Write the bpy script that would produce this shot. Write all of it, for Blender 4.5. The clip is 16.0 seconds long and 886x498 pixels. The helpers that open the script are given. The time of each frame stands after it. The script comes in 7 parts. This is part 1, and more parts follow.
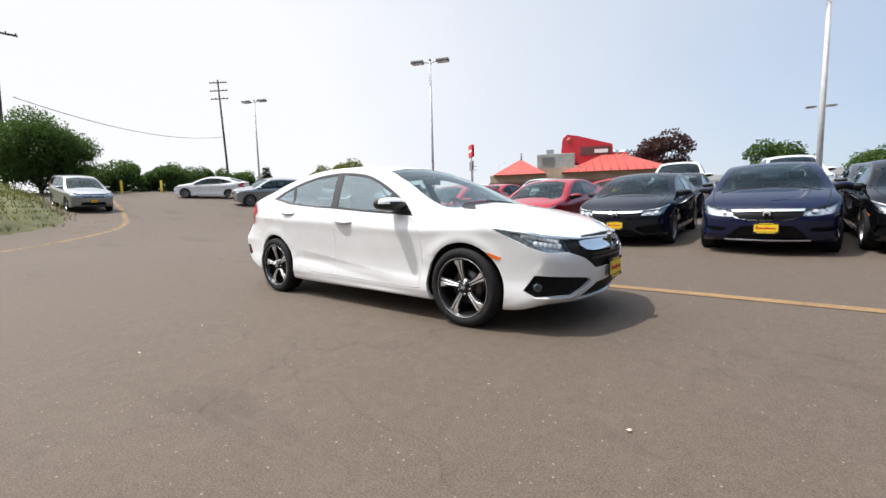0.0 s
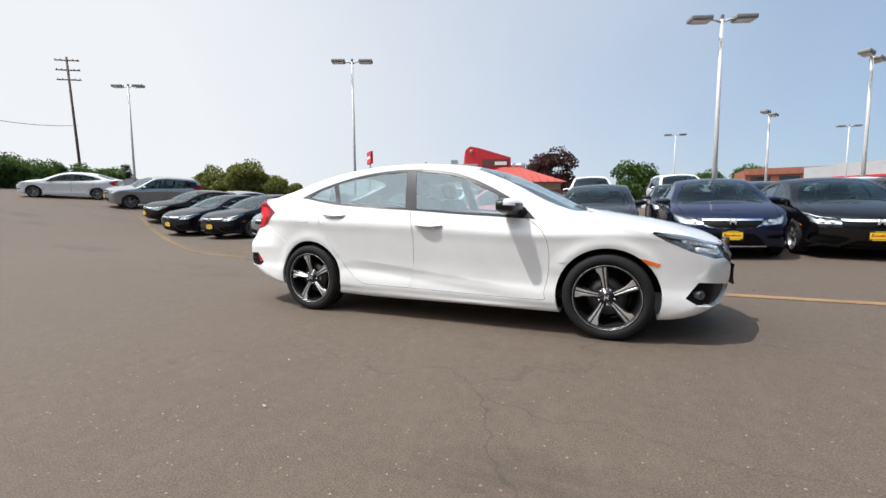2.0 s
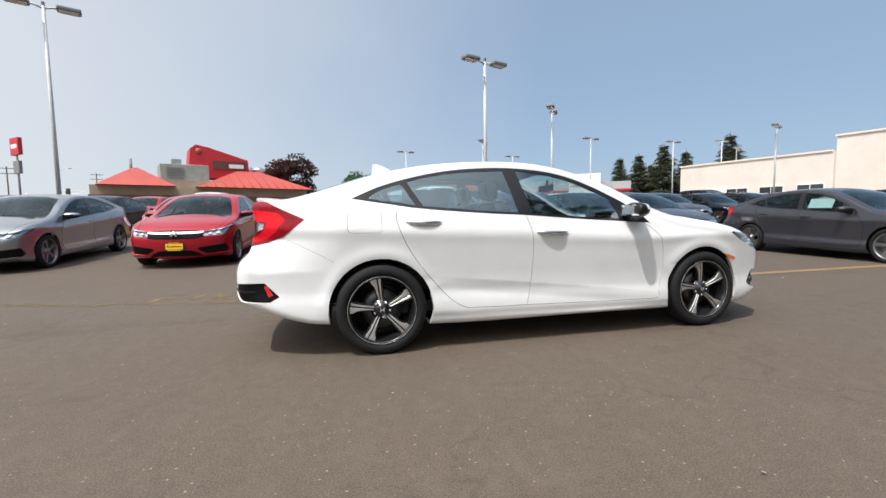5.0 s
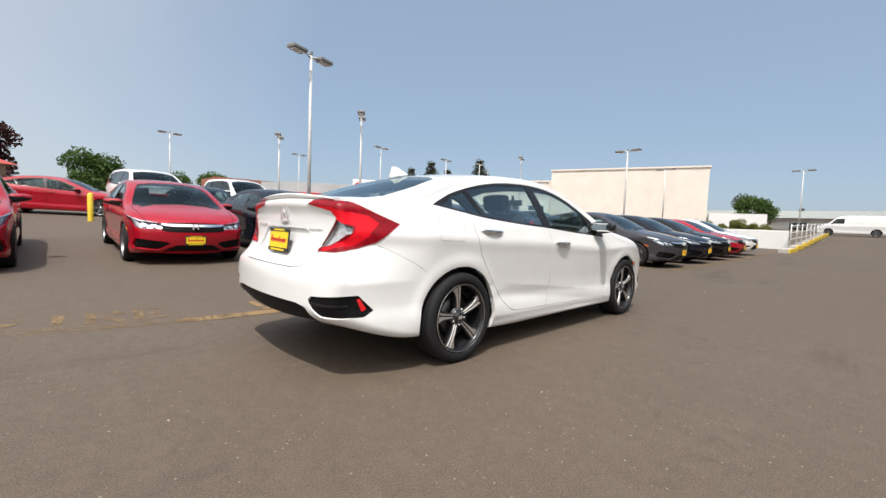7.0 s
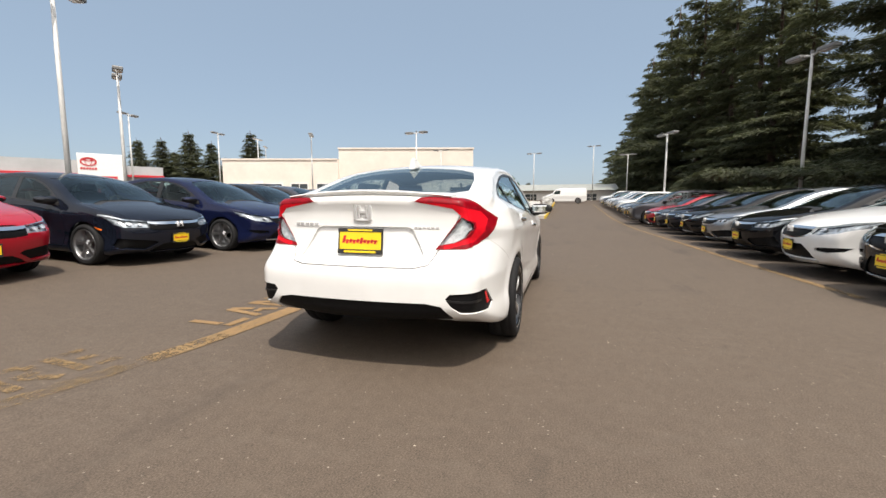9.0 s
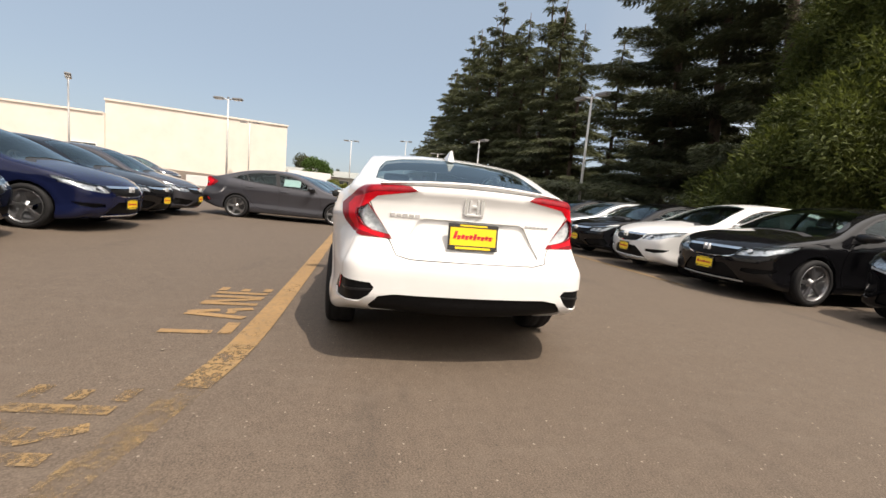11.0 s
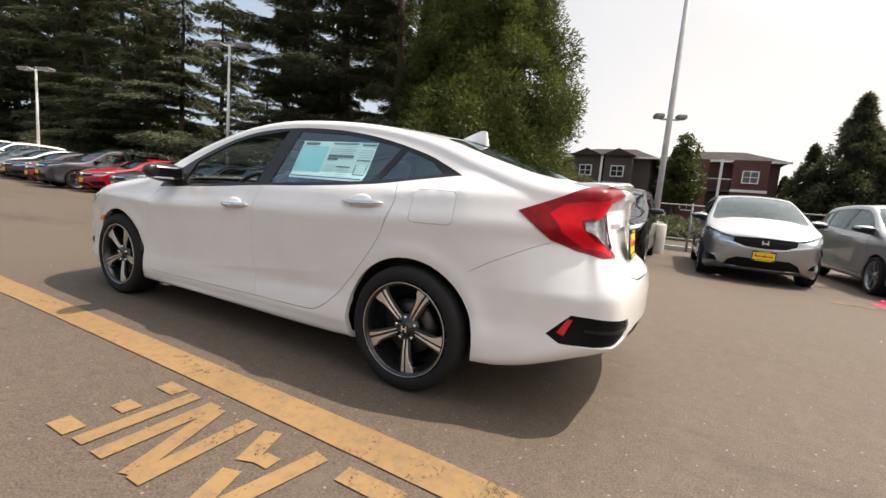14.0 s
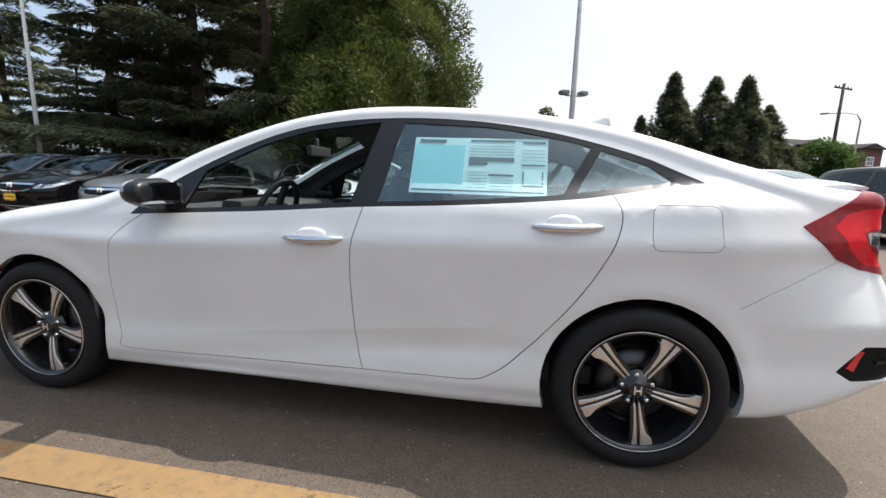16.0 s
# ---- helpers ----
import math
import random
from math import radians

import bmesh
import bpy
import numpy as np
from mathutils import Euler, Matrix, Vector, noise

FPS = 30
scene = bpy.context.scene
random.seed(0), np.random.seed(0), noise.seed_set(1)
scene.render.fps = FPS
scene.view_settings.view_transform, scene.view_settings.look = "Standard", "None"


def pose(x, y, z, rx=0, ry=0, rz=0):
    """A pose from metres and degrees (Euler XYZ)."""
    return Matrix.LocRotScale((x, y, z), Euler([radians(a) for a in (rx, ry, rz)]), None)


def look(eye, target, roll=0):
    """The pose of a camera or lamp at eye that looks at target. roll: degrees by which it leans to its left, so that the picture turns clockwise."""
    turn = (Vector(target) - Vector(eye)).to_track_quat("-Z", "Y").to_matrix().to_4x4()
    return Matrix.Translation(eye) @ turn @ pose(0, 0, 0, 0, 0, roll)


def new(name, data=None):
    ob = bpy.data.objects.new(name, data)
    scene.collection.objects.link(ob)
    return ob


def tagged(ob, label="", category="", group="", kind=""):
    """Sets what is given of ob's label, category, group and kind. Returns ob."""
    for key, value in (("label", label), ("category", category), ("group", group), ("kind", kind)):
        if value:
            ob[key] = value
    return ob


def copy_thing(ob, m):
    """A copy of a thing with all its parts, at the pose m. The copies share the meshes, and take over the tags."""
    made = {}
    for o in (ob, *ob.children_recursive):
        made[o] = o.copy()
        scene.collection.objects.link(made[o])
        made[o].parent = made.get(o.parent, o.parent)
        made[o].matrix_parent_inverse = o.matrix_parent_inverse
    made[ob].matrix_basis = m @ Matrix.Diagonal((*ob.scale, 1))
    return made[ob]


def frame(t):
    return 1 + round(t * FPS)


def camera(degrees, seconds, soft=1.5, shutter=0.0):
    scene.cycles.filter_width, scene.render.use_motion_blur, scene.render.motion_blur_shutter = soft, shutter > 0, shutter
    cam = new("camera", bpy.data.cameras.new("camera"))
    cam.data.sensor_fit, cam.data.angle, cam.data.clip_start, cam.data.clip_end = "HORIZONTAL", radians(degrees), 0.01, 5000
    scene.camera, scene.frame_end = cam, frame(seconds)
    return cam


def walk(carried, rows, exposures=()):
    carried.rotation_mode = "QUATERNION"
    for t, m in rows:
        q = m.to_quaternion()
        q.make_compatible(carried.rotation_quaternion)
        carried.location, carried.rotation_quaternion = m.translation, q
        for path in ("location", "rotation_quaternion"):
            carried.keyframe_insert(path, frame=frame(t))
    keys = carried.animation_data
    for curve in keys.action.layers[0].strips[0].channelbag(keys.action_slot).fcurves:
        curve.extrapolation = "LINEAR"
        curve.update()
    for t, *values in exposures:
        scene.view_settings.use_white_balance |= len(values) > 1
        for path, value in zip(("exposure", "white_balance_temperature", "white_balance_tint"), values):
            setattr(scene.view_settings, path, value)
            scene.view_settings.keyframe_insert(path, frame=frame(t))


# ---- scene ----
cam = camera(93.0, 16.0)
PATH = [
    (0, (3.265, -3.537, 0.966), (2.032, -1.976, 0.76), -1.5),
    (0.5, (2.855, -3.798, 0.916), (1.757, -2.14, 0.707), -0.3),
    (1, (2.425, -3.992, 0.926), (1.439, -2.27, 0.676), 0.3),
    (1.5, (1.961, -4.101, 0.917), (1.025, -2.351, 0.669), -1.7),
    (2, (1.458, -4.105, 0.95), (0.667, -2.276, 0.772), -0.5),
    (2.5, (0.948, -4.091, 0.97), (0.414, -2.17, 0.814), 0.0),
    (3, (0.432, -4.037, 0.955), (0.042, -2.079, 0.842), 1.2),
    (3.5, (-0.074, -4.002, 0.966), (-0.18, -2.007, 0.872), 2.5),
    (4, (-0.568, -3.921, 0.94), (-0.448, -1.936, 0.727), -0.9),
    (4.2, (-0.766, -3.895, 0.969), (-0.599, -1.911, 0.774), -1.1),
    (6.3, (-2.927, -3.311, 0.94), (-1.886, -1.61, 0.783), 1.5),
    (6.5, (-3.1, -3.177, 0.964), (-1.987, -1.523, 0.8), 2.3),
    (7, (-3.474, -2.875, 0.983), (-2.087, -1.44, 0.853), 2.2),
    (7.5, (-3.794, -2.505, 0.967), (-2.215, -1.286, 0.829), 1.2),
    (8, (-4.12, -2.106, 1.005), (-2.431, -1.04, 0.891), 1.1),
    (8.5, (-4.43, -1.697, 1.031), (-2.603, -0.901, 0.86), 0.1),
    (9, (-4.661, -1.244, 1.051), (-2.753, -0.684, 0.836), 0.0),
    (9.5, (-4.87, -0.801, 1.08), (-2.89, -0.626, 0.86), 0.1),
    (9.7, (-4.918, -0.617, 1.071), (-2.935, -0.493, 0.843), 0.6),
    (11.8, (-4.312, 1.3, 1.025), (-2.548, 0.425, 0.676), 5.0),
    (12, (-4.149, 1.435, 1.032), (-2.467, 0.432, 0.628), 4.6),
    (12.5, (-3.716, 1.774, 1.013), (-2.16, 0.571, 0.653), 4.5),
    (13, (-3.297, 2.08, 0.998), (-1.968, 0.61, 0.732), 5.8),
    (13.5, (-2.861, 2.357, 0.974), (-1.768, 0.708, 0.681), 5.4),
    (14, (-2.432, 2.601, 0.992), (-1.513, 0.842, 0.74), 4.9),
    (14.5, (-2.019, 2.816, 1.0), (-1.351, 0.95, 0.732), 4.4),
    (15, (-1.573, 2.848, 1.018), (-1.026, 0.942, 0.75), 1.6),
    (15.5, (-1.177, 2.735, 1.067), (-0.834, 0.794, 0.729), 2.1),
    (16, (-0.858, 2.46, 1.081), (-0.527, 0.515, 0.752), 1.8),
]
walk(cam, [(t, look(eye, target, roll)) for t, eye, target, roll in PATH],
     exposures=[(0.0, 0.76, 6300, 12), (3.5, 0.54, 6200, 10), (7.5, 0.58, 6600, 11), (9.5, 0.66, 6950, 12), (12.5, 0.84, 7450, 15), (14.5, 0.91, 6950, 13), (16.0, 0.92, 6350, 10)])

# ---- light ----
SUN_DIR = Vector((-0.37, -0.29, 0.90)).normalized()      # towards the sun
SUN_EL = math.asin(SUN_DIR.z)
world = bpy.data.worlds.new("sky")
scene.world = world
world.use_nodes = True
wn = world.node_tree
sky = wn.nodes.new("ShaderNodeTexSky")
sky.sky_type = "NISHITA"
sky.sun_disc = False
sky.sun_elevation = SUN_EL
sky.sun_rotation = math.atan2(SUN_DIR.x, SUN_DIR.y)
sky.air_density, sky.dust_density, sky.ozone_density = 1.0, 1.2, 1.2
sky.altitude = 50
# a thin white summer haze, thicker towards the west and the horizon
tcw = wn.nodes.new("ShaderNodeTexCoord")
dot = wn.nodes.new("ShaderNodeVectorMath")
dot.operation = "DOT_PRODUCT"
dot.inputs[1].default_value = (-0.95, -0.30, -0.25)
wn.links.new(tcw.outputs["Generated"], dot.inputs[0])
cloud = wn.nodes.new("ShaderNodeTexNoise")
cloud.inputs["Scale"].default_value, cloud.inputs["Detail"].default_value = 1.7, 5
wn.links.new(tcw.outputs["Generated"], cloud.inputs["Vector"])
summed = wn.nodes.new("ShaderNodeMath")
summed.operation = "MULTIPLY_ADD"
summed.inputs[1].default_value = 0.5
wn.links.new(cloud.outputs["Fac"], summed.inputs[0])
wn.links.new(dot.outputs["Value"], summed.inputs[2])
veil = wn.nodes.new("ShaderNodeMapRange")
veil.inputs["From Min"].default_value, veil.inputs["From Max"].default_value = -0.45, 0.75
veil.inputs["To Min"].default_value, veil.inputs["To Max"].default_value = 0.04, 0.92
wn.links.new(summed.outputs[0], veil.inputs["Value"])
mixer = wn.nodes.new("ShaderNodeMix")
mixer.data_type = "RGBA"
mixer.inputs[7].default_value = (7.5, 7.45, 7.3, 1)
wn.links.new(veil.outputs[0], mixer.inputs[0])
milky = wn.nodes.new("ShaderNodeMix")
milky.data_type = "RGBA"
milky.inputs[0].default_value = 0.62
milky.inputs[7].default_value = (3.1, 4.3, 5.75, 1)
wn.links.new(sky.outputs[0], milky.inputs[6])
wn.links.new(milky.outputs[2], mixer.inputs[6])
# the bright hazy aureole round the sun
sunward = wn.nodes.new("ShaderNodeVectorMath")
sunward.operation = "DOT_PRODUCT"
sunward.inputs[1].default_value = SUN_DIR
wn.links.new(tcw.outputs["Generated"], sunward.inputs[0])
glow = wn.nodes.new("ShaderNodeMapRange")
glow.interpolation_type = "SMOOTHSTEP"
glow.inputs["From Min"].default_value, glow.inputs["From Max"].default_value = 0.58, 1.0
glow.inputs["To Max"].default_value = 14.0
wn.links.new(sunward.outputs["Value"], glow.inputs["Value"])
aureole = wn.nodes.new("ShaderNodeMix")
aureole.data_type, aureole.blend_type = "RGBA", "ADD"
aureole.inputs[0].default_value = 1.0
wn.links.new(mixer.outputs[2], aureole.inputs[6])
wn.links.new(glow.outputs[0], aureole.inputs[7])
wn.links.new(aureole.outputs[2], wn.nodes["Background"].inputs[0])
wn.nodes["Background"].inputs[1].default_value = 0.081
sun = new("sun", bpy.data.lights.new("sun", "SUN"))
sun.data.energy, sun.data.angle, sun.data.color = 2.95, radians(0.6), (1.0, 0.95, 0.87)
sun.matrix_world = look(SUN_DIR * 50, (0, 0, 0))

# ---- materials ----
MATS = {}


def mat(name):
    m = bpy.data.materials.new(name)
    m.use_nodes = True
    MATS[name] = m
    nt = m.node_tree
    return m, nt, nt.nodes["Principled BSDF"]


def nz(nt, scale, detail=4, rough=0.6, coord="Object", stretch=None):
    tc = nt.nodes.new("ShaderNodeTexCoord")
    n = nt.nodes.new("ShaderNodeTexNoise")
    n.inputs["Scale"].default_value, n.inputs["Detail"].default_value, n.inputs["Roughness"].default_value = scale, detail, rough
    src = tc.outputs[coord]
    if stretch:
        mp = nt.nodes.new("ShaderNodeMapping")
        mp.inputs["Scale"].default_value = stretch
        nt.links.new(src, mp.inputs[0])
        src = mp.outputs[0]
    nt.links.new(src, n.inputs["Vector"])
    return n.outputs["Fac"]


def ramp(nt, src, *stops):
    r = nt.nodes.new("ShaderNodeValToRGB")
    while len(r.color_ramp.elements) < len(stops):
        r.color_ramp.elements.new(0.5)
    for e, (p, c) in zip(r.color_ramp.elements, stops):
        e.position, e.color = p, (*c, 1) if len(c) == 3 else c
    nt.links.new(src, r.inputs[0])
    return r.outputs[0]


def mixc(nt, fac, a, b, mode="MIX"):
    m = nt.nodes.new("ShaderNodeMix")
    m.data_type, m.blend_type = "RGBA", mode
    for sock, v in ((m.inputs[0], fac), (m.inputs[6], a), (m.inputs[7], b)):
        if isinstance(v, (int, float)):
            sock.default_value = v
        elif isinstance(v, tuple):
            sock.default_value = (*v, 1)
        else:
            nt.links.new(v, sock)
    return m.outputs[2]


def bump(nt, bs, src, strength, dist=0.01):
    b = nt.nodes.new("ShaderNodeBump")
    b.inputs["Strength"].default_value, b.inputs["Distance"].default_value = strength, dist
    nt.links.new(src, b.inputs["Height"])
    nt.links.new(b.outputs[0], bs.inputs["Normal"])


def simple(name, col, rough=0.5, metal=0.0, var=0.12, scale=6.0, bumpy=0.0, coat=0.0, spec=0.5):
    """A plain surface with a little mottling of its colour and gloss."""
    m, nt, bs = mat(name)
    f = nz(nt, scale)
    lo = tuple(c * (1 - var) for c in col)
    hi = tuple(min(1, c * (1 + var)) for c in col)
    nt.links.new(ramp(nt, f, (0.3, lo), (0.7, hi)), bs.inputs["Base Color"])
    bs.inputs["Roughness"].default_value, bs.inputs["Metallic"].default_value = rough, metal
    bs.inputs["Coat Weight"].default_value, bs.inputs["Coat Roughness"].default_value = coat, 0.03
    bs.inputs["Specular IOR Level"].default_value = spec
    if bumpy:
        bump(nt, bs, nz(nt, scale * 12, 3), bumpy, 0.004)
    return m


def paint(name, col, metal=0.0, rough=0.35):
    m, nt, bs = mat(name)
    f = nz(nt, 2.5, 3)
    fl = nz(nt, 900, 1)
    c = ramp(nt, f, (0.3, tuple(x * 0.95 for x in col)), (0.7, tuple(min(1, x * 1.03) for x in col)))
    c = mixc(nt, 0.12 if metal else 0.03, c, ramp(nt, fl, (0.4, tuple(x * 0.7 for x in col)), (0.62, tuple(min(1, x * 1.5 + 0.004) for x in col))))
    nt.links.new(c, bs.inputs["Base Color"])
    bs.inputs["Metallic"].default_value, bs.inputs["Roughness"].default_value = metal, rough
    bs.inputs["Coat Weight"].default_value, bs.inputs["Coat Roughness"].default_value = 0.9 if max(col) > 0.3 else 0.85, 0.015
    bs.inputs["Specular IOR Level"].default_value = 0.15 if max(col) > 0.3 else 0.0
    return m


def glass(name, tint, face=0.05):
    """A pane: clear, tinted, with the gloss rising at grazing angles; face: the mirror share seen square on."""
    m, nt, bs = mat(name)
    nt.nodes.remove(bs)
    tr, gl, lw, mx = (nt.nodes.new("ShaderNode" + k) for k in ("BsdfTransparent", "BsdfGlossy", "LayerWeight", "MixShader"))
    tr.inputs[0].default_value = (*tint, 1)
    gl.inputs["Roughness"].default_value = 0.01
    gl.inputs["Color"].default_value = (0.80, 0.93, 0.97, 1)
    lw.inputs["Blend"].default_value = 0.5
    pw, ma = nt.nodes.new("ShaderNodeMath"), nt.nodes.new("ShaderNodeMath")
    pw.operation, pw.inputs[1].default_value = "POWER", 4.5
    ma.operation, ma.use_clamp = "MULTIPLY_ADD", True
    ma.inputs[1].default_value, ma.inputs[2].default_value = 1 - face, face
    nt.links.new(lw.outputs["Facing"], pw.inputs[0])
    nt.links.new(pw.outputs[0], ma.inputs[0])
    nt.links.new(ma.outputs[0], mx.inputs[0])
    nt.links.new(tr.outputs[0], mx.inputs[1])
    nt.links.new(gl.outputs[0], mx.inputs[2])
    nt.links.new(mx.outputs[0], nt.nodes["Material Output"].inputs[0])
    return m


def asphalt():
    m, nt, bs = mat("asphalt")
    big, mid, fine, grit = nz(nt, 0.12, 3), nz(nt, 0.9, 5, 0.65), nz(nt, 14, 5, 0.7), nz(nt, 130, 2)
    c = ramp(nt, mid, (0.25, (0.0660, 0.0468, 0.0323)), (0.75, (0.0935, 0.0672, 0.0471)))
    c = mixc(nt, 0.55, c, ramp(nt, big, (0.3, (0.0616, 0.0441, 0.0314)), (0.7, (0.0968, 0.0699, 0.0486))))
    c = mixc(nt, 0.40, c, ramp(nt, fine, (0.3, (0.0352, 0.0252, 0.0183)), (0.7, (0.1243, 0.0903, 0.0648))))
    c = mixc(nt, 0.30, c, ramp(nt, grit, (0.35, (0.0143, 0.0121, 0.0101)), (0.70, (0.2530, 0.1944, 0.1467))))
    # single pale stones
    st = nt.nodes.new("ShaderNodeTexVoronoi")
    st.inputs["Scale"].default_value = 42
    tcs = nt.nodes.new("ShaderNodeTexCoord")
    nt.links.new(tcs.outputs["Object"], st.inputs["Vector"])
    few = ramp(nt, st.outputs["Color"], (0.80, (0, 0, 0)), (0.86, (1, 1, 1)))
    dotm = mixc(nt, 1.0, ramp(nt, st.outputs["Distance"], (0.16, (0.75, 0.75, 0.75)), (0.26, (0, 0, 0))), few, "MULTIPLY")
    c = mixc(nt, dotm, c, (0.30, 0.25, 0.20))
    # oil drips and darker sealed patches
    oil = nz(nt, 0.55, 6, 0.7, stretch=(0.35, 1.3, 1))
    c = mixc(nt, ramp(nt, oil, (0.56, (0, 0, 0)), (0.68, (0.66, 0.62, 0.58))), c, (0.0374, 0.0281, 0.0215))
    # hairline cracks
    vo = nt.nodes.new("ShaderNodeTexVoronoi")
    vo.feature = "DISTANCE_TO_EDGE"
    vo.inputs["Scale"].default_value = 0.33
    tc = nt.nodes.new("ShaderNodeTexCoord")
    wob = nt.nodes.new("ShaderNodeTexNoise")
    wob.inputs["Scale"].default_value, wob.inputs["Detail"].default_value = 1.3, 6
    add = nt.nodes.new("ShaderNodeVectorMath")
    add.operation = "MULTIPLY_ADD"
    add.inputs[1].default_value = (1.6, 1.6, 0)
    nt.links.new(tc.outputs["Object"], wob.inputs["Vector"])
    nt.links.new(wob.outputs["Color"], add.inputs[0])
    nt.links.new(tc.outputs["Object"], add.inputs[2])
    nt.links.new(add.outputs[0], vo.inputs["Vector"])
    line = ramp(nt, vo.outputs["Distance"], (0.0, (1, 1, 1)), (0.0030, (0, 0, 0)))
    part_mask = ramp(nt, nz(nt, 0.25, 2), (0.50, (0, 0, 0)), (0.64, (0.5, 0.48, 0.45)))
    k = mixc(nt, 1.0, line, part_mask, "MULTIPLY")
    c = mixc(nt, k, c, (0.0256, 0.0209, 0.0174))
    pale = nz(nt, 5.5, 7, 0.75, stretch=(1.0, 0.5, 1))
    c = mixc(nt, ramp(nt, pale, (0.5, (0, 0, 0)), (0.75, (0.55, 0.55, 0.55))), c, (0.118, 0.092, 0.070))
    nt.links.new(c, bs.inputs["Base Color"])
    bs.inputs["Roughness"].default_value = 0.82
    bump(nt, bs, mixc(nt, 0.5, fine, grit), 0.35, 0.006)
    return m


def road_paint(name, col, wear_lo, wear_hi):
    """Thermoplastic line paint, worn through to the asphalt in flecks."""
    m, nt, bs = mat(name)
    f, g = nz(nt, 3.5, 8, 0.75), nz(nt, 60, 3)
    w = ramp(nt, mixc(nt, 0.35, f, g), (wear_lo, (1, 1, 1)), (wear_hi, (0, 0, 0)))
    c = mixc(nt, ramp(nt, nz(nt, 1.6, 6, 0.7), (0.3, (0, 0, 0)), (0.7, (1, 1, 1))), col, tuple(x * 0.66 for x in col))
    c = mixc(nt, ramp(nt, nz(nt, 22, 4, 0.7), (0.45, (0, 0, 0)), (0.75, (0.7, 0.7, 0.7))), c, (0.13, 0.095, 0.06))
    nt.links.new(c, bs.inputs["Base Color"])
    inv = nt.nodes.new("ShaderNodeMath")
    inv.operation = "SUBTRACT"
    inv.inputs[0].default_value = 1.0
    nt.links.new(w, inv.inputs[1])
    nt.links.new(inv.outputs[0], bs.inputs["Alpha"])
    bs.inputs["Roughness"].default_value = 0.75
    bump(nt, bs, g, 0.25, 0.004)
    return m


def leaves(name, lo, hi):
    m, nt, bs = mat(name)
    g = nt.nodes.new("ShaderNodeNewGeometry")
    o = nt.nodes.new("ShaderNodeObjectInfo")
    c = ramp(nt, g.outputs["Random Per Island"], (0.0, lo), (0.6, hi), (1.0, tuple(min(1, x * 1.5) for x in hi)))
    c = mixc(nt, nz(nt, 0.5, 3), c, mixc(nt, o.outputs["Random"], lo, hi))
    nt.links.new(c, bs.inputs["Base Color"])
    bs.inputs["Roughness"].default_value = 0.65
    bs.inputs["Specular IOR Level"].default_value = 0.25
    # light through the leaf
    tr, mx = nt.nodes.new("ShaderNodeBsdfTranslucent"), nt.nodes.new("ShaderNodeMixShader")
    nt.links.new(mixc(nt, 0.5, c, (hi[0] * 2.0, hi[1] * 2.0, hi[2] * 1.2)), tr.inputs["Color"])
    mx.inputs[0].default_value = 0.28
    nt.links.new(bs.outputs[0], mx.inputs[1])
    nt.links.new(tr.outputs[0], mx.inputs[2])
    nt.links.new(mx.outputs[0], nt.nodes["Material Output"].inputs[0])
    return m


asphalt()
road_paint("yellow_line", (0.30, 0.180, 0.074), 0.315, 0.44)
road_paint("yellow_thin", (0.29, 0.175, 0.072), 0.345, 0.475)
road_paint("yellow_rubbed", (0.27, 0.168, 0.070), 0.38, 0.50)
road_paint("yellow_worn", (0.235, 0.155, 0.07), 0.455, 0.61)
road_paint("yellow_scuffed", (0.26, 0.165, 0.070), 0.43, 0.55)
road_paint("yellow_faded", (0.25, 0.16, 0.068), 0.41, 0.53)
paint("paint_white", (0.74, 0.74, 0.735))
paint("paint_red", (0.34, 0.004, 0.015))
paint("paint_black", (0.005, 0.005, 0.006))
paint("paint_navy", (0.006, 0.009, 0.034))
paint("paint_silver", (0.33, 0.34, 0.355), 0.75, 0.3)
paint("paint_gray", (0.055, 0.055, 0.065), 0.4)
paint("paint_steel", (0.007, 0.009, 0.016))
glass("glass_clear", (0.84, 0.93, 0.92), 0.06)
glass("glass_side", (0.72, 0.86, 0.86), 0.16)
glass("glass_lot", (0.42, 0.52, 0.51), 0.03)
glass("glass_rear", (0.42, 0.48, 0.49), 0.06)
glass("lens_clear", (0.85, 0.88, 0.9), 0.05)
simple("black_trim", (0.012, 0.012, 0.013), 0.3, coat=0.1, spec=0.35)
simple("black_plastic", (0.02, 0.02, 0.021), 0.55, bumpy=0.1, scale=20)
simple("gap", (0.006, 0.006, 0.006), 0.9)
simple("rubber", (0.011, 0.011, 0.012), 0.78, bumpy=0.15, scale=30, spec=0.3)
simple("chrome", (0.86, 0.87, 0.88), 0.07, 1.0, 0.03)
simple("alloy", (0.78, 0.77, 0.76), 0.42, 0.95, 0.05, 40)
simple("alloy_black", (0.016, 0.016, 0.018), 0.22, 0.3, coat=0.6)
simple("alloy_gray", (0.30, 0.30, 0.31), 0.35, 0.9)
simple("steel_disc", (0.10, 0.10, 0.10), 0.4, 0.9)
simple("red_lens", (0.22, 0.002, 0.008), 0.3, spec=0.15, coat=0.18, var=0.35, scale=22)
simple("red_bright", (0.62, 0.006, 0.016), 0.35, coat=0.10, var=0.12, scale=30, spec=0.12)
simple("grille_black", (0.006, 0.006, 0.0065), 0.5, var=0.3, scale=60, spec=0.12)
simple("lamp_grey", (0.55, 0.56, 0.58), 0.2, 0.5, 0.6, 28)
simple("badge_silver", (0.80, 0.81, 0.82), 0.22, 0.6, 0.05, 20)
simple("handle_chrome", (0.74, 0.75, 0.76), 0.13, 0.95, 0.03)
simple("lamp_dark", (0.50, 0.53, 0.57), 0.25, 0.6, 0.5, 30)
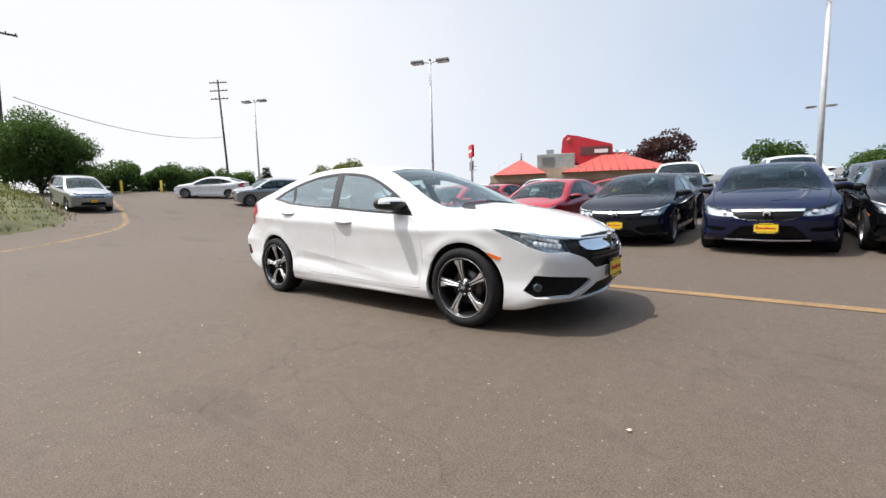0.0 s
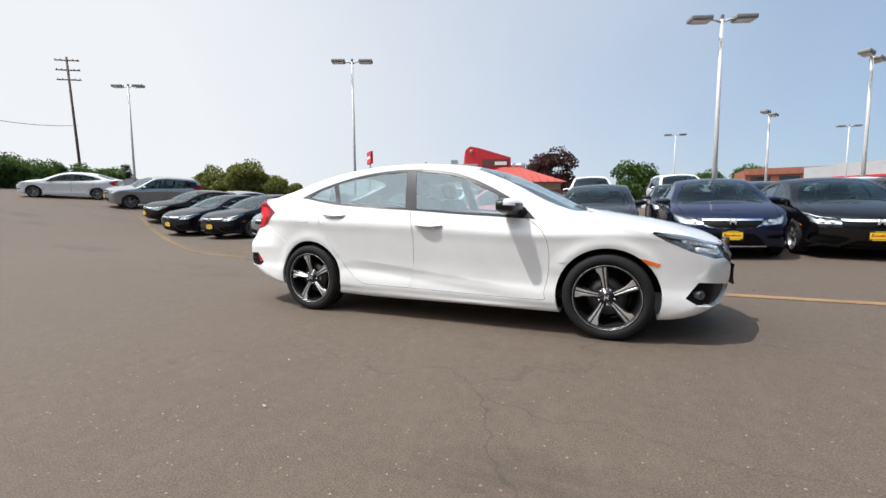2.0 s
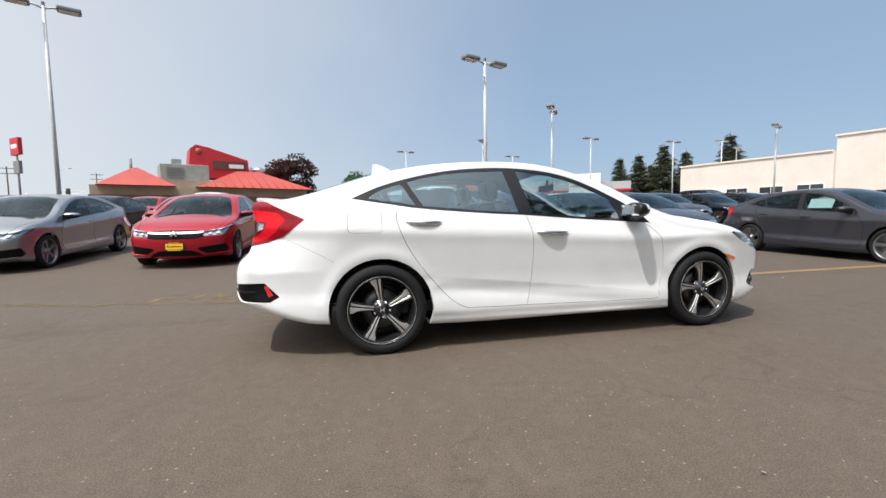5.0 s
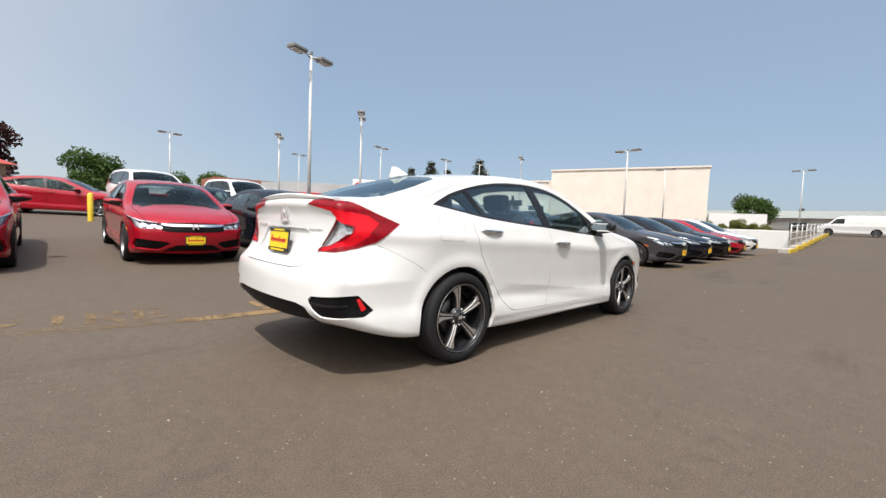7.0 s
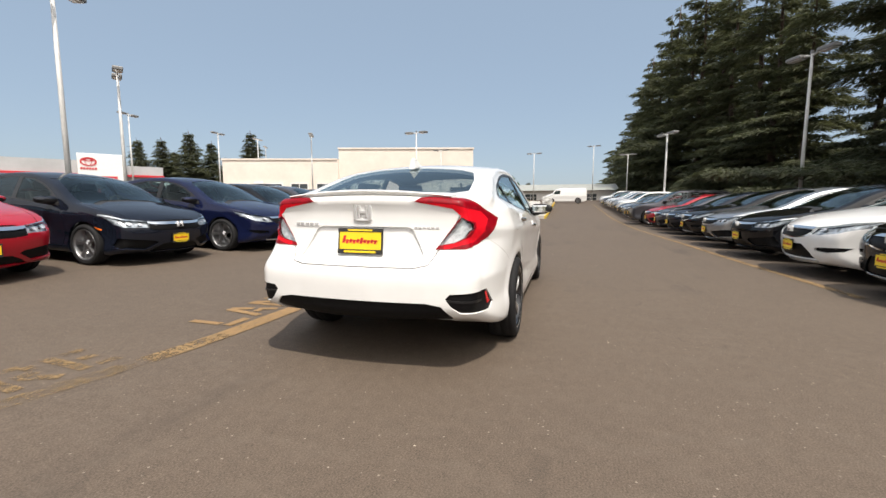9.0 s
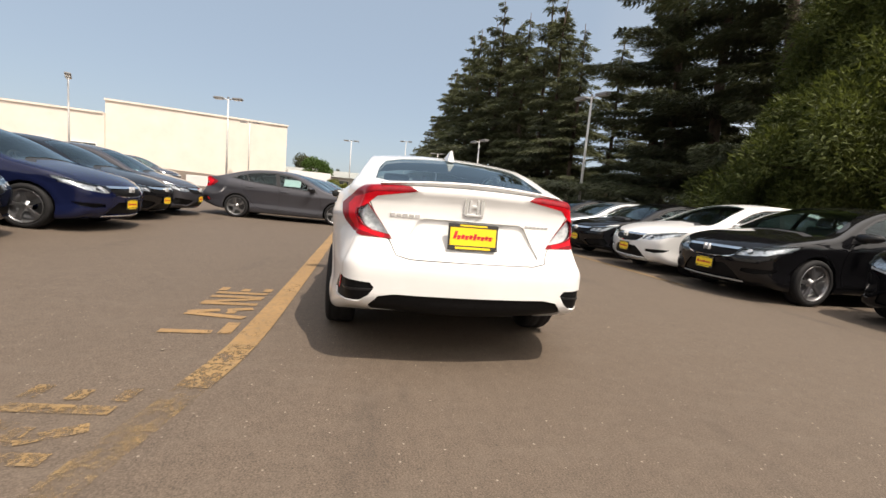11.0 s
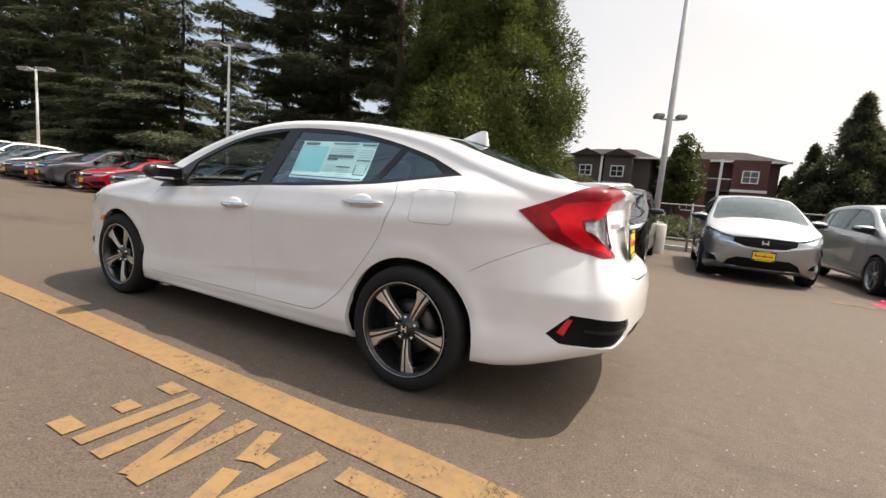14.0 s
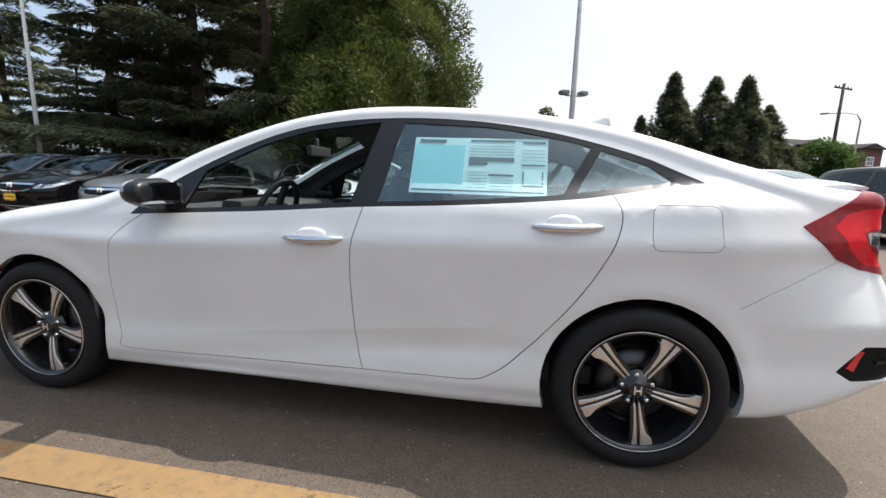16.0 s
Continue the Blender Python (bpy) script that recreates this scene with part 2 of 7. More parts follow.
simple("red_reflector", (0.62, 0.015, 0.02), 0.2, coat=0.6, scale=60)
simple("orange_lens", (0.8, 0.16, 0.02), 0.15, coat=1.0)
simple("lamp_bowl", (0.78, 0.80, 0.82), 0.3, 0.35, 0.35, 45)
simple("interior_dark", (0.03, 0.031, 0.033), 0.7, bumpy=0.15, scale=25)
simple("interior_grey", (0.07, 0.074, 0.078), 0.75, bumpy=0.2, scale=25)
simple("leather", (0.04, 0.04, 0.042), 0.45, bumpy=0.2, scale=30)
simple("plate_yellow", (0.86, 0.60, 0.02), 0.45, var=0.04)
simple("plate_red", (0.55, 0.02, 0.03), 0.5)
simple("ink", (0.02, 0.02, 0.02), 0.6)
simple("paper", (0.66, 0.82, 0.83), 0.6, var=0.06)
simple("print_dark", (0.10, 0.12, 0.12), 0.6)
simple("print_grey", (0.34, 0.42, 0.42), 0.6)
simple("paper_cyan", (0.32, 0.68, 0.74), 0.6, var=0.06)
simple("pole_metal", (0.56, 0.56, 0.55), 0.5, 0.1, 0.12, 3)
simple("lamp_head", (0.20, 0.20, 0.20), 0.5)
simple("lamp_glass", (0.72, 0.72, 0.70), 0.25)
simple("bollard_yellow", (0.75, 0.52, 0.04), 0.5, scale=4)
simple("concrete", (0.45, 0.43, 0.40), 0.85, var=0.2, scale=3, bumpy=0.3)
simple("stucco_beige", (0.74, 0.67, 0.60), 0.9, var=0.06, scale=0.6, bumpy=0.1)
simple("stucco_white", (0.74, 0.74, 0.73), 0.85, var=0.06, scale=0.6)
simple("wall_tan", (0.40, 0.32, 0.23), 0.9, var=0.15, scale=1)
simple("wall_grey", (0.40, 0.41, 0.42), 0.7, var=0.1, scale=0.5)
simple("brick_dark", (0.22, 0.10, 0.075), 0.9, var=0.2, scale=2)
simple("brick_red", (0.32, 0.12, 0.075), 0.9, var=0.2, scale=2)
simple("siding_red", (0.11, 0.045, 0.04), 0.8, var=0.15, scale=1)
simple("siding_brown", (0.085, 0.07, 0.062), 0.85, var=0.15, scale=1)
simple("roof_dark", (0.06, 0.053, 0.051), 0.95, var=0.25, scale=1.2, spec=0.05)
simple("roof_red", (0.42, 0.07, 0.05), 0.5, var=0.1, scale=0.5)
simple("sign_red", (0.50, 0.022, 0.032), 0.5)
simple("white_paint", (0.78, 0.78, 0.77), 0.5, var=0.04)
simple("window_dark", (0.03, 0.04, 0.045), 0.06, coat=0.5)
simple("hvac_grey", (0.30, 0.31, 0.29), 0.6, var=0.15, scale=2)
simple("wood_pole", (0.09, 0.065, 0.05), 0.9, var=0.3, scale=3, bumpy=0.3)
simple("bark", (0.07, 0.05, 0.038), 0.95, var=0.35, scale=5, bumpy=0.6)
simple("cable", (0.02, 0.02, 0.02), 0.6)
simple("cloth_pink", (0.5, 0.05, 0.12), 0.9, var=0.2, scale=14)
simple("cloth_white", (0.55, 0.54, 0.52), 0.9, var=0.2, scale=14)
simple("soil_dark", (0.07, 0.06, 0.04), 0.95, var=0.4, scale=2, bumpy=0.5)
simple("dry_grass", (0.105, 0.105, 0.042), 0.95, var=0.5, scale=1.3, bumpy=0.6)
simple("signal_yellow", (0.6, 0.35, 0.03), 0.5)
leaves("leaf_fir", (0.038, 0.042, 0.028), (0.098, 0.108, 0.064))
leaves("leaf_fir_light", (0.014, 0.023, 0.008), (0.082, 0.098, 0.027))
leaves("leaf_broad", (0.022, 0.05, 0.012), (0.075, 0.13, 0.03))
leaves("leaf_hedge", (0.06, 0.075, 0.018), (0.16, 0.17, 0.045))
leaves("leaf_purple", (0.025, 0.012, 0.012), (0.07, 0.03, 0.028))
leaves("leaf_grass", (0.05, 0.07, 0.02), (0.15, 0.15, 0.05))


# ---- mesh helpers ----
def mesh_of(name, verts, faces, smooth=False):
    me = bpy.data.meshes.new(name)
    me.from_pydata([tuple(v) for v in verts], [], [tuple(f) for f in faces])
    if smooth:
        me.polygons.foreach_set("use_smooth", [True] * len(me.polygons))
    me.update()
    return me


def part(name, bm, material, parent=None, label="", smooth=False):
    """Links a bmesh (or a mesh) as one object under a thing or a part."""
    if isinstance(bm, bmesh.types.BMesh):
        me = bpy.data.meshes.new(name)
        bm.to_mesh(me)
        bm.free()
        if smooth:
            me.polygons.foreach_set("use_smooth", [True] * len(me.polygons))
    else:
        me = bm
    ob = new(name, me)
    if not me.materials:
        me.materials.append(None)
    ob.material_slots[0].link = "OBJECT"
    ob.material_slots[0].material = MATS[material]
    if parent is not None:
        ob.parent = parent
    if label:
        ob["label"] = label
    return ob


def empty(name, m=None):
    ob = new(name)
    ob.empty_display_size = 0.2
    if m is not None:
        ob.matrix_basis = m
    return ob


def box(bm, x0, x1, y0, y1, z0, z1, m=None, bev=0.0):
    r = bmesh.ops.create_cube(bm, size=1)
    mm = Matrix.Translation(((x0 + x1) / 2, (y0 + y1) / 2, (z0 + z1) / 2)) @ Matrix.Diagonal((x1 - x0, y1 - y0, z1 - z0, 1))
    bmesh.ops.transform(bm, matrix=(m @ mm) if m else mm, verts=r["verts"])
    if bev:
        es = list({e for v in r["verts"] for e in v.link_edges})
        bmesh.ops.bevel(bm, geom=es, offset=bev, segments=2, affect="EDGES", profile=0.6)
    return bm


def boxes(*args, m=None, bev=0.0):
    bm = bmesh.new()
    for a in args:
        box(bm, *a, m=m, bev=bev)
    return bm


def lathe(rows, n=32, axis="Y", cap=False):
    """Turns (radius, along) rows round an axis."""
    verts, faces = [], []
    for r, a in rows:
        for i in range(n):
            t = 2 * math.pi * i / n
            p = (r * math.cos(t), a, r * math.sin(t)) if axis == "Y" else (r * math.cos(t), r * math.sin(t), a)
            verts.append(p)
    for j in range(len(rows) - 1):
        for i in range(n):
            k = (i + 1) % n
            q = (j * n + i, j * n + k, (j + 1) * n + k, (j + 1) * n + i)
            faces.append(q if axis == "Z" else q[::-1])
    if cap:
        faces.append(tuple(range(n))[::-1])
        faces.append(tuple(range((len(rows) - 1) * n, len(rows) * n)))
    return mesh_of("lathe", verts, faces, True)


def tube(pts, radii, n=8):
    """A tapered tube along points."""
    verts, faces = [], []
    pts = [Vector(p) for p in pts]
    for i, p in enumerate(pts):
        d = (pts[min(i + 1, len(pts) - 1)] - pts[max(i - 1, 0)]).normalized()
        a = d.orthogonal().normalized()
        if abs(d.z) < 0.99:
            a = d.cross(Vector((0, 0, 1))).normalized()
        else:
            a = Vector((1, 0, 0))
        b = d.cross(a)
        r = radii[i] if isinstance(radii, (list, tuple)) else radii
        for k in range(n):
            t = 2 * math.pi * k / n
            verts.append(p + (a * math.cos(t) + b * math.sin(t)) * r)
    for i in range(len(pts) - 1):
        for k in range(n):
            l = (k + 1) % n
            faces.append((i * n + k, i * n + l, (i + 1) * n + l, (i + 1) * n + k))
    faces.append(tuple(range(n))[::-1])
    faces.append(tuple(range((len(pts) - 1) * n, len(pts) * n)))
    return mesh_of("tube", verts, faces, True)


def height(x, y):
    """The lot's surface: level round the car, a ramp up to the west exit, a slow rise to the east."""
    def soft(v, k):
        return np.log1p(np.exp(np.clip(v / k, -30, 30))) * k
    r = 0.26 * soft(-14.5 - np.asarray(x, float), 1.5)
    r = np.minimum(4.0 * np.tanh(r / 8), 2.65)
    e = np.minimum(0.032 * soft(np.asarray(x, float) - 22, 4), 2.0)
    n = np.minimum(0.046 * soft(np.asarray(y, float) - 3.6, 0.8), 1.2)
    return r + e + n


def on(x, y, yaw=0.0, dz=0.0):
    """A pose on the lot's surface, leaning with its slope."""
    h = float(height(x, y))
    gx = (float(height(x + 1, y)) - float(height(x - 1, y))) / 2
    gy = (float(height(x, y + 1)) - float(height(x, y - 1))) / 2
    up = Vector((-gx, -gy, 1)).normalized()
    f = Vector((math.cos(radians(yaw)), math.sin(radians(yaw)), 0))
    s = up.cross(f).normalized()
    f = s.cross(up)
    m = Matrix((f, s, up)).transposed().to_4x4()
    m.translation = (x, y, h + dz)
    return m


# ---- ground ----
def lines(lo, hi, fine, coarse):
    near = np.arange(lo, hi + 1e-6, fine)
    a, b = [lo], [hi]
    for _ in range(18):
        a.append(a[-1] - coarse * 1.4 ** len(a))
        b.append(b[-1] + coarse * 1.4 ** len(b))
    return np.concatenate([a[:0:-1], near, b[1:]])


gx, gy = lines(-45, 70, 1.0, 3.0), lines(-14, 20, 1.0, 3.0)
X, Y = np.meshgrid(gx, gy)
Z = height(X, Y)
V = np.stack([X.ravel(), Y.ravel(), Z.ravel()], 1)
nxg = len(gx)
F = [(j * nxg + i, j * nxg + i + 1, (j + 1) * nxg + i + 1, (j + 1) * nxg + i) for j in range(len(gy) - 1) for i in range(nxg - 1)]
ground = part("ground", mesh_of("ground", V.tolist(), F, True), "asphalt")
tagged(ground, "worn brown-grey asphalt of a car lot, cracked and oil-stained", "ground", kind="structure")


def ribbon(pts, w, dz=0.006, step=0.25):
    """A painted stripe along points, laid on the lot's surface."""
    P = [Vector((*p, 0)) for p in pts]
    dense = []
    for i in range(len(P) - 1):
        p0, p1, p2, p3 = P[max(i - 1, 0)], P[i], P[i + 1], P[min(i + 2, len(P) - 1)]
        n = max(2, int((p2 - p1).length / step))
        for k in range(n):
            t = k / n
            dense.append(0.5 * (2 * p1 + (p2 - p0) * t + (2 * p0 - 5 * p1 + 4 * p2 - p3) * t * t + (3 * p1 - p0 - 3 * p2 + p3) * t ** 3))
    dense.append(P[-1])
    v, f = [], []
    for i, p in enumerate(dense):
        d = (dense[min(i + 1, len(dense) - 1)] - dense[max(i - 1, 0)]).normalized()
        s = Vector((-d.y, d.x, 0)) * (w / 2) * (1 + 0.07 * noise.noise(p * 3.1))
        for q in (p - s, p + s):
            v.append((q.x, q.y, float(height(q.x, q.y)) + dz))
    for i in range(len(dense) - 1):
        f.append((2 * i, 2 * i + 2, 2 * i + 3, 2 * i + 1))
    return mesh_of("stripe", v, f)


def marking(name, me, material, label):
    return tagged(part(name, me, material), label, "road marking", kind="structure")


marking("lane_line", ribbon([(8.5, 1.36), (4, 1.345), (0, 1.34), (-1.6, 1.35)], 0.17), "yellow_line", "long yellow painted fire lane line, slightly worn")
marking("lane_line", ribbon([(-1.6, 1.35), (-2.0, 1.36)], 0.172), "yellow_thin", "thinning stretch of the yellow fire lane line")
marking("lane_line", ribbon([(-2.0, 1.36), (-2.3, 1.385)], 0.168), "yellow_rubbed", "rubbed stretch of the yellow fire lane line")
marking("lane_line", ribbon([(-2.3, 1.385), (-2.6, 1.43)], 0.17), "yellow_scuffed", "half-worn end of the yellow fire lane line")
marking("lane_line", ribbon([(-2.6, 1.43), (-3.3, 1.55), (-4.5, 1.82), (-6.0, 2.28)], 0.16), "yellow_worn", "almost worn away stretch of the yellow fire lane line")
marking("lane_line", ribbon([(-6.0, 2.28), (-7.2, 2.60), (-8.4, 2.95), (-10.7, 4.12), (-13.1, 5.35), (-16.7, 7.1), (-19.0, 8.1)], 0.16), "yellow_faded", "worn yellow fire lane line curving past the parked cars")
marking("curve_line", ribbon([(-8, -5.6), (-10.5, -3.9), (-12.65, -2.1), (-13.9, -1.05), (-15.6, 0.39), (-17.1, 1.52), (-18.1, 2.03), (-19.1, 2.39), (-20.7, 2.79), (-24.4, 3.6), (-30, 4.6)], 0.2), "yellow_rubbed", "worn yellow line curving round the grassy bank")
for hx, hy in ((-16.6, 0.75), (-17.7, 1.25), (-19.2, 1.75)):
    marking("worn_letter", ribbon([(hx, hy - 0.75), (hx - 0.35, hy)], 0.3), "yellow_worn", "worn yellow letter beside the curved line")
marking("row_line", ribbon([(-14, -4.5), (-6.8, -4.72), (-4.5, -4.88)], 0.11), "yellow_faded", "worn yellow line along the fronts of a row of cars")
marking("row_line", ribbon([(1.0, -4.42), (4.5, -4.25), (6.5, -4.2), (9.8, -4.09), (13.8, -3.98), (20, -3.95), (34, -4.15), (50, -4.3)], 0.11), "yellow_rubbed", "yellow line running past the noses of a long row of cars")
marking("row_line", ribbon([(7.2, 0.55), (14, 0.6), (26, 0.7)], 0.11), "yellow_faded", "worn yellow line in front of a row of parked cars")


def strokes(name, bars, ox, oy, sx, sy, parent, yaw=0.0, material="yellow_line"):
    """A stencilled letter: slanted bars (x0, y0, x1, y1, width), y up the letter."""
    bm = bmesh.new()
    rot = Matrix.Rotation(yaw, 2)
    for x0, y0, x1, y1, w in bars:
        a, b = Vector((x0 * sx, y0 * sy)), Vector((x1 * sx, y1 * sy))
        d = (b - a).normalized()
        s = Vector((-d.y, d.x)) * w / 2
        vs = []
        for q in (a - s, b - s, b + s, a + s):
            q = rot @ q
            vs.append(bm.verts.new((ox + q.x, oy + q.y, float(height(ox + q.x, oy + q.y)) + 0.006)))
        bm.faces.new(vs)
    return part(name, bm, material, parent)


LETTERS = {
    "L": [(0.1, 0.26, 0.1, 1, 0.07), (0.0, 0.07, 0.9, 0.07, 0.085)],
    "A": [(0.02, 0, 0.36, 1, 0.074), (0.46, 1, 0.72, 0.52, 0.074), (0.74, 0.4, 0.98, 0, 0.074), (0.4, 0.3, 0.66, 0.3, 0.065)],
    "N": [(0.08, 0, 0.08, 1, 0.074), (0.24, 0.98, 0.78, 0.04, 0.07), (0.94, 0, 0.94, 1, 0.074)],
    "E": [(0.12, 0, 0.12, 1, 0.074), (0.42, 0.06, 0.9, 0.06, 0.074), (0.42, 0.5, 0.78, 0.5, 0.074), (0.42, 0.94, 0.9, 0.94, 0.074)],
    "F": [(0.12, 0, 0.12, 1, 0.074), (0.42, 0.5, 0.78, 0.5, 0.074), (0.42, 0.94, 0.9, 0.94, 0.074)],
    "I": [(0.5, 0, 0.5, 1, 0.074)],
    "R": [(0.12, 0, 0.12, 1, 0.074), (0.4, 0.94, 0.85, 0.94, 0.074), (0.4, 0.5, 0.85, 0.5, 0.074), (0.88, 0.58, 0.88, 0.88, 0.074), (0.5, 0.42, 0.9, 0, 0.074)],
}


def stencil(word, xs, y, sx, sy, material, label, yaw=0.0):
    th = tagged(empty("stencil_text"), label, "road marking", kind="structure")
    for ch, x in zip(word, xs):
        yy = y if not isinstance(y, (list, tuple)) else y[xs.index(x)]
        strokes("letter", LETTERS[ch], x, yy, sx, sy, th, yaw, material)


stencil("LANE", [-1.80, -1.44, -1.07, -0.71], 1.505, 0.27, 0.44, "yellow_line", "stencilled yellow word LANE beside the fire lane line")
stencil("FIRE", [-3.85, -3.52, -3.2, -2.86], [1.75, 1.72, 1.69, 1.66], 0.27, 0.44, "yellow_scuffed", "stencilled yellow word FIRE, half worn away", -0.08)
stencil("FIRELANE", [-9.4, -9.05, -8.7, -8.35, -7.8, -7.45, -7.1, -6.75], [4.0, 3.85, 3.68, 3.52, 3.22, 3.06, 2.9, 2.74], 0.27, 0.44, "yellow_faded", "worn yellow stencilled words on the asphalt", -0.42)


# ---- lamp posts ----
def lamp_post(x, y, h, yaw, heads=2, base=True, r=0.078, label="tall grey steel lot lamp post with two flat heads"):
    th = tagged(empty("lamp_post", pose(x, y, float(height(x, y)), 0, 0, yaw)), label, "lamp post", "lot lamp posts")
    part("pole", tube([(0, 0, 0.0), (0, 0, h * 0.5), (0, 0, h)], [r, r * 0.85, r * 0.65], 12), "pole_metal", th)
    if base:
        part("footing", lathe([(0.3, 0), (0.3, 0.7), (0.26, 0.76), (0.001, 0.76)], 20, "Z"), "concrete", th)
    part("base_plate", boxes((-0.17, 0.17, -0.17, 0.17, 0.76 if base else 0, 0.80 if base else 0.04), bev=0.01), "pole_metal", th)
    for k in range(heads):
        s = (1, -1)[k]
        part("arm", tube([(0, 0, h - 0.1), (s * 0.22, 0, h - 0.02), (s * 0.4, 0, h)], 0.035, 8), "pole_metal", th)
        hd = part("lamp_head", boxes((s * 0.35 if s > 0 else -1.05, 1.05 if s > 0 else -0.35, -0.2, 0.2, h - 0.06, h + 0.09), bev=0.05), "lamp_head", th)
        part("lens", boxes((s * 0.42 if s > 0 else -0.98, 0.98 if s > 0 else -0.42, -0.15, 0.15, h - 0.085, h - 0.058)), "lamp_glass", hd)
    part("sensor", boxes((-0.05, 0.05, -0.05, 0.05, h, h + 0.14), bev=0.02), "lamp_head", th)
    return th


for x, y, h, yaw in [(-11.7, 14.7, 8.15, 25), (4.2, 12.75, 6.72, 20), (10.4, 18.8, 6.3, 55), (30.1, 11.35, 6.45, 80), (16.4, -10.5, 7.0, 20), (29.5, -8.0, 5.75, 20), (-2.15, -9.4, 8.5, 20),
                     (-30.0, 14.6, 7.3, 25), (24.0, 36.0, 7.6, 15), (36.0, 38.0, 7.6, 10), (9.5, 28.4, 5.7, 60), (6.0, 46.0, 7.5, 15), (32.4, 23.2, 6.5, 30), (55, -8.6, 6.3, 70), (70, -5.2, 8.9, 70), (48, 14.5, 6.5, 80), (58, 3.5, 7, 80),
                     (22, 52, 8, 10), (45, 40, 8, 10), (54, 46, 8, 30)]:
    post = lamp_post(x, y, h, yaw, base=(y < 0 and x < 0))
    if (x, y) == (-2.15, -9.4):
        part("arm", tube([(-0.22, 0, 3.32), (0.22, 0, 3.32)], 0.025, 8), "pole_metal", post)
        for q in (-0.26, 0.26):
            part("flood_lamp", boxes((q - 0.11, q + 0.11, -0.13, 0.13, 3.33, 3.44), bev=0.04), "lamp_head", post)


# ---- buildings ----
def building(name, label, m, category="building"):
    th = tagged(empty(name, m), label, category)
    return th


def windows(th, rects, frame_mat="white_paint", normal_axis="y", depth=0.0, glass_mat="window_dark"):
    """Framed windows on a wall: rects (a0, a1, z0, z1) at the plane's coordinate."""
    for a0, a1, z0, z1 in rects:
        w = part("window", boxes((a0, a1, depth - 0.06, depth, z0, z1)) if normal_axis == "y" else boxes((depth - 0.06, depth, a0, a1, z0, z1)), glass_mat, th)
        t = 0.09
        bars = [(a0 - t, a0, z0 - t, z1 + t), (a1, a1 + t, z0 - t, z1 + t), (a0, a1, z0 - t, z0), (a0, a1, z1, z1 + t), ((a0 + a1) / 2 - 0.03, (a0 + a1) / 2 + 0.03, z0, z1), (a0, a1, (z0 + z1) / 2 - 0.025, (z0 + z1) / 2 + 0.025)]
        b = boxes(*[(p, q, depth - 0.10, depth + 0.02, r, s) for p, q, r, s in bars]) if normal_axis == "y" else boxes(*[(depth - 0.10, depth + 0.02, p, q, r, s) for p, q, r, s in bars])
        part("window_frame", b, frame_mat, w)


def big_store():
    """The beige box store at the east end."""
    th = building("store_building", "large plain beige stucco store with a flat stepped parapet", pose(52.3, 11.2, 0, 0, 0, 16))
    part("wall", boxes((0, 45, 0, 18.3, 0, 8.4)), "stucco_beige", th)
    part("wall", boxes((-0.5, 45, 18.3, 34, 0, 6.9)), "stucco_beige", th)
    part("parapet", boxes((-0.12, 45.1, -0.12, 18.4, 8.4, 8.6)), "stucco_beige", th)
    part("parapet", boxes((-0.62, 45.1, 18.42, 34.1, 6.9, 7.1)), "stucco_beige", th)
    part("low_wall", boxes((-1.0, 3.0, -5.5, -0.2, 0, 3.1)), "stucco_white", th)
    windows(th, [(y, y + 2.2, 2.3, 3.7) for y in (19, 22.5, 26, 30.5)], normal_axis="x", depth=-0.52)
    part("door", boxes((-0.62, -0.5, 28.6, 29.8, 0.9, 4.0)), "white_paint", th)
    part("roof_vent", boxes((12, 14, 26, 28, 6.9, 8.0), bev=0.1), "hvac_grey", th)


def low_store():
    th = building("long_building", "long low white building with a shallow roof beyond the lot", pose(72, -9, 0.6))
    part("wall", boxes((0, 12, 0, 26, 0, 2.7)), "stucco_white", th)
    bm = bmesh.new()
    v = [bm.verts.new(p) for p in ((-0.8, -0.6, 2.7), (-0.8, 26.6, 2.7), (6, 26.6, 4.0), (6, -0.6, 4.0), (12.8, 26.6, 2.7), (12.8, -0.6, 2.7))]
    bm.faces.new((v[0], v[1], v[2], v[3]))
    bm.faces.new((v[3], v[2], v[4], v[5]))
    bm.faces.new((v[0], v[3], v[5]))
    bm.faces.new((v[1], v[4], v[2]))
    part("roof", bm, "hvac_grey", th)
    windows(th, [(y, y + 2.0, 0.9, 2.1) for y in (3, 8, 13, 18, 22)], normal_axis="x", depth=-0.01)


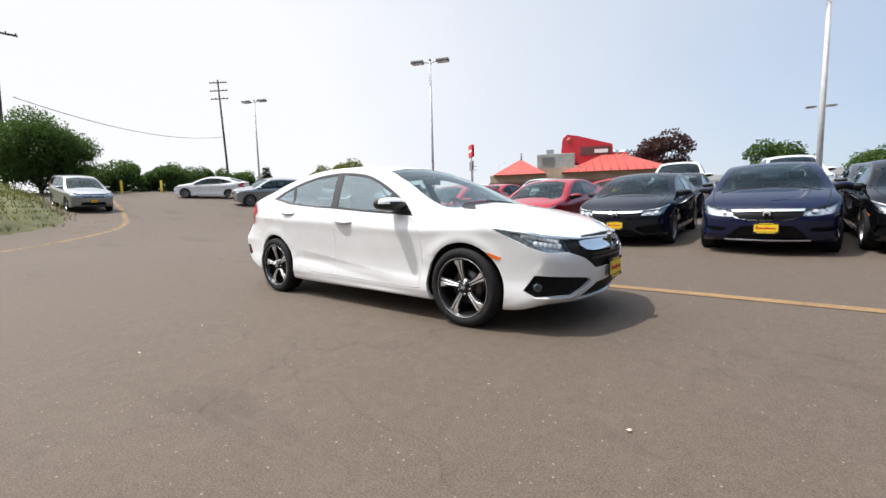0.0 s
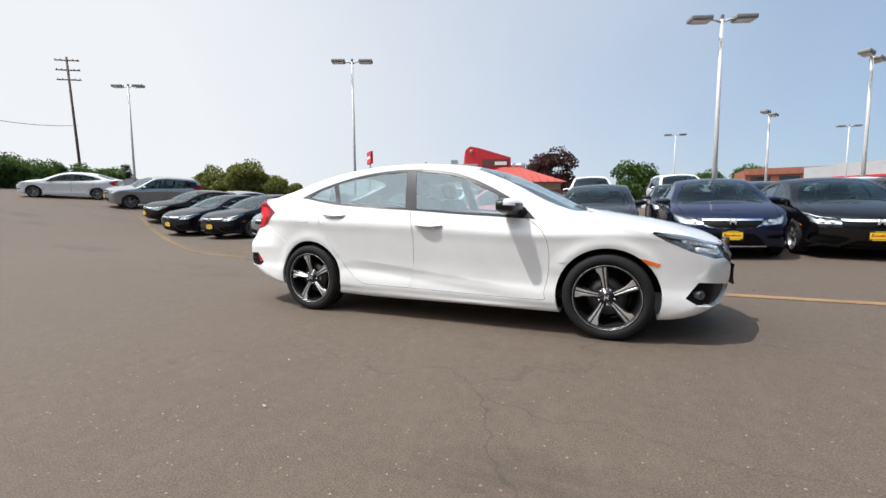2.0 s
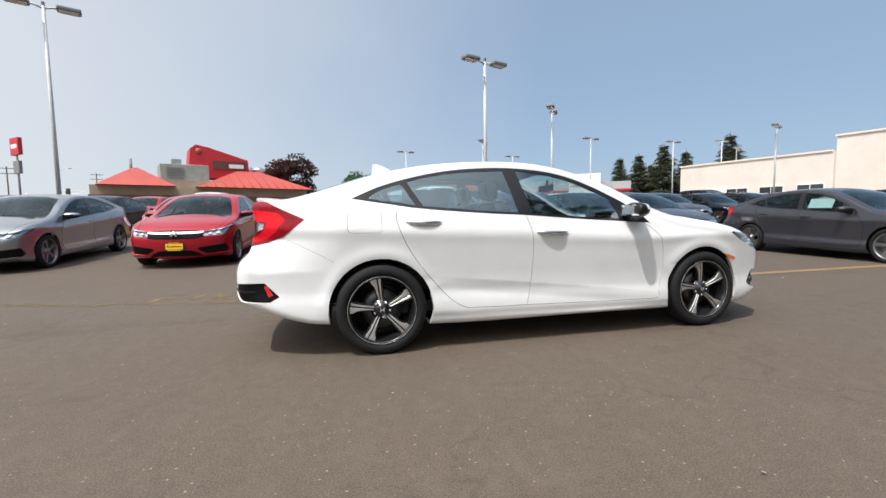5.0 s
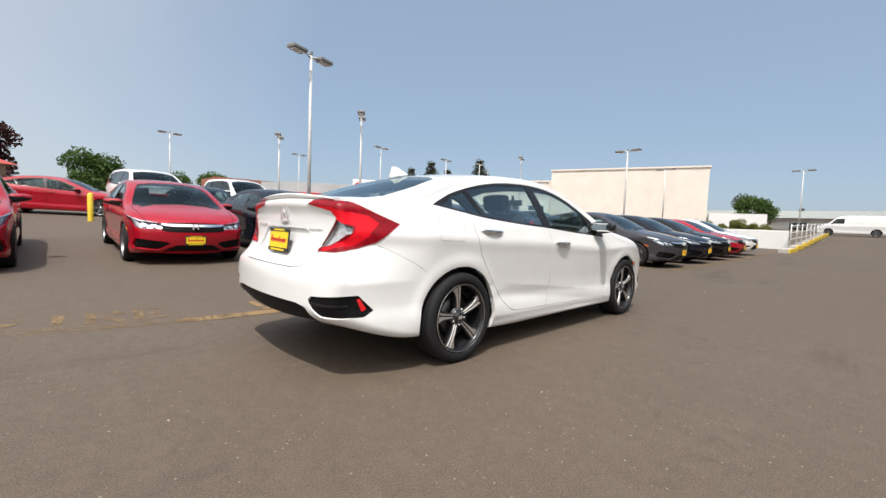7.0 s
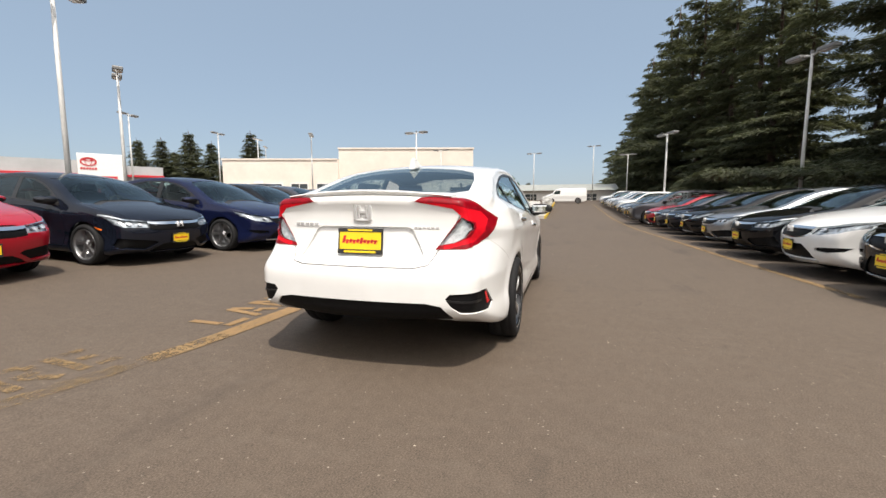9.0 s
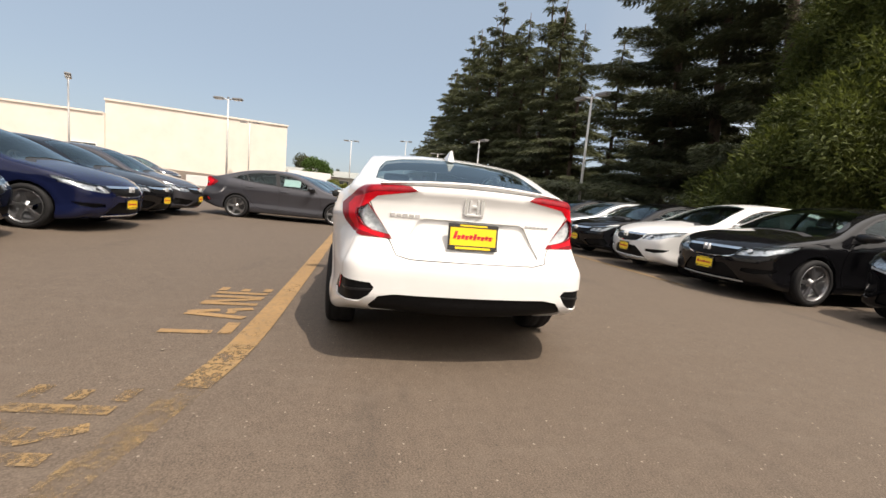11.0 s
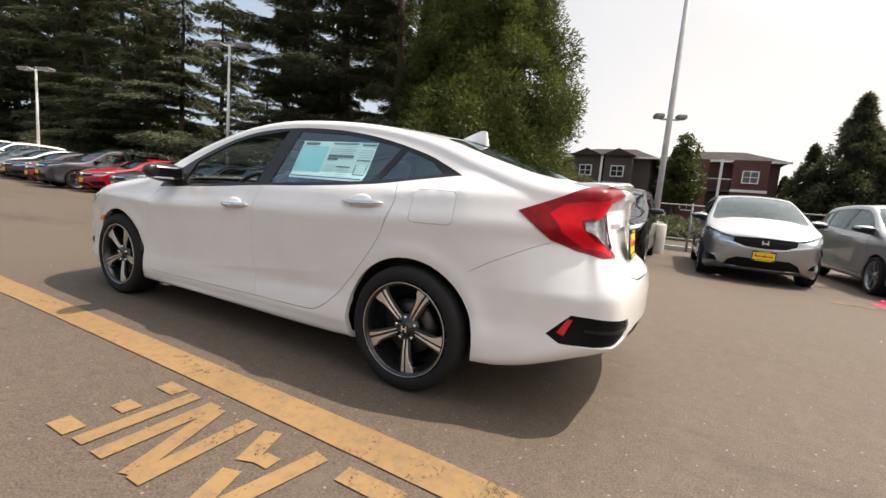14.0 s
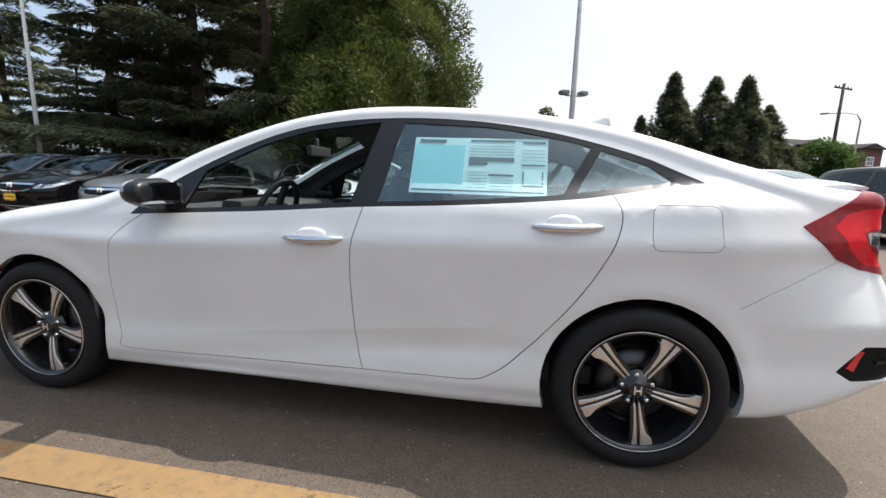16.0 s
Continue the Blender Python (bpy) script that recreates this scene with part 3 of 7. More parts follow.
def dealership():
    """The white and red showroom to the north-east."""
    th = building("showroom", "white car showroom with red bands and a tall white portal", pose(38.5, 63.5, 0, 0, 0, -34))
    part("wall", boxes((-13.5, 9, 1.5, 16, 0, 5.0)), "wall_grey", th)
    part("upper_wall", boxes((-13.6, -0.9, 1.0, 16, 5.3, 7.1)), "wall_grey", th)
    part("upper_wall", boxes((4.4, 9.2, 1.0, 16, 5.3, 6.6)), "wall_grey", th)
    part("side_wing", boxes((-17, -13.6, 2, 16, 0, 6.9)), "wall_grey", th)
    part("red_band", boxes((-13.6, -0.9, 0.75, 16.0, 5.0, 5.3)), "sign_red", th)
    part("red_band", boxes((4.4, 9.3, 0.75, 16.0, 5.0, 5.3)), "sign_red", th)
    part("portal", boxes((-0.85, 4.4, -0.6, 1.5, 0, 8.0), bev=0.1), "white_paint", th)
    part("portal_opening", boxes((1.45, 3.2, -0.68, -0.58, 0, 4.6)), "window_dark", th)
    part("portal_frame", boxes((1.2, 1.45, -0.75, -0.55, 0, 4.9), (3.2, 3.45, -0.75, -0.55, 0, 4.9), (1.45, 3.2, -0.75, -0.55, 4.6, 4.9)), "sign_red", th)
    for rx, rz, w, up in ((0.92, 0.60, 0.13, 0), (0.38, 0.58, 0.10, 0), (0.64, 0.22, 0.10, 0.25)):
        n, vs, fs = 32, [], []
        for i in range(n):
            a = 2 * math.pi * i / n
            for k in (1.0, 1.0 - w / rz):
                vs.append((0.35 + rx * k * math.cos(a), -0.68, 6.85 + up + rz * k * math.sin(a)))
        for i in range(n):
            j = (i + 1) % n
            fs.append((2 * i, 2 * j, 2 * j + 1, 2 * i + 1))
        part("sign_ring", mesh_of("ring", vs, fs), "sign_red", th)
    for i in range(6):
        part("sign_bar", boxes((-0.55 + 0.31 * i, -0.33 + 0.31 * i, -0.67, -0.6, 5.75, 6.05)), "sign_red", th)
    for i in range(6):
        part("showroom_pane", boxes((-13.3 + i * 2.05, -11.6 + i * 2.05, 1.42, 1.52, 0.5, 4.7)), "window_dark", th)
        part("column", boxes((-11.58 + i * 2.05, -11.32 + i * 2.05, 1.2, 1.5, 0, 5.0)), "white_paint", th)
        part("mullion", boxes((-12.5 + i * 2.05, -12.42 + i * 2.05, 1.36, 1.42, 0.5, 4.7)), "white_paint", th)
    part("showroom_pane", boxes((5.0, 8.6, 1.44, 1.52, 0.5, 4.2)), "window_dark", th)


def restaurant():
    """The red-roofed drive-in restaurant to the north-west."""
    th = building("restaurant", "low tan restaurant with red hipped metal roofs and sign gable", pose(-15.0, 44.0, 1.05, 0, 0, 24))
    part("wall", boxes((-9, 9, -4, 9, -1.2, 3.0)), "wall_tan", th)
    part("brick_base", boxes((-9.1, 9.1, -4.1, -4.0, -1.2, 2.2)), "brick_dark", th)

    def hip(x0, x1, y0, y1, z0, z1, inset):
        bm = bmesh.new()
        lo = [bm.verts.new(p) for p in ((x0, y0, z0), (x1, y0, z0), (x1, y1, z0), (x0, y1, z0))]
        hi = [bm.verts.new(p) for p in ((x0 + inset, y0 + inset, z1), (x1 - inset, y0 + inset, z1), (x1 - inset, y1 - inset, z1), (x0 + inset, y1 - inset, z1))]
        for i in range(4):
            bm.faces.new((lo[i], lo[(i + 1) % 4], hi[(i + 1) % 4], hi[i]))
        bm.faces.new(hi)
        bm.faces.new(lo[::-1])
        return bm
    part("roof", hip(-8.6, -3.0, -5, 10, 3.0, 4.7, 2.6), "roof_red", th)
    part("roof", hip(-1.4, 9.4, -5, 10, 3.0, 5.0, 4.3), "roof_red", th)
    part("flat_roof", boxes((-5.5, 1, -3.9, 9, 3.0, 3.6)), "wall_tan", th)
    # ribs of the metal roof
    for i in range(12):
        x = -0.6 + i * 0.8
        k = min(x + 1.4, 9.4 - x, 4.3)
        part("roof_rib", tube([(x, -5.02, 3.02), (x, -5 + k, 3.0 + 2.02 * k / 4.3)], 0.05, 4), "roof_red", th)
    # sign gable: a thick slab, high at one end
    bm = bmesh.new()
    prof = [(-1.5, 4.2), (4.2, 4.2), (4.1, 6.2), (0.4, 7.3), (-0.7, 7.5), (-1.2, 7.1)]
    a = [bm.verts.new((x, -0.3, z)) for x, z in prof]
    b = [bm.verts.new((x, 2.2, z)) for x, z in prof]
    bm.faces.new(a)
    bm.faces.new(b[::-1])
    for i in range(6):
        j = (i + 1) % 6
        bm.faces.new((a[j], a[i], b[i], b[j]))
    part("sign_gable", bm, "sign_red", th)
    part("sign_panel", boxes((0.7, 3.9, -0.42, -0.3, 5.1, 6.0)), "siding_red", th)
    part("sign_text_bar", boxes((2.2, 3.6, -0.47, -0.42, 5.3, 5.7)), "white_paint", th)
    part("sign_disc", lathe([(0.001, 0.05), (0.3, 0.05), (0.3, 0)], 18), "roof_red", th).matrix_basis = pose(-0.5, -0.35, 6.85, 0, 0, 180)
    hv = part("air_conditioner", boxes((-4.0, 0.0, -2.6, 0.4, 3.6, 5.2), bev=0.06), "hvac_grey", th)
    part("duct", boxes((-3.0, -2.2, -2.0, -1.2, 5.2, 5.75), bev=0.05), "hvac_grey", hv)
    part("grille", boxes(*[(-3.5, -2.1, -2.66, -2.6, 3.8 + 0.14 * i, 3.87 + 0.14 * i) for i in range(8)]), "lamp_head", hv)
    for x in (4.6, 5.7):
        part("exhaust_fan", lathe([(0.35, 0), (0.35, 0.5), (0.6, 0.6), (0.6, 0.9), (0.3, 1.1), (0.001, 1.1)], 16, "Z"), "chrome", th).location = (x, 2, 4.7)
    part("flue", tube([(-6, 2, 4.2), (-6, 2, 6.0)], 0.12, 8), "lamp_head", th)


def apartments(x, y, yaw, label, half=7.0, bay=4.6, bw=2.1, upper="siding_red", gables=True):
    th = building("apartment_house", label, pose(x, y, 0.7, 0, 0, yaw))
    part("wall", boxes((-half, half, 0, 9, -1.2, 2.9)), "siding_brown", th)
    part("upper_wall", boxes((-half, half, 0, 9, 2.9, 5.5)), upper, th)

    def gable(x0, x1, y0, y1, z0, z1):
        bm = bmesh.new()
        m = (x0 + x1) / 2
        v = [bm.verts.new(p) for p in ((x0, y0, z0), (x1, y0, z0), (m, y0, z1), (x0, y1, z0), (x1, y1, z0), (m, y1, z1))]
        for f in ((0, 1, 2), (4, 3, 5), (1, 4, 5, 2), (3, 0, 2, 5), (0, 3, 4, 1)):
            bm.faces.new([v[i] for i in f])
        return bm
    bm = bmesh.new()
    v = [bm.verts.new(p) for p in ((-half - 0.6, -0.6, 5.5), (half + 0.6, -0.6, 5.5), (half + 0.6, 9.6, 5.5), (-half - 0.6, 9.6, 5.5), (-half * 0.5, 4.5, 6.9), (half * 0.5, 4.5, 6.9))]
    for f in ((0, 1, 5, 4), (1, 2, 5), (2, 3, 4, 5), (3, 0, 4), (3, 2, 1, 0)):
        bm.faces.new([v[i] for i in f])
    part("roof", bm, "roof_dark", th)
    for gx in (-bay, bay):
        part("bay", boxes((gx - bw, gx + bw, -1.3, 0.02, -1.2, 5.5)), upper, th)
        if gables:
            part("bay_gable", gable(gx - bw, gx + bw, -1.3, 3.5, 5.5, 6.05), upper, th)
            part("bay_roof", gable(gx - bw - 0.3, gx + bw + 0.3, -1.7, 3.6, 5.52, 6.2), "roof_dark", th)
        part("floor_trim", boxes((gx - bw - 0.03, gx + bw + 0.03, -1.34, -1.3, 2.75, 2.98)), "white_paint", th)
        windows(th, [(gx - 0.52, gx + 0.52, 3.6, 4.5), (gx - 0.52, gx + 0.52, 0.9, 1.85)], depth=-1.32)
    part("eave_trim", boxes((-half - 0.65, half + 0.65, -0.68, -0.6, 5.36, 5.54)), "white_paint", th)
    reach = max(bay - bw, 0.0)
    if reach > 0.5:
        part("balcony", boxes((-reach, reach, -1.2, 0, 2.75, 2.92)), "siding_brown", th)
        for q in range(11):
            part("baluster", boxes((-reach + q * reach / 5 - 0.025, -reach + q * reach / 5 + 0.025, -1.18, -1.13, 2.92, 3.8)), "siding_brown", th)
        part("rail", boxes((-reach, reach, -1.2, -1.12, 3.8, 3.88)), "white_paint", th)
    part("post", boxes((-0.1, 0.1, -1.5, -1.3, -1.2, 5.5)), "white_paint", th)


def retaining_wall():
    th = tagged(empty("retaining_wall", pose(0, 0, 0)), "pale stepped block retaining wall beside the drive", "wall", kind="structure")
    for i in range(5):
        part("block", boxes((26.0, 26.45, 0.6 + 2.4 * i, 2.97 + 2.4 * i, 0, 1.2), bev=0.03), "stucco_white", th)
    for i in range(8):
        x = 22.4 + 2.6 * i
        part("kerb_block", boxes((x, x + 2.56, 0.1, 0.5, 0, 0.30 + 0.13 * i), bev=0.03), "concrete", th)
        part("kerb_edge", boxes((x, x + 2.56, 0.03, 0.1, 0.08 + 0.13 * i, 0.31 + 0.13 * i), bev=0.01), "bollard_yellow", th)
    for i in range(9):
        x = 24.6 + 2.2 * i
        part("fence_post", tube([(x, 0.32, 0.3), (x, 0.32, 1.55 + 0.055 * i)], 0.03, 6), "pole_metal", th)
    for z in (0.75, 1.1, 1.45):
        part("fence_rail", tube([(24.6, 0.32, z), (42.2, 0.32, z + 0.5)], 0.022, 6), "pole_metal", th)


big_store()
low_store()
dealership()
restaurant()
apartments(-6.0, -43.4, 180, "two-storey dark red and brown apartment house with white windows", 4.4, 2.2, 1.3, "siding_red", False)
apartments(3.9, -43.1, 176, "two-storey dark brown apartment house with white windows", 4.2, 1.5, 1.25, "siding_brown")
apartments(-37.9, -56.9, 205, "low dark red house among trees")
retaining_wall()


# ---- cars ----
def smooth_fn(pts):
    """A smooth function through (x, value) knots."""
    xs = np.array([p[0] for p in pts], float)
    ys = np.array([p[1] for p in pts], float)
    d = np.diff(ys) / np.diff(xs)
    m = np.concatenate([[d[0]], (d[:-1] + d[1:]) / 2, [d[-1]]])
    m[1:-1][d[:-1] * d[1:] <= 0] = 0

    def f(x):
        x = np.clip(np.asarray(x, float), xs[0], xs[-1])
        i = np.clip(np.searchsorted(xs, x) - 1, 0, len(xs) - 2)
        h = xs[i + 1] - xs[i]
        t = (x - xs[i]) / h
        return ((2 * t ** 3 - 3 * t ** 2 + 1) * ys[i] + (t ** 3 - 2 * t ** 2 + t) * h * m[i]
                + (-2 * t ** 3 + 3 * t ** 2) * ys[i + 1] + (t ** 3 - t ** 2) * h * m[i + 1])
    return f


def loop_points(knots, n):
    """n samples of a closed smooth loop through knots of any dimension, with its inward normals (x, z)."""
    K = np.array(knots, float)
    L = len(K)
    seg = np.hypot(*(np.roll(K, -1, 0) - K)[:, :2].T)
    s = np.concatenate([[0], np.cumsum(seg)])
    ext_s = np.concatenate([s[:-1] - s[-1], s[:-1], s[:-1] + s[-1]])
    ext = np.concatenate([K, K, K])
    # finer on the visible top than on the underside
    dens = np.concatenate([[0], np.cumsum(seg * np.where(np.maximum(K[:, 1], np.roll(K, -1, 0)[:, 1]) < 0.24, 0.35, 1.0))])
    u = np.interp(np.arange(n) / n * dens[-1], dens, s)
    P = np.stack([smooth_fn(list(zip(ext_s, ext[:, k])))(u) for k in range(K.shape[1])], 1)
    T = np.roll(P, -1, 0)[:, :2] - np.roll(P, 1, 0)[:, :2]
    T /= np.linalg.norm(T, axis=1)[:, None] + 1e-9
    N = np.stack([-T[:, 1], T[:, 0]], 1)
    for _ in range(max(3, int(30 * (n / 240) ** 2))):
        N = (np.roll(N, 1, 0) + N + np.roll(N, -1, 0)) / 3
    return P, N / np.linalg.norm(N, axis=1)[:, None]


SIDE = (Vector((1, 0, 0)), Vector((0, 0, 1)))
ENDS = (Vector((0, 1, 0)), Vector((0, 0, 1)))
TOP = (Vector((1, 0, 0)), Vector((0, 1, 0)))


def inside(poly, u, v):
    hit = False
    for (x0, y0), (x1, y1) in zip(poly, poly[1:] + poly[:1]):
        if (y0 > v) != (y1 > v) and u < (x1 - x0) * (v - y0) / (y1 - y0) + x0:
            hit = not hit
    return hit


def rounded(poly, rounds=2):
    """Adds points along the gently turning runs of a closed outline."""
    for _ in range(rounds):
        n, out = len(poly), []
        v = [Vector(p) for p in poly]
        turn = [(v[i] - v[i - 1]).angle(v[(i + 1) % n] - v[i]) < 0.55 for i in range(n)]
        for i in range(n):
            out.append(poly[i])
            j = (i + 1) % n
            if turn[i] and turn[j]:
                out.append(tuple((9 * (v[i] + v[j]) - v[i - 1] - v[(j + 1) % n]) / 16))
        poly = out
    return poly


def flowing(pts, rounds=2):
    """Adds points along an open line so that it bends smoothly."""
    for _ in range(rounds):
        v = [Vector(p) for p in pts]
        n, out = len(v), []
        for i in range(n - 1):
            out.append(tuple(v[i]))
            a, d = v[max(i - 1, 0)], v[min(i + 2, n - 1)]
            out.append(tuple((9 * (v[i] + v[i + 1]) - a - d) / 16))
        pts = out + [tuple(v[-1])]
    return pts


class Shell:
    """The left half of a car's skin, cut into panels, panes and lamps."""

    def __init__(self, spec, ns, ny, na, nt):
        self.spec = spec
        wid = spec["width"]
        lim = 0.72 * max(p[0] for p in spec["profile"])
        P, N = loop_points(spec["profile"], ns)
        rows = []
        inner = P[:, :2] + N * (P[:, 2:3] + P[:, 3:4])
        for _ in range(max(2, int(10 * (ns / 240) ** 2))):
            inner = (np.roll(inner, 1, 0) + 2 * inner + np.roll(inner, -1, 0)) / 4
        for (x, z, c, r), (xi, zi) in zip(P, inner):
            n0, n1 = (xi - x) / (c + r), (zi - z) / (c + r)
            wp = float(wid(xi, zi))
            row = []
            for j in range(ny + 1):
                y = (wp - r) * j / ny
                k = c * (y / wp) ** 2
                row.append((x + n0 * k, y, z + n1 * k))
            for a in range(1, na + 1):
                t = math.pi / 2 * a / na
                y = wp - r + r * math.sin(t)
                k = c * (y / wp) ** 2 + r * (1 - math.cos(t))
                row.append((x + n0 * k, y, z + n1 * k))
            sx, sz = round(min(max(xi * 0.9, -lim), lim) / 0.05) * 0.05, spec.get("spine", 0.56)
            for q in range(1, nt + 1):
                f = q / nt
                xx, zz = xi + (sx - xi) * f, zi + (sz - zi) * f
                row.append((xx, float(wid(xx, zz)), zz))
            rows.append(row)
        m = len(rows[0])
        self.bm = bm = bmesh.new()
        vs = [[bm.verts.new(p) for p in row] for row in rows]
        for i in range(ns):
            for j in range(m - 1):
                a, b = vs[i], vs[(i + 1) % ns]
                bm.faces.new((a[j], b[j], b[j + 1], a[j + 1]))
        bmesh.ops.remove_doubles(bm, verts=bm.verts, dist=0.0015)
        bmesh.ops.dissolve_degenerate(bm, dist=0.0005, edges=bm.edges)
        bmesh.ops.recalc_face_normals(bm, faces=bm.faces)
        bm.faces.ensure_lookup_table()
        if max(bm.faces, key=lambda f: f.calc_center_median().z).normal.z < 0:
            bmesh.ops.reverse_faces(bm, faces=bm.faces)
        self.reg = bm.faces.layers.int.new("region")
        self.names = ["body"]

    def near(self, axes, lo, hi, pred, only):
        a, b = axes
        out = []
        for f in self.bm.faces:
            if only is not None and f[self.reg] not in only:
                continue
            us = [v.co.dot(a) for v in f.verts]
            if max(us) < lo[0] or min(us) > hi[0]:
                continue
            ws = [v.co.dot(b) for v in f.verts]
            if max(ws) < lo[1] or min(ws) > hi[1]:
                continue
            c = f.calc_center_median()
            if pred(c, f.normal):
                out.append(f)
        return out

    def slice(self, axes, p, q, pred, only, shift=0.0, pad=0.012):
        a, b = axes
        n = a.cross(b)
        d = (a * (q[0] - p[0]) + b * (q[1] - p[1])).normalized()
        no = d.cross(n)
        co = a * p[0] + b * p[1] + no * shift
        lo = (min(p[0], q[0]) - pad, min(p[1], q[1]) - pad)
        hi = (max(p[0], q[0]) + pad, max(p[1], q[1]) + pad)
        fs = self.near(axes, lo, hi, pred, only)
        if fs:
            geom = list({v for f in fs for v in f.verts}) + list({e for f in fs for e in f.edges}) + fs
            bmesh.ops.bisect_plane(self.bm, geom=geom, plane_co=co, plane_no=no, dist=1e-5)

    def cut(self, name, axes, poly, pred=lambda c, n: True, only=("body",)):
        ids = None if only is None else [self.names.index(o) for o in only if o in self.names]
        for p, q in zip(poly, poly[1:] + poly[:1]):
            self.slice(axes, p, q, pred, ids)
        if name not in self.names:
            self.names.append(name)
        k = self.names.index(name)
        us, ws = [p[0] for p in poly], [p[1] for p in poly]
        for f in self.near(axes, (min(us), min(ws)), (max(us), max(ws)), pred, ids):
            c = f.calc_center_median()
            if inside(poly, c.dot(axes[0]), c.dot(axes[1])):
                f[self.reg] = k

    def seam(self, axes, pts, pred=lambda c, n: True, w=0.0028, name="panel_gap", only=("body",)):
        ids = [self.names.index(o) for o in only]
        if name not in self.names:
            self.names.append(name)
        k = self.names.index(name)
        for p, q in zip(pts, pts[1:]):
            for s in (-w, w):
                self.slice(axes, p, q, pred, ids, s, 0.02)
        for p, q in zip(pts, pts[1:]):
            d = Vector((q[0] - p[0], q[1] - p[1]))
            L = d.length
            d /= L
            lo = (min(p[0], q[0]) - w, min(p[1], q[1]) - w)
            hi = (max(p[0], q[0]) + w, max(p[1], q[1]) + w)
            for f in self.near(axes, lo, hi, pred, ids):
                c = f.calc_center_median()
                e = Vector((c.dot(axes[0]) - p[0], c.dot(axes[1]) - p[1]))
                if abs(e.x * d.y - e.y * d.x) <= w * 1.05 and -w <= e.dot(d) <= L + w:
                    f[self.reg] = k

    def back_to(self, name, target="body"):
        a, b = self.names.index(name), self.names.index(target)
        for f in self.bm.faces:
            if f[self.reg] == a:
                f[self.reg] = b

    def wedge(self, name, side, ends, pred):
        """A lamp or pocket bounded both in side view and in end view."""
        self.cut("draft", SIDE, side, pred)
        self.cut(name, ENDS, ends, pred, ("draft",))
        self.back_to("draft")

    def crease(self, p, q, depth):
        """Presses the panel in below a line that rises along the doors."""
        flank = lambda c, n: c.y > 0.6
        self.slice(SIDE, p, q, flank, None)
        self.slice(SIDE, p, q, flank, None, 0.09)
        rise = (q[1] - p[1]) / (q[0] - p[0])
        for v in self.bm.verts:
            x, y, z = v.co
            if y > 0.6 and q[0] < x < p[0]:
                t = p[1] + (x - p[0]) * rise - z
                if 0 < t < 0.26 and z > 0.20:
                    ends = min(1.0, (p[0] - x) * 2.0) * min(1.0, (x - q[0]) * 2.5)
                    v.co.y -= depth * min(t / 0.09, 1.0) * min(1.0, max(0.0, (0.26 - t) / 0.17)) * ends

    def finish(self):
        self.bm.normal_update()
        for v in self.bm.verts:
            if abs(v.co.y) < 1e-4:
                v.normal = Vector((v.normal.x, 0, v.normal.z)).normalized()
        self.bm.verts.index_update()

    def has(self, name):
        return name in self.names and any(f[self.reg] == self.names.index(name) for f in self.bm.faces)

    def take(self, name, sides, offset=0.0, skirt=0.02, keep=None):
        """The mesh of a region: sides 'LR' joins both halves, 'L' or 'R' gives one."""
        names = name if isinstance(name, tuple) else (name,)
        ks = [self.names.index(n) for n in names if n in self.names]
        fs = [f for f in self.bm.faces if f[self.reg] in ks and (keep is None or keep(f.calc_center_median()))]
        idx, V, Nn, F = {}, [], [], []
        for f in fs:
            loop = []
            for v in f.verts:
                if v not in idx:
                    idx[v] = len(V)
                    V.append(v.co + v.normal * offset)
                    Nn.append(v.normal.copy())
                loop.append(idx[v])
            F.append(loop)
        if skirt:
            fset = set(fs)
            for e in {e for f in fs for e in f.edges}:
                own = [f for f in e.link_faces if f in fset]
                a, b = e.verts
                if len(own) != 1 or (abs(a.co.y) < 1e-4 and abs(b.co.y) < 1e-4):
                    continue
                L = next(l for l in e.link_loops if l.face is own[0])
                a, b = L.vert, L.link_loop_next.vert
                quad = [b.co + b.normal * offset, a.co + a.normal * offset, a.co + a.normal * (offset - skirt), b.co + b.normal * (offset - skirt)]
                no = (quad[1] - quad[0]).cross(quad[2] - quad[1])
                no = no.normalized() if no.length > 1e-12 else Vector((0, 0, 1))
                s = len(V)
                V += quad
                Nn += [no] * 4
                F.append([s, s + 1, s + 2, s + 3])
        v2, n2, f2 = [], [], []
        for side in sides:
            s = len(v2)
            k = 1 if side == "L" else -1
            v2 += [(p.x, p.y * k, p.z) for p in V]
            n2 += [(p.x, p.y * k, p.z) for p in Nn]
            f2 += [[i + s for i in (f if k > 0 else f[::-1])] for f in F]
        me = mesh_of(names[0], v2, f2, True)
        me.normals_split_custom_set_from_vertices(n2)
        return me


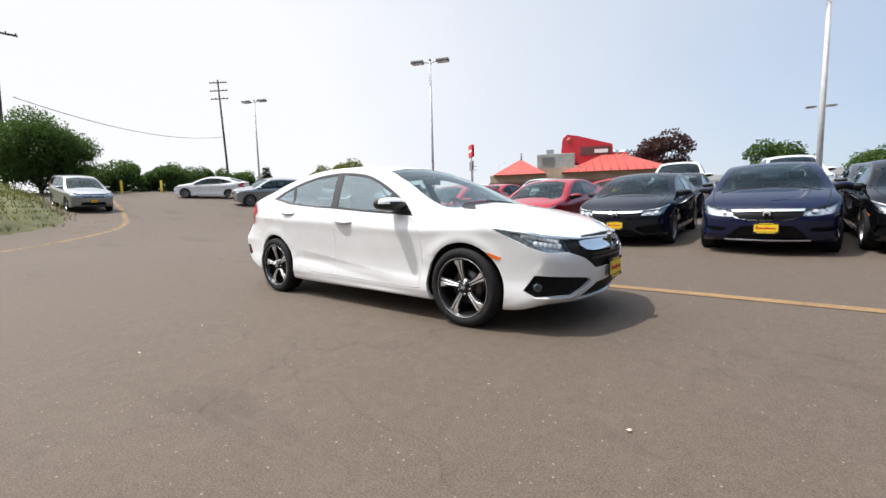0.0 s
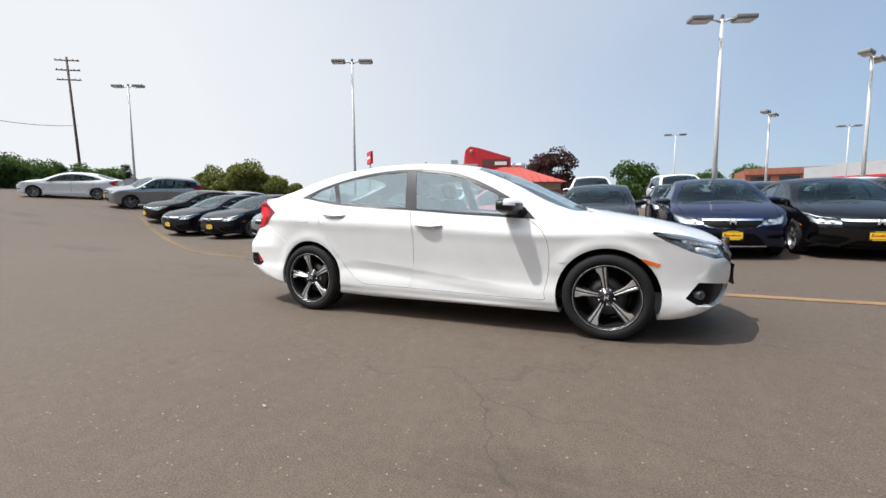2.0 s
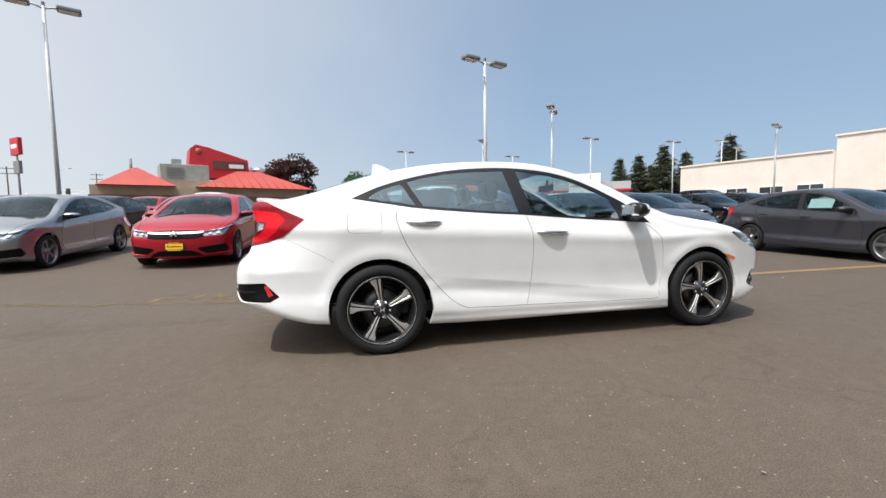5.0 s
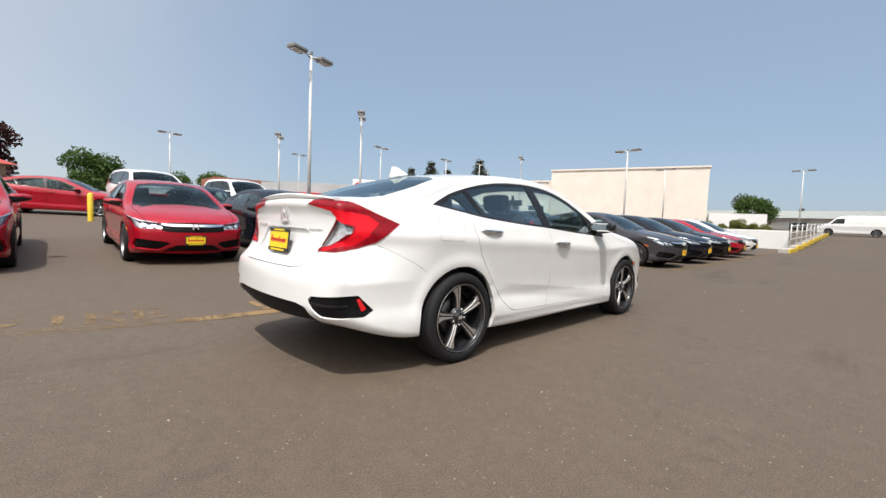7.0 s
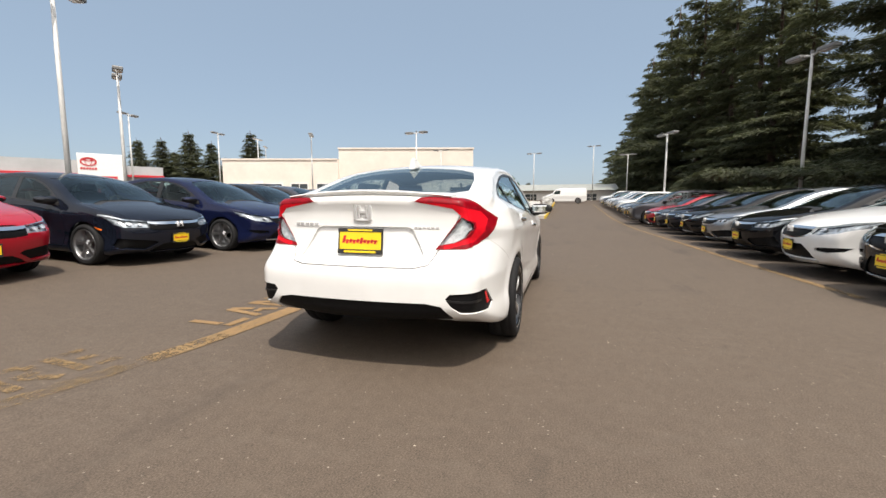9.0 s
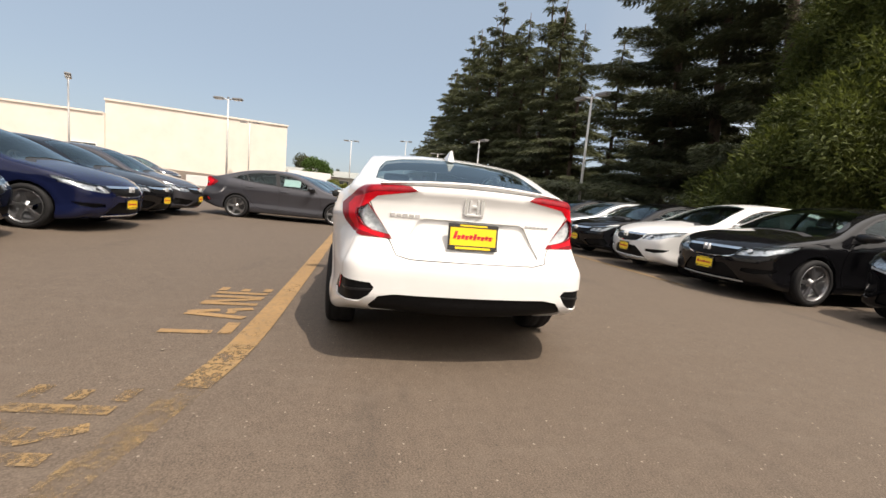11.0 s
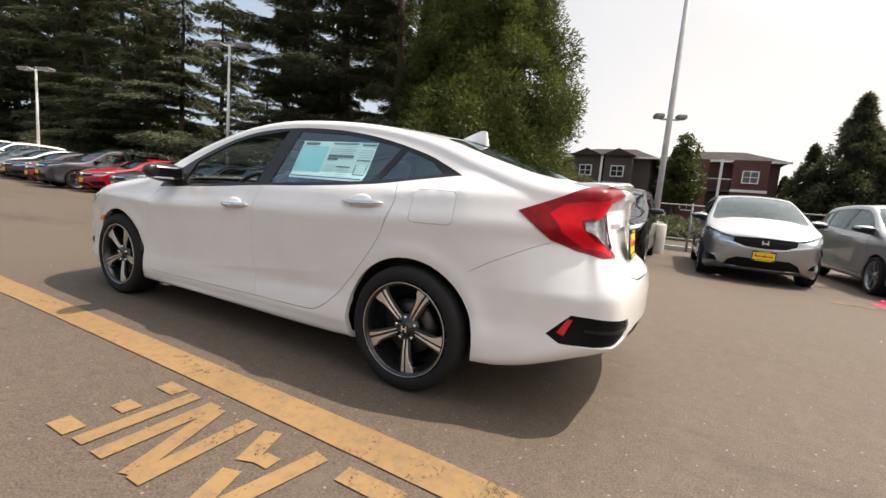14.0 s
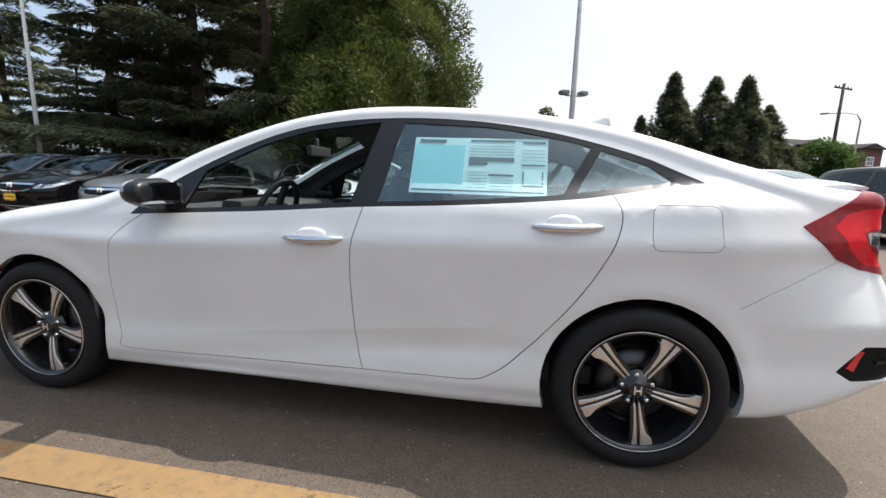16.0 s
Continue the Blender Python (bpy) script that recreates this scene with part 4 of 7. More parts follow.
def width_fn(half, plan, belt, tum, wheels, rw, tail=0.0, ledge=0.0):
    plan_f, belt_f, tum_f = smooth_fn(plan), smooth_fn(belt), smooth_fn(tum)
    sec = smooth_fn([(0.12, 0.90), (0.17, 0.955), (0.235, 0.975), (0.27, 0.985), (0.33, 0.982), (0.42, 0.966), (0.5, 0.968), (0.62, 0.979), (0.74, 0.9905), (0.800, 1.0), (0.808, 0.9985), (0.86, 0.976), (0.93, 0.951), (1.10, 0.905), (1.3, 0.86)])

    def f(x, z):
        x, z = np.asarray(x, float), np.asarray(z, float)
        b = plan_f(x) * half
        zb = belt_f(x)
        zz = np.minimum(z, zb)
        w = b * sec(zz / (zb / 0.93))
        up = np.maximum(z - zb, 0)
        w = w - up * tum_f(x) - 0.18 * up ** 2
        # the glass stands in from the rear haunch
        w = w - ledge * np.clip((-0.2 - x) / 1.1, 0, 1) * np.clip(up / 0.09, 0, 1)
        for wx in wheels:
            d = np.hypot(x - wx, z - rw)
            w = w + 0.011 * np.exp(-((d - rw - 0.07) / 0.045) ** 2) * (z < 0.9) * np.clip((z - 0.25) / 0.12, 0, 1)
        # the upper tail narrows more than the bumper
        w = w - tail * np.clip((-1.62 - x) / 0.6, 0, 1.1) ** 1.2 * np.clip((z - 0.60) / 0.22, 0, 1)
        return w
    return f


PLAN = [(-2.37, 0.80), (-2.2, 0.87), (-1.9, 0.945), (-1.4, 0.992), (-0.5, 1.0), (0.5, 1.0), (1.3, 0.992), (1.7, 0.965), (2.0, 0.90), (2.2, 0.80), (2.3, 0.70)]
SEDAN = dict(
    profile=[(1.95, 0.17, 0.04, 0.05), (2.11, 0.18, 0.13, 0.07), (2.19, 0.25, 0.20, 0.09), (2.23, 0.38, 0.22, 0.11), (2.245, 0.53, 0.22, 0.12),
             (2.225, 0.64, 0.21, 0.11), (2.13, 0.735, 0.15, 0.09), (1.9, 0.825, 0.07, 0.08), (1.5, 0.915, 0.045, 0.08), (1.22, 0.962, 0.045, 0.08),
             (1.10, 0.99, 0.06, 0.07), (0.9, 1.088, 0.085, 0.055), (0.5, 1.285, 0.085, 0.045), (0.1, 1.39, 0.06, 0.042), (-0.38, 1.425, 0.045, 0.042),
             (-0.85, 1.405, 0.045, 0.042), (-1.31, 1.335, 0.055, 0.045), (-1.67, 1.23, 0.065, 0.06), (-1.95, 1.14, 0.05, 0.07), (-2.12, 1.104, 0.03, 0.07),
             (-2.235, 1.098, 0.04, 0.05), (-2.25, 1.075, 0.045, 0.05), (-2.225, 1.00, 0.045, 0.05), (-2.238, 0.85, 0.045, 0.05), (-2.275, 0.745, 0.05, 0.06),
             (-2.365, 0.675, 0.085, 0.10), (-2.39, 0.55, 0.09, 0.11), (-2.39, 0.45, 0.09, 0.11), (-2.36, 0.355, 0.085, 0.08), (-2.15, 0.285, 0.05, 0.06),
             (-1.8, 0.235, 0.0, 0.05), (-0.9, 0.18, 0.0, 0.05), (0.3, 0.175, 0.0, 0.05), (1.4, 0.17, 0.0, 0.05)],
    width=width_fn(0.905, PLAN, [(-2.3, 1.04), (-1.9, 1.03), (-1.5, 1.015), (-1.05, 0.99), (-0.25, 0.955), (0.3, 0.915), (0.85, 0.885), (1.4, 0.90), (2.2, 0.90)],
                   [(-2.3, 0.45), (-1.5, 0.46), (0.5, 0.42), (1.0, 0.42)], (-1.35, 1.35), 0.317, 0.125, 0.065),
    wheels=((1.35, 0.792), (-1.35, 0.797)), rw=0.317,
    dlo=[(0.83, 0.885), (0.24, 0.922), (-0.24, 0.960), (-0.62, 0.982), (-1.05, 1.018), (-1.26, 1.05), (-1.54, 1.095), (-1.36, 1.175), (-1.06, 1.262), (-0.72, 1.318), (-0.34, 1.332), (0.02, 1.298), (0.28, 1.222), (0.54, 1.098), (0.74, 0.975)],
    panes=dict(window_front=[(0.57, 0.922), (0.24, 0.942), (-0.20, 0.978), (-0.275, 1.312), (0.0, 1.278), (0.26, 1.202), (0.5, 1.088)],
               window_rear=[(-0.31, 0.984), (-0.62, 1.002), (-1.03, 1.037), (-1.135, 1.222), (-1.06, 1.243), (-0.72, 1.298), (-0.375, 1.312)],
               window_quarter=[(-1.08, 1.045), (-1.25, 1.07), (-1.43, 1.098), (-1.34, 1.158), (-1.175, 1.21)]),
    doors=[[(0.77, 0.885), (0.88, 0.80), (0.93, 0.68), (0.935, 0.50), (0.90, 0.32), (0.86, 0.268), (0.3, 0.272), (-0.26, 0.285)],
           [(-0.255, 0.958), (-0.225, 0.84), (-0.212, 0.70), (-0.222, 0.5), (-0.24, 0.36), (-0.265, 0.285)],
           [(-0.26, 0.285), (-0.66, 0.292), (-0.78, 0.315), (-0.90, 0.41), (-1.06, 0.60), (-1.165, 0.76), (-1.225, 0.90), (-1.235, 0.98), (-1.21, 1.038)]],
    shield=[(-0.02, 1.01), (0.40, 0.99), (0.62, 0.945), (0.72, 0.945), (0.695, 1.03), (0.60, 1.235), (0.53, 1.315), (0.3, 1.355), (-0.02, 1.368)],
    back=[(-1.24, -0.02), (-1.26, 0.40), (-1.33, 0.52), (-1.55, 0.575), (-1.84, 0.60), (-1.93, 0.52), (-1.975, 0.3), (-1.985, -0.02)],
)
FITCAR = dict(
    profile=[(1.9, 0.19, 0.03, 0.05), (2.0, 0.21, 0.12, 0.07), (2.07, 0.32, 0.2, 0.1), (2.1, 0.5, 0.22, 0.12), (2.09, 0.65, 0.2, 0.12), (2.02, 0.785, 0.14, 0.1),
             (1.77, 0.89, 0.07, 0.08), (1.4, 0.99, 0.05, 0.08), (1.2, 1.045, 0.06, 0.07), (0.9, 1.20, 0.085, 0.05), (0.45, 1.405, 0.08, 0.05), (0.1, 1.485, 0.05, 0.05),
             (-0.5, 1.52, 0.045, 0.05), (-1.2, 1.495, 0.045, 0.05), (-1.62, 1.44, 0.05, 0.06), (-1.78, 1.36, 0.06, 0.07), (-1.88, 1.12, 0.08, 0.09), (-1.93, 0.9, 0.09, 0.1),
             (-1.97, 0.7, 0.12, 0.12), (-1.97, 0.5, 0.12, 0.12), (-1.9, 0.3, 0.1, 0.08), (-1.7, 0.22, 0.03, 0.05), (-0.8, 0.19, 0, 0.05), (0.4, 0.19, 0, 0.05), (1.3, 0.19, 0, 0.05)],
    width=width_fn(0.85, [(-2.0, 0.85), (-1.8, 0.92), (-1.3, 0.99), (0, 1), (1.2, 0.99), (1.6, 0.95), (1.9, 0.86), (2.1, 0.72)], [(-2, 1.06), (-1, 1.02), (0, 0.97), (0.9, 0.93), (2, 0.95)],
                   [(-2, 0.33), (0.5, 0.4), (1.0, 0.4)], (-1.265, 1.265), 0.305),
    wheels=((1.265, 0.735), (-1.265, 0.735)), rw=0.305, spine=0.6,
    dlo=[(1.0, 0.945), (0.3, 0.97), (-0.6, 1.02), (-1.35, 1.08), (-1.55, 1.2), (-1.5, 1.33), (-1.2, 1.385), (-0.4, 1.415), (0.1, 1.385), (0.4, 1.30), (0.75, 1.12)],
    panes=dict(window_front=[(0.6, 0.975), (0.3, 0.99), (-0.22, 1.015), (-0.25, 1.39), (0.1, 1.362), (0.38, 1.282), (0.56, 1.19)],
               window_rear=[(-0.32, 1.02), (-0.6, 1.038), (-1.1, 1.078), (-1.15, 1.365), (-0.4, 1.395), (-0.34, 1.395)],
               window_quarter=[(-1.2, 1.085), (-1.34, 1.10), (-1.5, 1.2), (-1.46, 1.31), (-1.25, 1.35)]),
    doors=[[(0.88, 0.94), (0.93, 0.7), (0.9, 0.36), (0.8, 0.285), (-0.28, 0.29)], [(-0.285, 1.0), (-0.25, 0.7), (-0.28, 0.29)], [(-0.28, 0.29), (-0.75, 0.3), (-0.92, 0.5), (-1.08, 0.72), (-1.17, 1.05)]],
    shield=[(-0.02, 1.07), (0.40, 1.05), (0.64, 1.0), (0.70, 1.02), (0.62, 1.3), (0.54, 1.41), (0.3, 1.45), (-0.02, 1.46)],
    back=None, fz=1.08, fy=0.95, bull=True,
)
SUVCAR = dict(
    profile=[(1.95, 0.24, 0.03, 0.05), (2.08, 0.26, 0.12, 0.07), (2.17, 0.36, 0.18, 0.1), (2.2, 0.58, 0.2, 0.12), (2.19, 0.75, 0.18, 0.12), (2.11, 0.90, 0.13, 0.1),
             (1.85, 0.99, 0.06, 0.09), (1.4, 1.06, 0.05, 0.09), (1.1, 1.10, 0.06, 0.08), (0.8, 1.27, 0.08, 0.06), (0.35, 1.53, 0.075, 0.055), (0.05, 1.62, 0.05, 0.055),
             (-0.6, 1.665, 0.045, 0.055), (-1.4, 1.64, 0.045, 0.055), (-1.95, 1.58, 0.05, 0.06), (-2.1, 1.50, 0.06, 0.08), (-2.2, 1.2, 0.08, 0.1), (-2.26, 0.95, 0.1, 0.11),
             (-2.31, 0.75, 0.12, 0.12), (-2.31, 0.52, 0.12, 0.12), (-2.22, 0.34, 0.1, 0.08), (-1.9, 0.27, 0.03, 0.05), (-0.8, 0.25, 0, 0.05), (0.4, 0.25, 0, 0.05), (1.3, 0.24, 0, 0.05)],
    width=width_fn(0.915, PLAN, [(-2.3, 1.12), (-1, 1.08), (0, 1.05), (0.9, 1.02), (2.2, 1.05)], [(-2.2, 0.3), (0.5, 0.38), (1.0, 0.38)], (-1.32, 1.32), 0.355),
    wheels=((1.32, 0.78), (-1.32, 0.78)), rw=0.355, spine=0.66,
    dlo=[(0.88, 1.03), (0.2, 1.06), (-0.7, 1.09), (-1.6, 1.14), (-1.9, 1.22), (-1.85, 1.44), (-1.4, 1.52), (-0.5, 1.56), (0.05, 1.525), (0.32, 1.43), (0.65, 1.22)],
    panes=dict(window_front=[(0.56, 1.065), (0.2, 1.08), (-0.28, 1.098), (-0.3, 1.535), (0.05, 1.50), (0.3, 1.41), (0.52, 1.28)],
               window_rear=[(-0.37, 1.102), (-0.7, 1.112), (-1.18, 1.14), (-1.2, 1.51), (-0.5, 1.54), (-0.38, 1.538)],
               window_quarter=[(-1.27, 1.15), (-1.6, 1.17), (-1.86, 1.24), (-1.82, 1.42), (-1.4, 1.495), (-1.28, 1.5)]),
    doors=[[(0.84, 1.02), (0.9, 0.8), (0.88, 0.45), (0.78, 0.35), (-0.3, 0.355)], [(-0.325, 1.08), (-0.29, 0.75), (-0.3, 0.355)], [(-0.3, 0.355), (-0.8, 0.365), (-0.98, 0.6), (-1.15, 0.85), (-1.22, 1.12)]],
    shield=[(-0.02, 1.135), (0.42, 1.115), (0.66, 1.06), (0.73, 1.08), (0.64, 1.4), (0.57, 1.53), (0.3, 1.575), (-0.02, 1.585)],
    back=None, fz=1.32, fy=1.0,
)
VANCAR = dict(
    profile=[(2.5, 0.28, 0.03, 0.05), (2.68, 0.3, 0.1, 0.07), (2.74, 0.5, 0.14, 0.1), (2.74, 0.8, 0.14, 0.1), (2.62, 1.02, 0.1, 0.1), (2.0, 1.22, 0.05, 0.08), (1.85, 1.27, 0.06, 0.08),
             (1.3, 1.8, 0.06, 0.08), (1.0, 1.98, 0.05, 0.08), (0, 2.08, 0.04, 0.08), (-2.0, 2.08, 0.04, 0.08), (-2.75, 2.05, 0.05, 0.08), (-2.85, 1.8, 0.05, 0.08), (-2.9, 1.0, 0.05, 0.08),
             (-2.92, 0.5, 0.06, 0.08), (-2.8, 0.32, 0.04, 0.06), (-1.5, 0.28, 0, 0.05), (1.0, 0.28, 0, 0.05)],
    width=width_fn(0.98, [(-2.95, 0.97), (-2, 1), (1.5, 1), (2.3, 0.95), (2.8, 0.82)], [(-3, 1.2), (3, 1.2)], [(-3, 0.1), (1, 0.16), (2, 0.3)], (-1.75, 1.75), 0.37),
    wheels=((1.75, 0.84), (-1.75, 0.84)), rw=0.37, spine=0.9,
    dlo=[(1.6, 1.25), (0.6, 1.25), (0.55, 1.75), (1.15, 1.75)],
    panes=dict(window_front=[(1.52, 1.28), (0.64, 1.28), (0.6, 1.72), (1.12, 1.72)]), doors=[],
    shield=[(-0.02, 1.32), (0.6, 1.3), (0.78, 1.3), (0.7, 1.78), (-0.02, 1.84)], back=None, fz=1.5, fy=1.05,
)


def arch_poly(x, z, r, n=26):
    return [(x + r * math.cos(2 * math.pi * i / n), z + r * math.sin(2 * math.pi * i / n)) for i in range(n)]


def cut_common(sh, spec, detail):
    rw = spec["rw"]
    lat = lambda c, n: c.y > 0.45
    for wx, _ in spec["wheels"]:
        sh.cut("hole", SIDE, arch_poly(wx, rw - 0.004, rw + 0.047, 40 if detail else 18), lambda c, n: c.y > 0.35)
    flank = lambda c, n: c.y > 0.35 and abs(n.y) > 0.25
    sh.cut("window_trim", SIDE, rounded(spec["dlo"]) if detail else spec["dlo"], flank)
    for k, poly in spec["panes"].items():
        sh.cut(k, SIDE, rounded(poly) if detail else poly, flank, ("window_trim",))
    xm = max(p[0] for p in spec["profile"])
    sh.cut("windshield", ENDS, spec["shield"], lambda c, n: c.x > -0.1 and n.x > 0.12 and c.z > 0.9 and c.x < 0.6 * xm)
    if spec is SEDAN:
        sh.cut("cowl", ENDS, [(-0.02, 0.982), (0.40, 0.962), (0.60, 0.925), (0.66, 0.935), (0.62, 0.945), (0.40, 0.99), (-0.02, 1.01)], lambda c, n: 0.6 < c.x < 1.4 and n.z > 0.3)
        sh.seam(TOP, [(1.18, 0.76), (1.5, 0.745), (1.85, 0.70), (2.0, 0.66)], lambda c, n: c.x > 0.9 and n.z > 0.3, 0.0026 if detail else 0.005, "hood_gap" if detail else "panel_gap")
    if spec["back"]:
        sh.cut("rear_window", TOP, spec["back"], lambda c, n: c.z > 0.9 and n.z > 0.4)
    for i, d in enumerate(spec["doors"]):
        sh.seam(SIDE, flowing(d) if detail else d, lambda c, n: c.y > 0.6, 0.0019 if detail else 0.004, ("door_gap", "sill_gap", "rear_door_gap")[i % 3] if detail else "panel_gap")


def cut_front(sh, spec, kind):
    fz, fy = spec.get("fz", 1.0), spec.get("fy", 1.0)
    ok = lambda c, n: c.x > 1.5 and n.x > 0.12
    near = lambda c, n: c.x > 1.45 and c.z > 0.2 and abs(c.y) > 0.2
    S = lambda pts: [(y * fy if y > 0 else -0.02, z * fz) for y, z in pts]
    if kind in ("hero", "civic"):
        gi, gl = (0.605, 0.462) if kind == "hero" else (0.47, 0.560)
        sh.wedge("headlight", [(1.62, 0.79), (1.75, 0.78), (1.965, 0.745), (2.4, 0.72), (2.4, 0.58), (2.05, 0.605), (1.88, 0.66), (1.73, 0.728)],
                 S([(gi - 0.005, 0.608), (gi - 0.005, 0.702), (0.739, 0.722), (0.84, 0.765), (0.90, 0.80), (0.96, 0.80), (0.96, 0.62), (0.70, 0.612)]), near)
        sh.cut("grille", ENDS, S([(-0.02, gl), (0.318, gl + 0.002), (0.46, max(0.552, gl + 0.02)), (gi, 0.602), (gi, 0.702), (0.46, 0.688), (-0.02, 0.684)]), ok)
        if kind == "civic":
            sh.cut("chrome_bar", ENDS, S([(-0.02, 0.652), (0.30, 0.652), (0.42, 0.660), (0.47, 0.675), (0.47, 0.702), (0.44, 0.688), (-0.02, 0.684)]), ok, ("grille",))
            sh.cut("lamp_eye", ENDS, S([(0.70 + 0.040 * math.cos(k), 0.672 + 0.026 * math.sin(k)) for k in range(6)]), ok, ("headlight",))
            sh.cut("lamp_eye", ENDS, S([(0.57 + 0.032 * math.cos(k), 0.658 + 0.022 * math.sin(k)) for k in range(6)]), ok, ("headlight",))
        else:
            sh.cut("chrome_bar", ENDS, S([(-0.02, 0.602), (0.34, 0.600), (0.43, 0.612), (0.475, 0.642), (0.462, 0.672), (0.36, 0.678), (-0.02, 0.680)]), ok, ("grille",))
        sh.cut("chrome_wing", ENDS, S([(-0.02, 0.684), (0.40, 0.684), (0.48, 0.689), (0.60, 0.703), (0.739, 0.724), (0.84, 0.767), (0.875, 0.785), (0.87, 0.796), (0.74, 0.738), (0.60, 0.717), (0.48, 0.702), (0.40, 0.695), (-0.02, 0.693)]), ok)
        sh.cut("hood_slot", ENDS, S([(-0.02, 0.696), (0.39, 0.699), (0.36, 0.713), (-0.02, 0.722)]), ok)
        sh.wedge("fog_pocket", [(1.855, 0.338), (1.935, 0.452), (2.5, 0.47), (2.5, 0.22), (2.1, 0.25), (1.94, 0.285)], S([(0.35, 0.366), (0.40, 0.398), (0.81, 0.450), (0.96, 0.46), (0.96, 0.26), (0.82, 0.286), (0.52, 0.258)]), near)
        sh.cut("lower_intake", ENDS, S([(-0.02, 0.225), (0.46, 0.225), (0.38, 0.29), (0.27, 0.345), (-0.02, 0.36)]), ok)
        sh.cut("side_marker", SIDE, [(1.555, 0.607), (1.60, 0.602), (1.694, 0.572), (1.685, 0.552), (1.58, 0.570)], lambda c, n: c.y > 0.5 and c.x > 1.5)
    elif kind == "accord":
        sh.cut("headlight", ENDS, S([(0.41, 0.60), (0.44, 0.70), (0.62, 0.73), (0.80, 0.778), (0.875, 0.79), (0.87, 0.71), (0.76, 0.63), (0.56, 0.598)]), ok)
        sh.cut("chrome_bar", ENDS, S([(-0.02, 0.672), (0.425, 0.668), (0.44, 0.70), (-0.02, 0.704)]), ok)
        sh.cut("lamp_eye", ENDS, S([(0.55 + 0.035 * math.cos(k), 0.672 + 0.026 * math.sin(k)) for k in range(6)]), ok, ("headlight",))
        sh.cut("grille", ENDS, S([(-0.02, 0.55), (0.20, 0.555), (0.34, 0.575), (0.42, 0.630), (0.42, 0.668), (-0.02, 0.672)]), ok)
        sh.cut("chrome_lip", ENDS, S([(-0.02, 0.533), (0.20, 0.538), (0.35, 0.56), (0.41, 0.598), (0.40, 0.606), (0.34, 0.575), (0.20, 0.555), (-0.02, 0.55)]), ok)
        sh.cut("lower_intake", ENDS, S([(-0.02, 0.26), (0.50, 0.26), (0.42, 0.36), (0.30, 0.46), (-0.02, 0.46)]), ok)
        sh.cut("chrome_strip", ENDS, S([(-0.02, 0.235), (0.52, 0.235), (0.52, 0.252), (-0.02, 0.252)]), ok)
        sh.cut("fog_pocket", ENDS, S([(0.50, 0.385), (0.66, 0.37), (0.80, 0.40), (0.82, 0.45), (0.66, 0.44), (0.52, 0.43)]), ok)
    elif kind == "fit":
        sh.cut("headlight", ENDS, S([(0.44, 0.60), (0.44, 0.685), (0.60, 0.725), (0.80, 0.79), (0.87, 0.80), (0.84, 0.71), (0.64, 0.63)]), ok)
        sh.cut("chrome_strip", ENDS, S([(-0.02, 0.515), (0.28, 0.528), (0.40, 0.570), (0.64, 0.608), (0.64, 0.628), (0.40, 0.592), (0.28, 0.550), (-0.02, 0.537)]), ok)
        sh.cut("grille", ENDS, S([(-0.02, 0.538), (0.28, 0.551), (0.40, 0.593), (0.44, 0.60), (0.44, 0.685), (-0.02, 0.700)]), ok)
        sh.cut("lower_intake", ENDS, S([(-0.02, 0.23), (0.55, 0.23), (0.49, 0.33), (0.36, 0.385), (-0.02, 0.385)]), ok)
        sh.cut("fog_pocket", ENDS, S([(0.62, 0.27), (0.79, 0.28), (0.82, 0.385), (0.68, 0.36)]), ok)
    else:
        sh.cut("headlight", ENDS, S([(0.46, 0.60), (0.47, 0.68), (0.64, 0.70), (0.84, 0.73), (0.84, 0.68), (0.74, 0.62)]), ok)
        sh.cut("grille", ENDS, S([(-0.02, 0.55), (0.40, 0.55), (0.44, 0.67), (-0.02, 0.67)]), ok)
        sh.cut("chrome_bar", ENDS, S([(-0.02, 0.60), (0.41, 0.60), (0.42, 0.63), (-0.02, 0.63)]), ok, ("grille",))
        sh.cut("lower_intake", ENDS, S([(-0.02, 0.27), (0.50, 0.27), (0.46, 0.39), (-0.02, 0.39)]), ok)


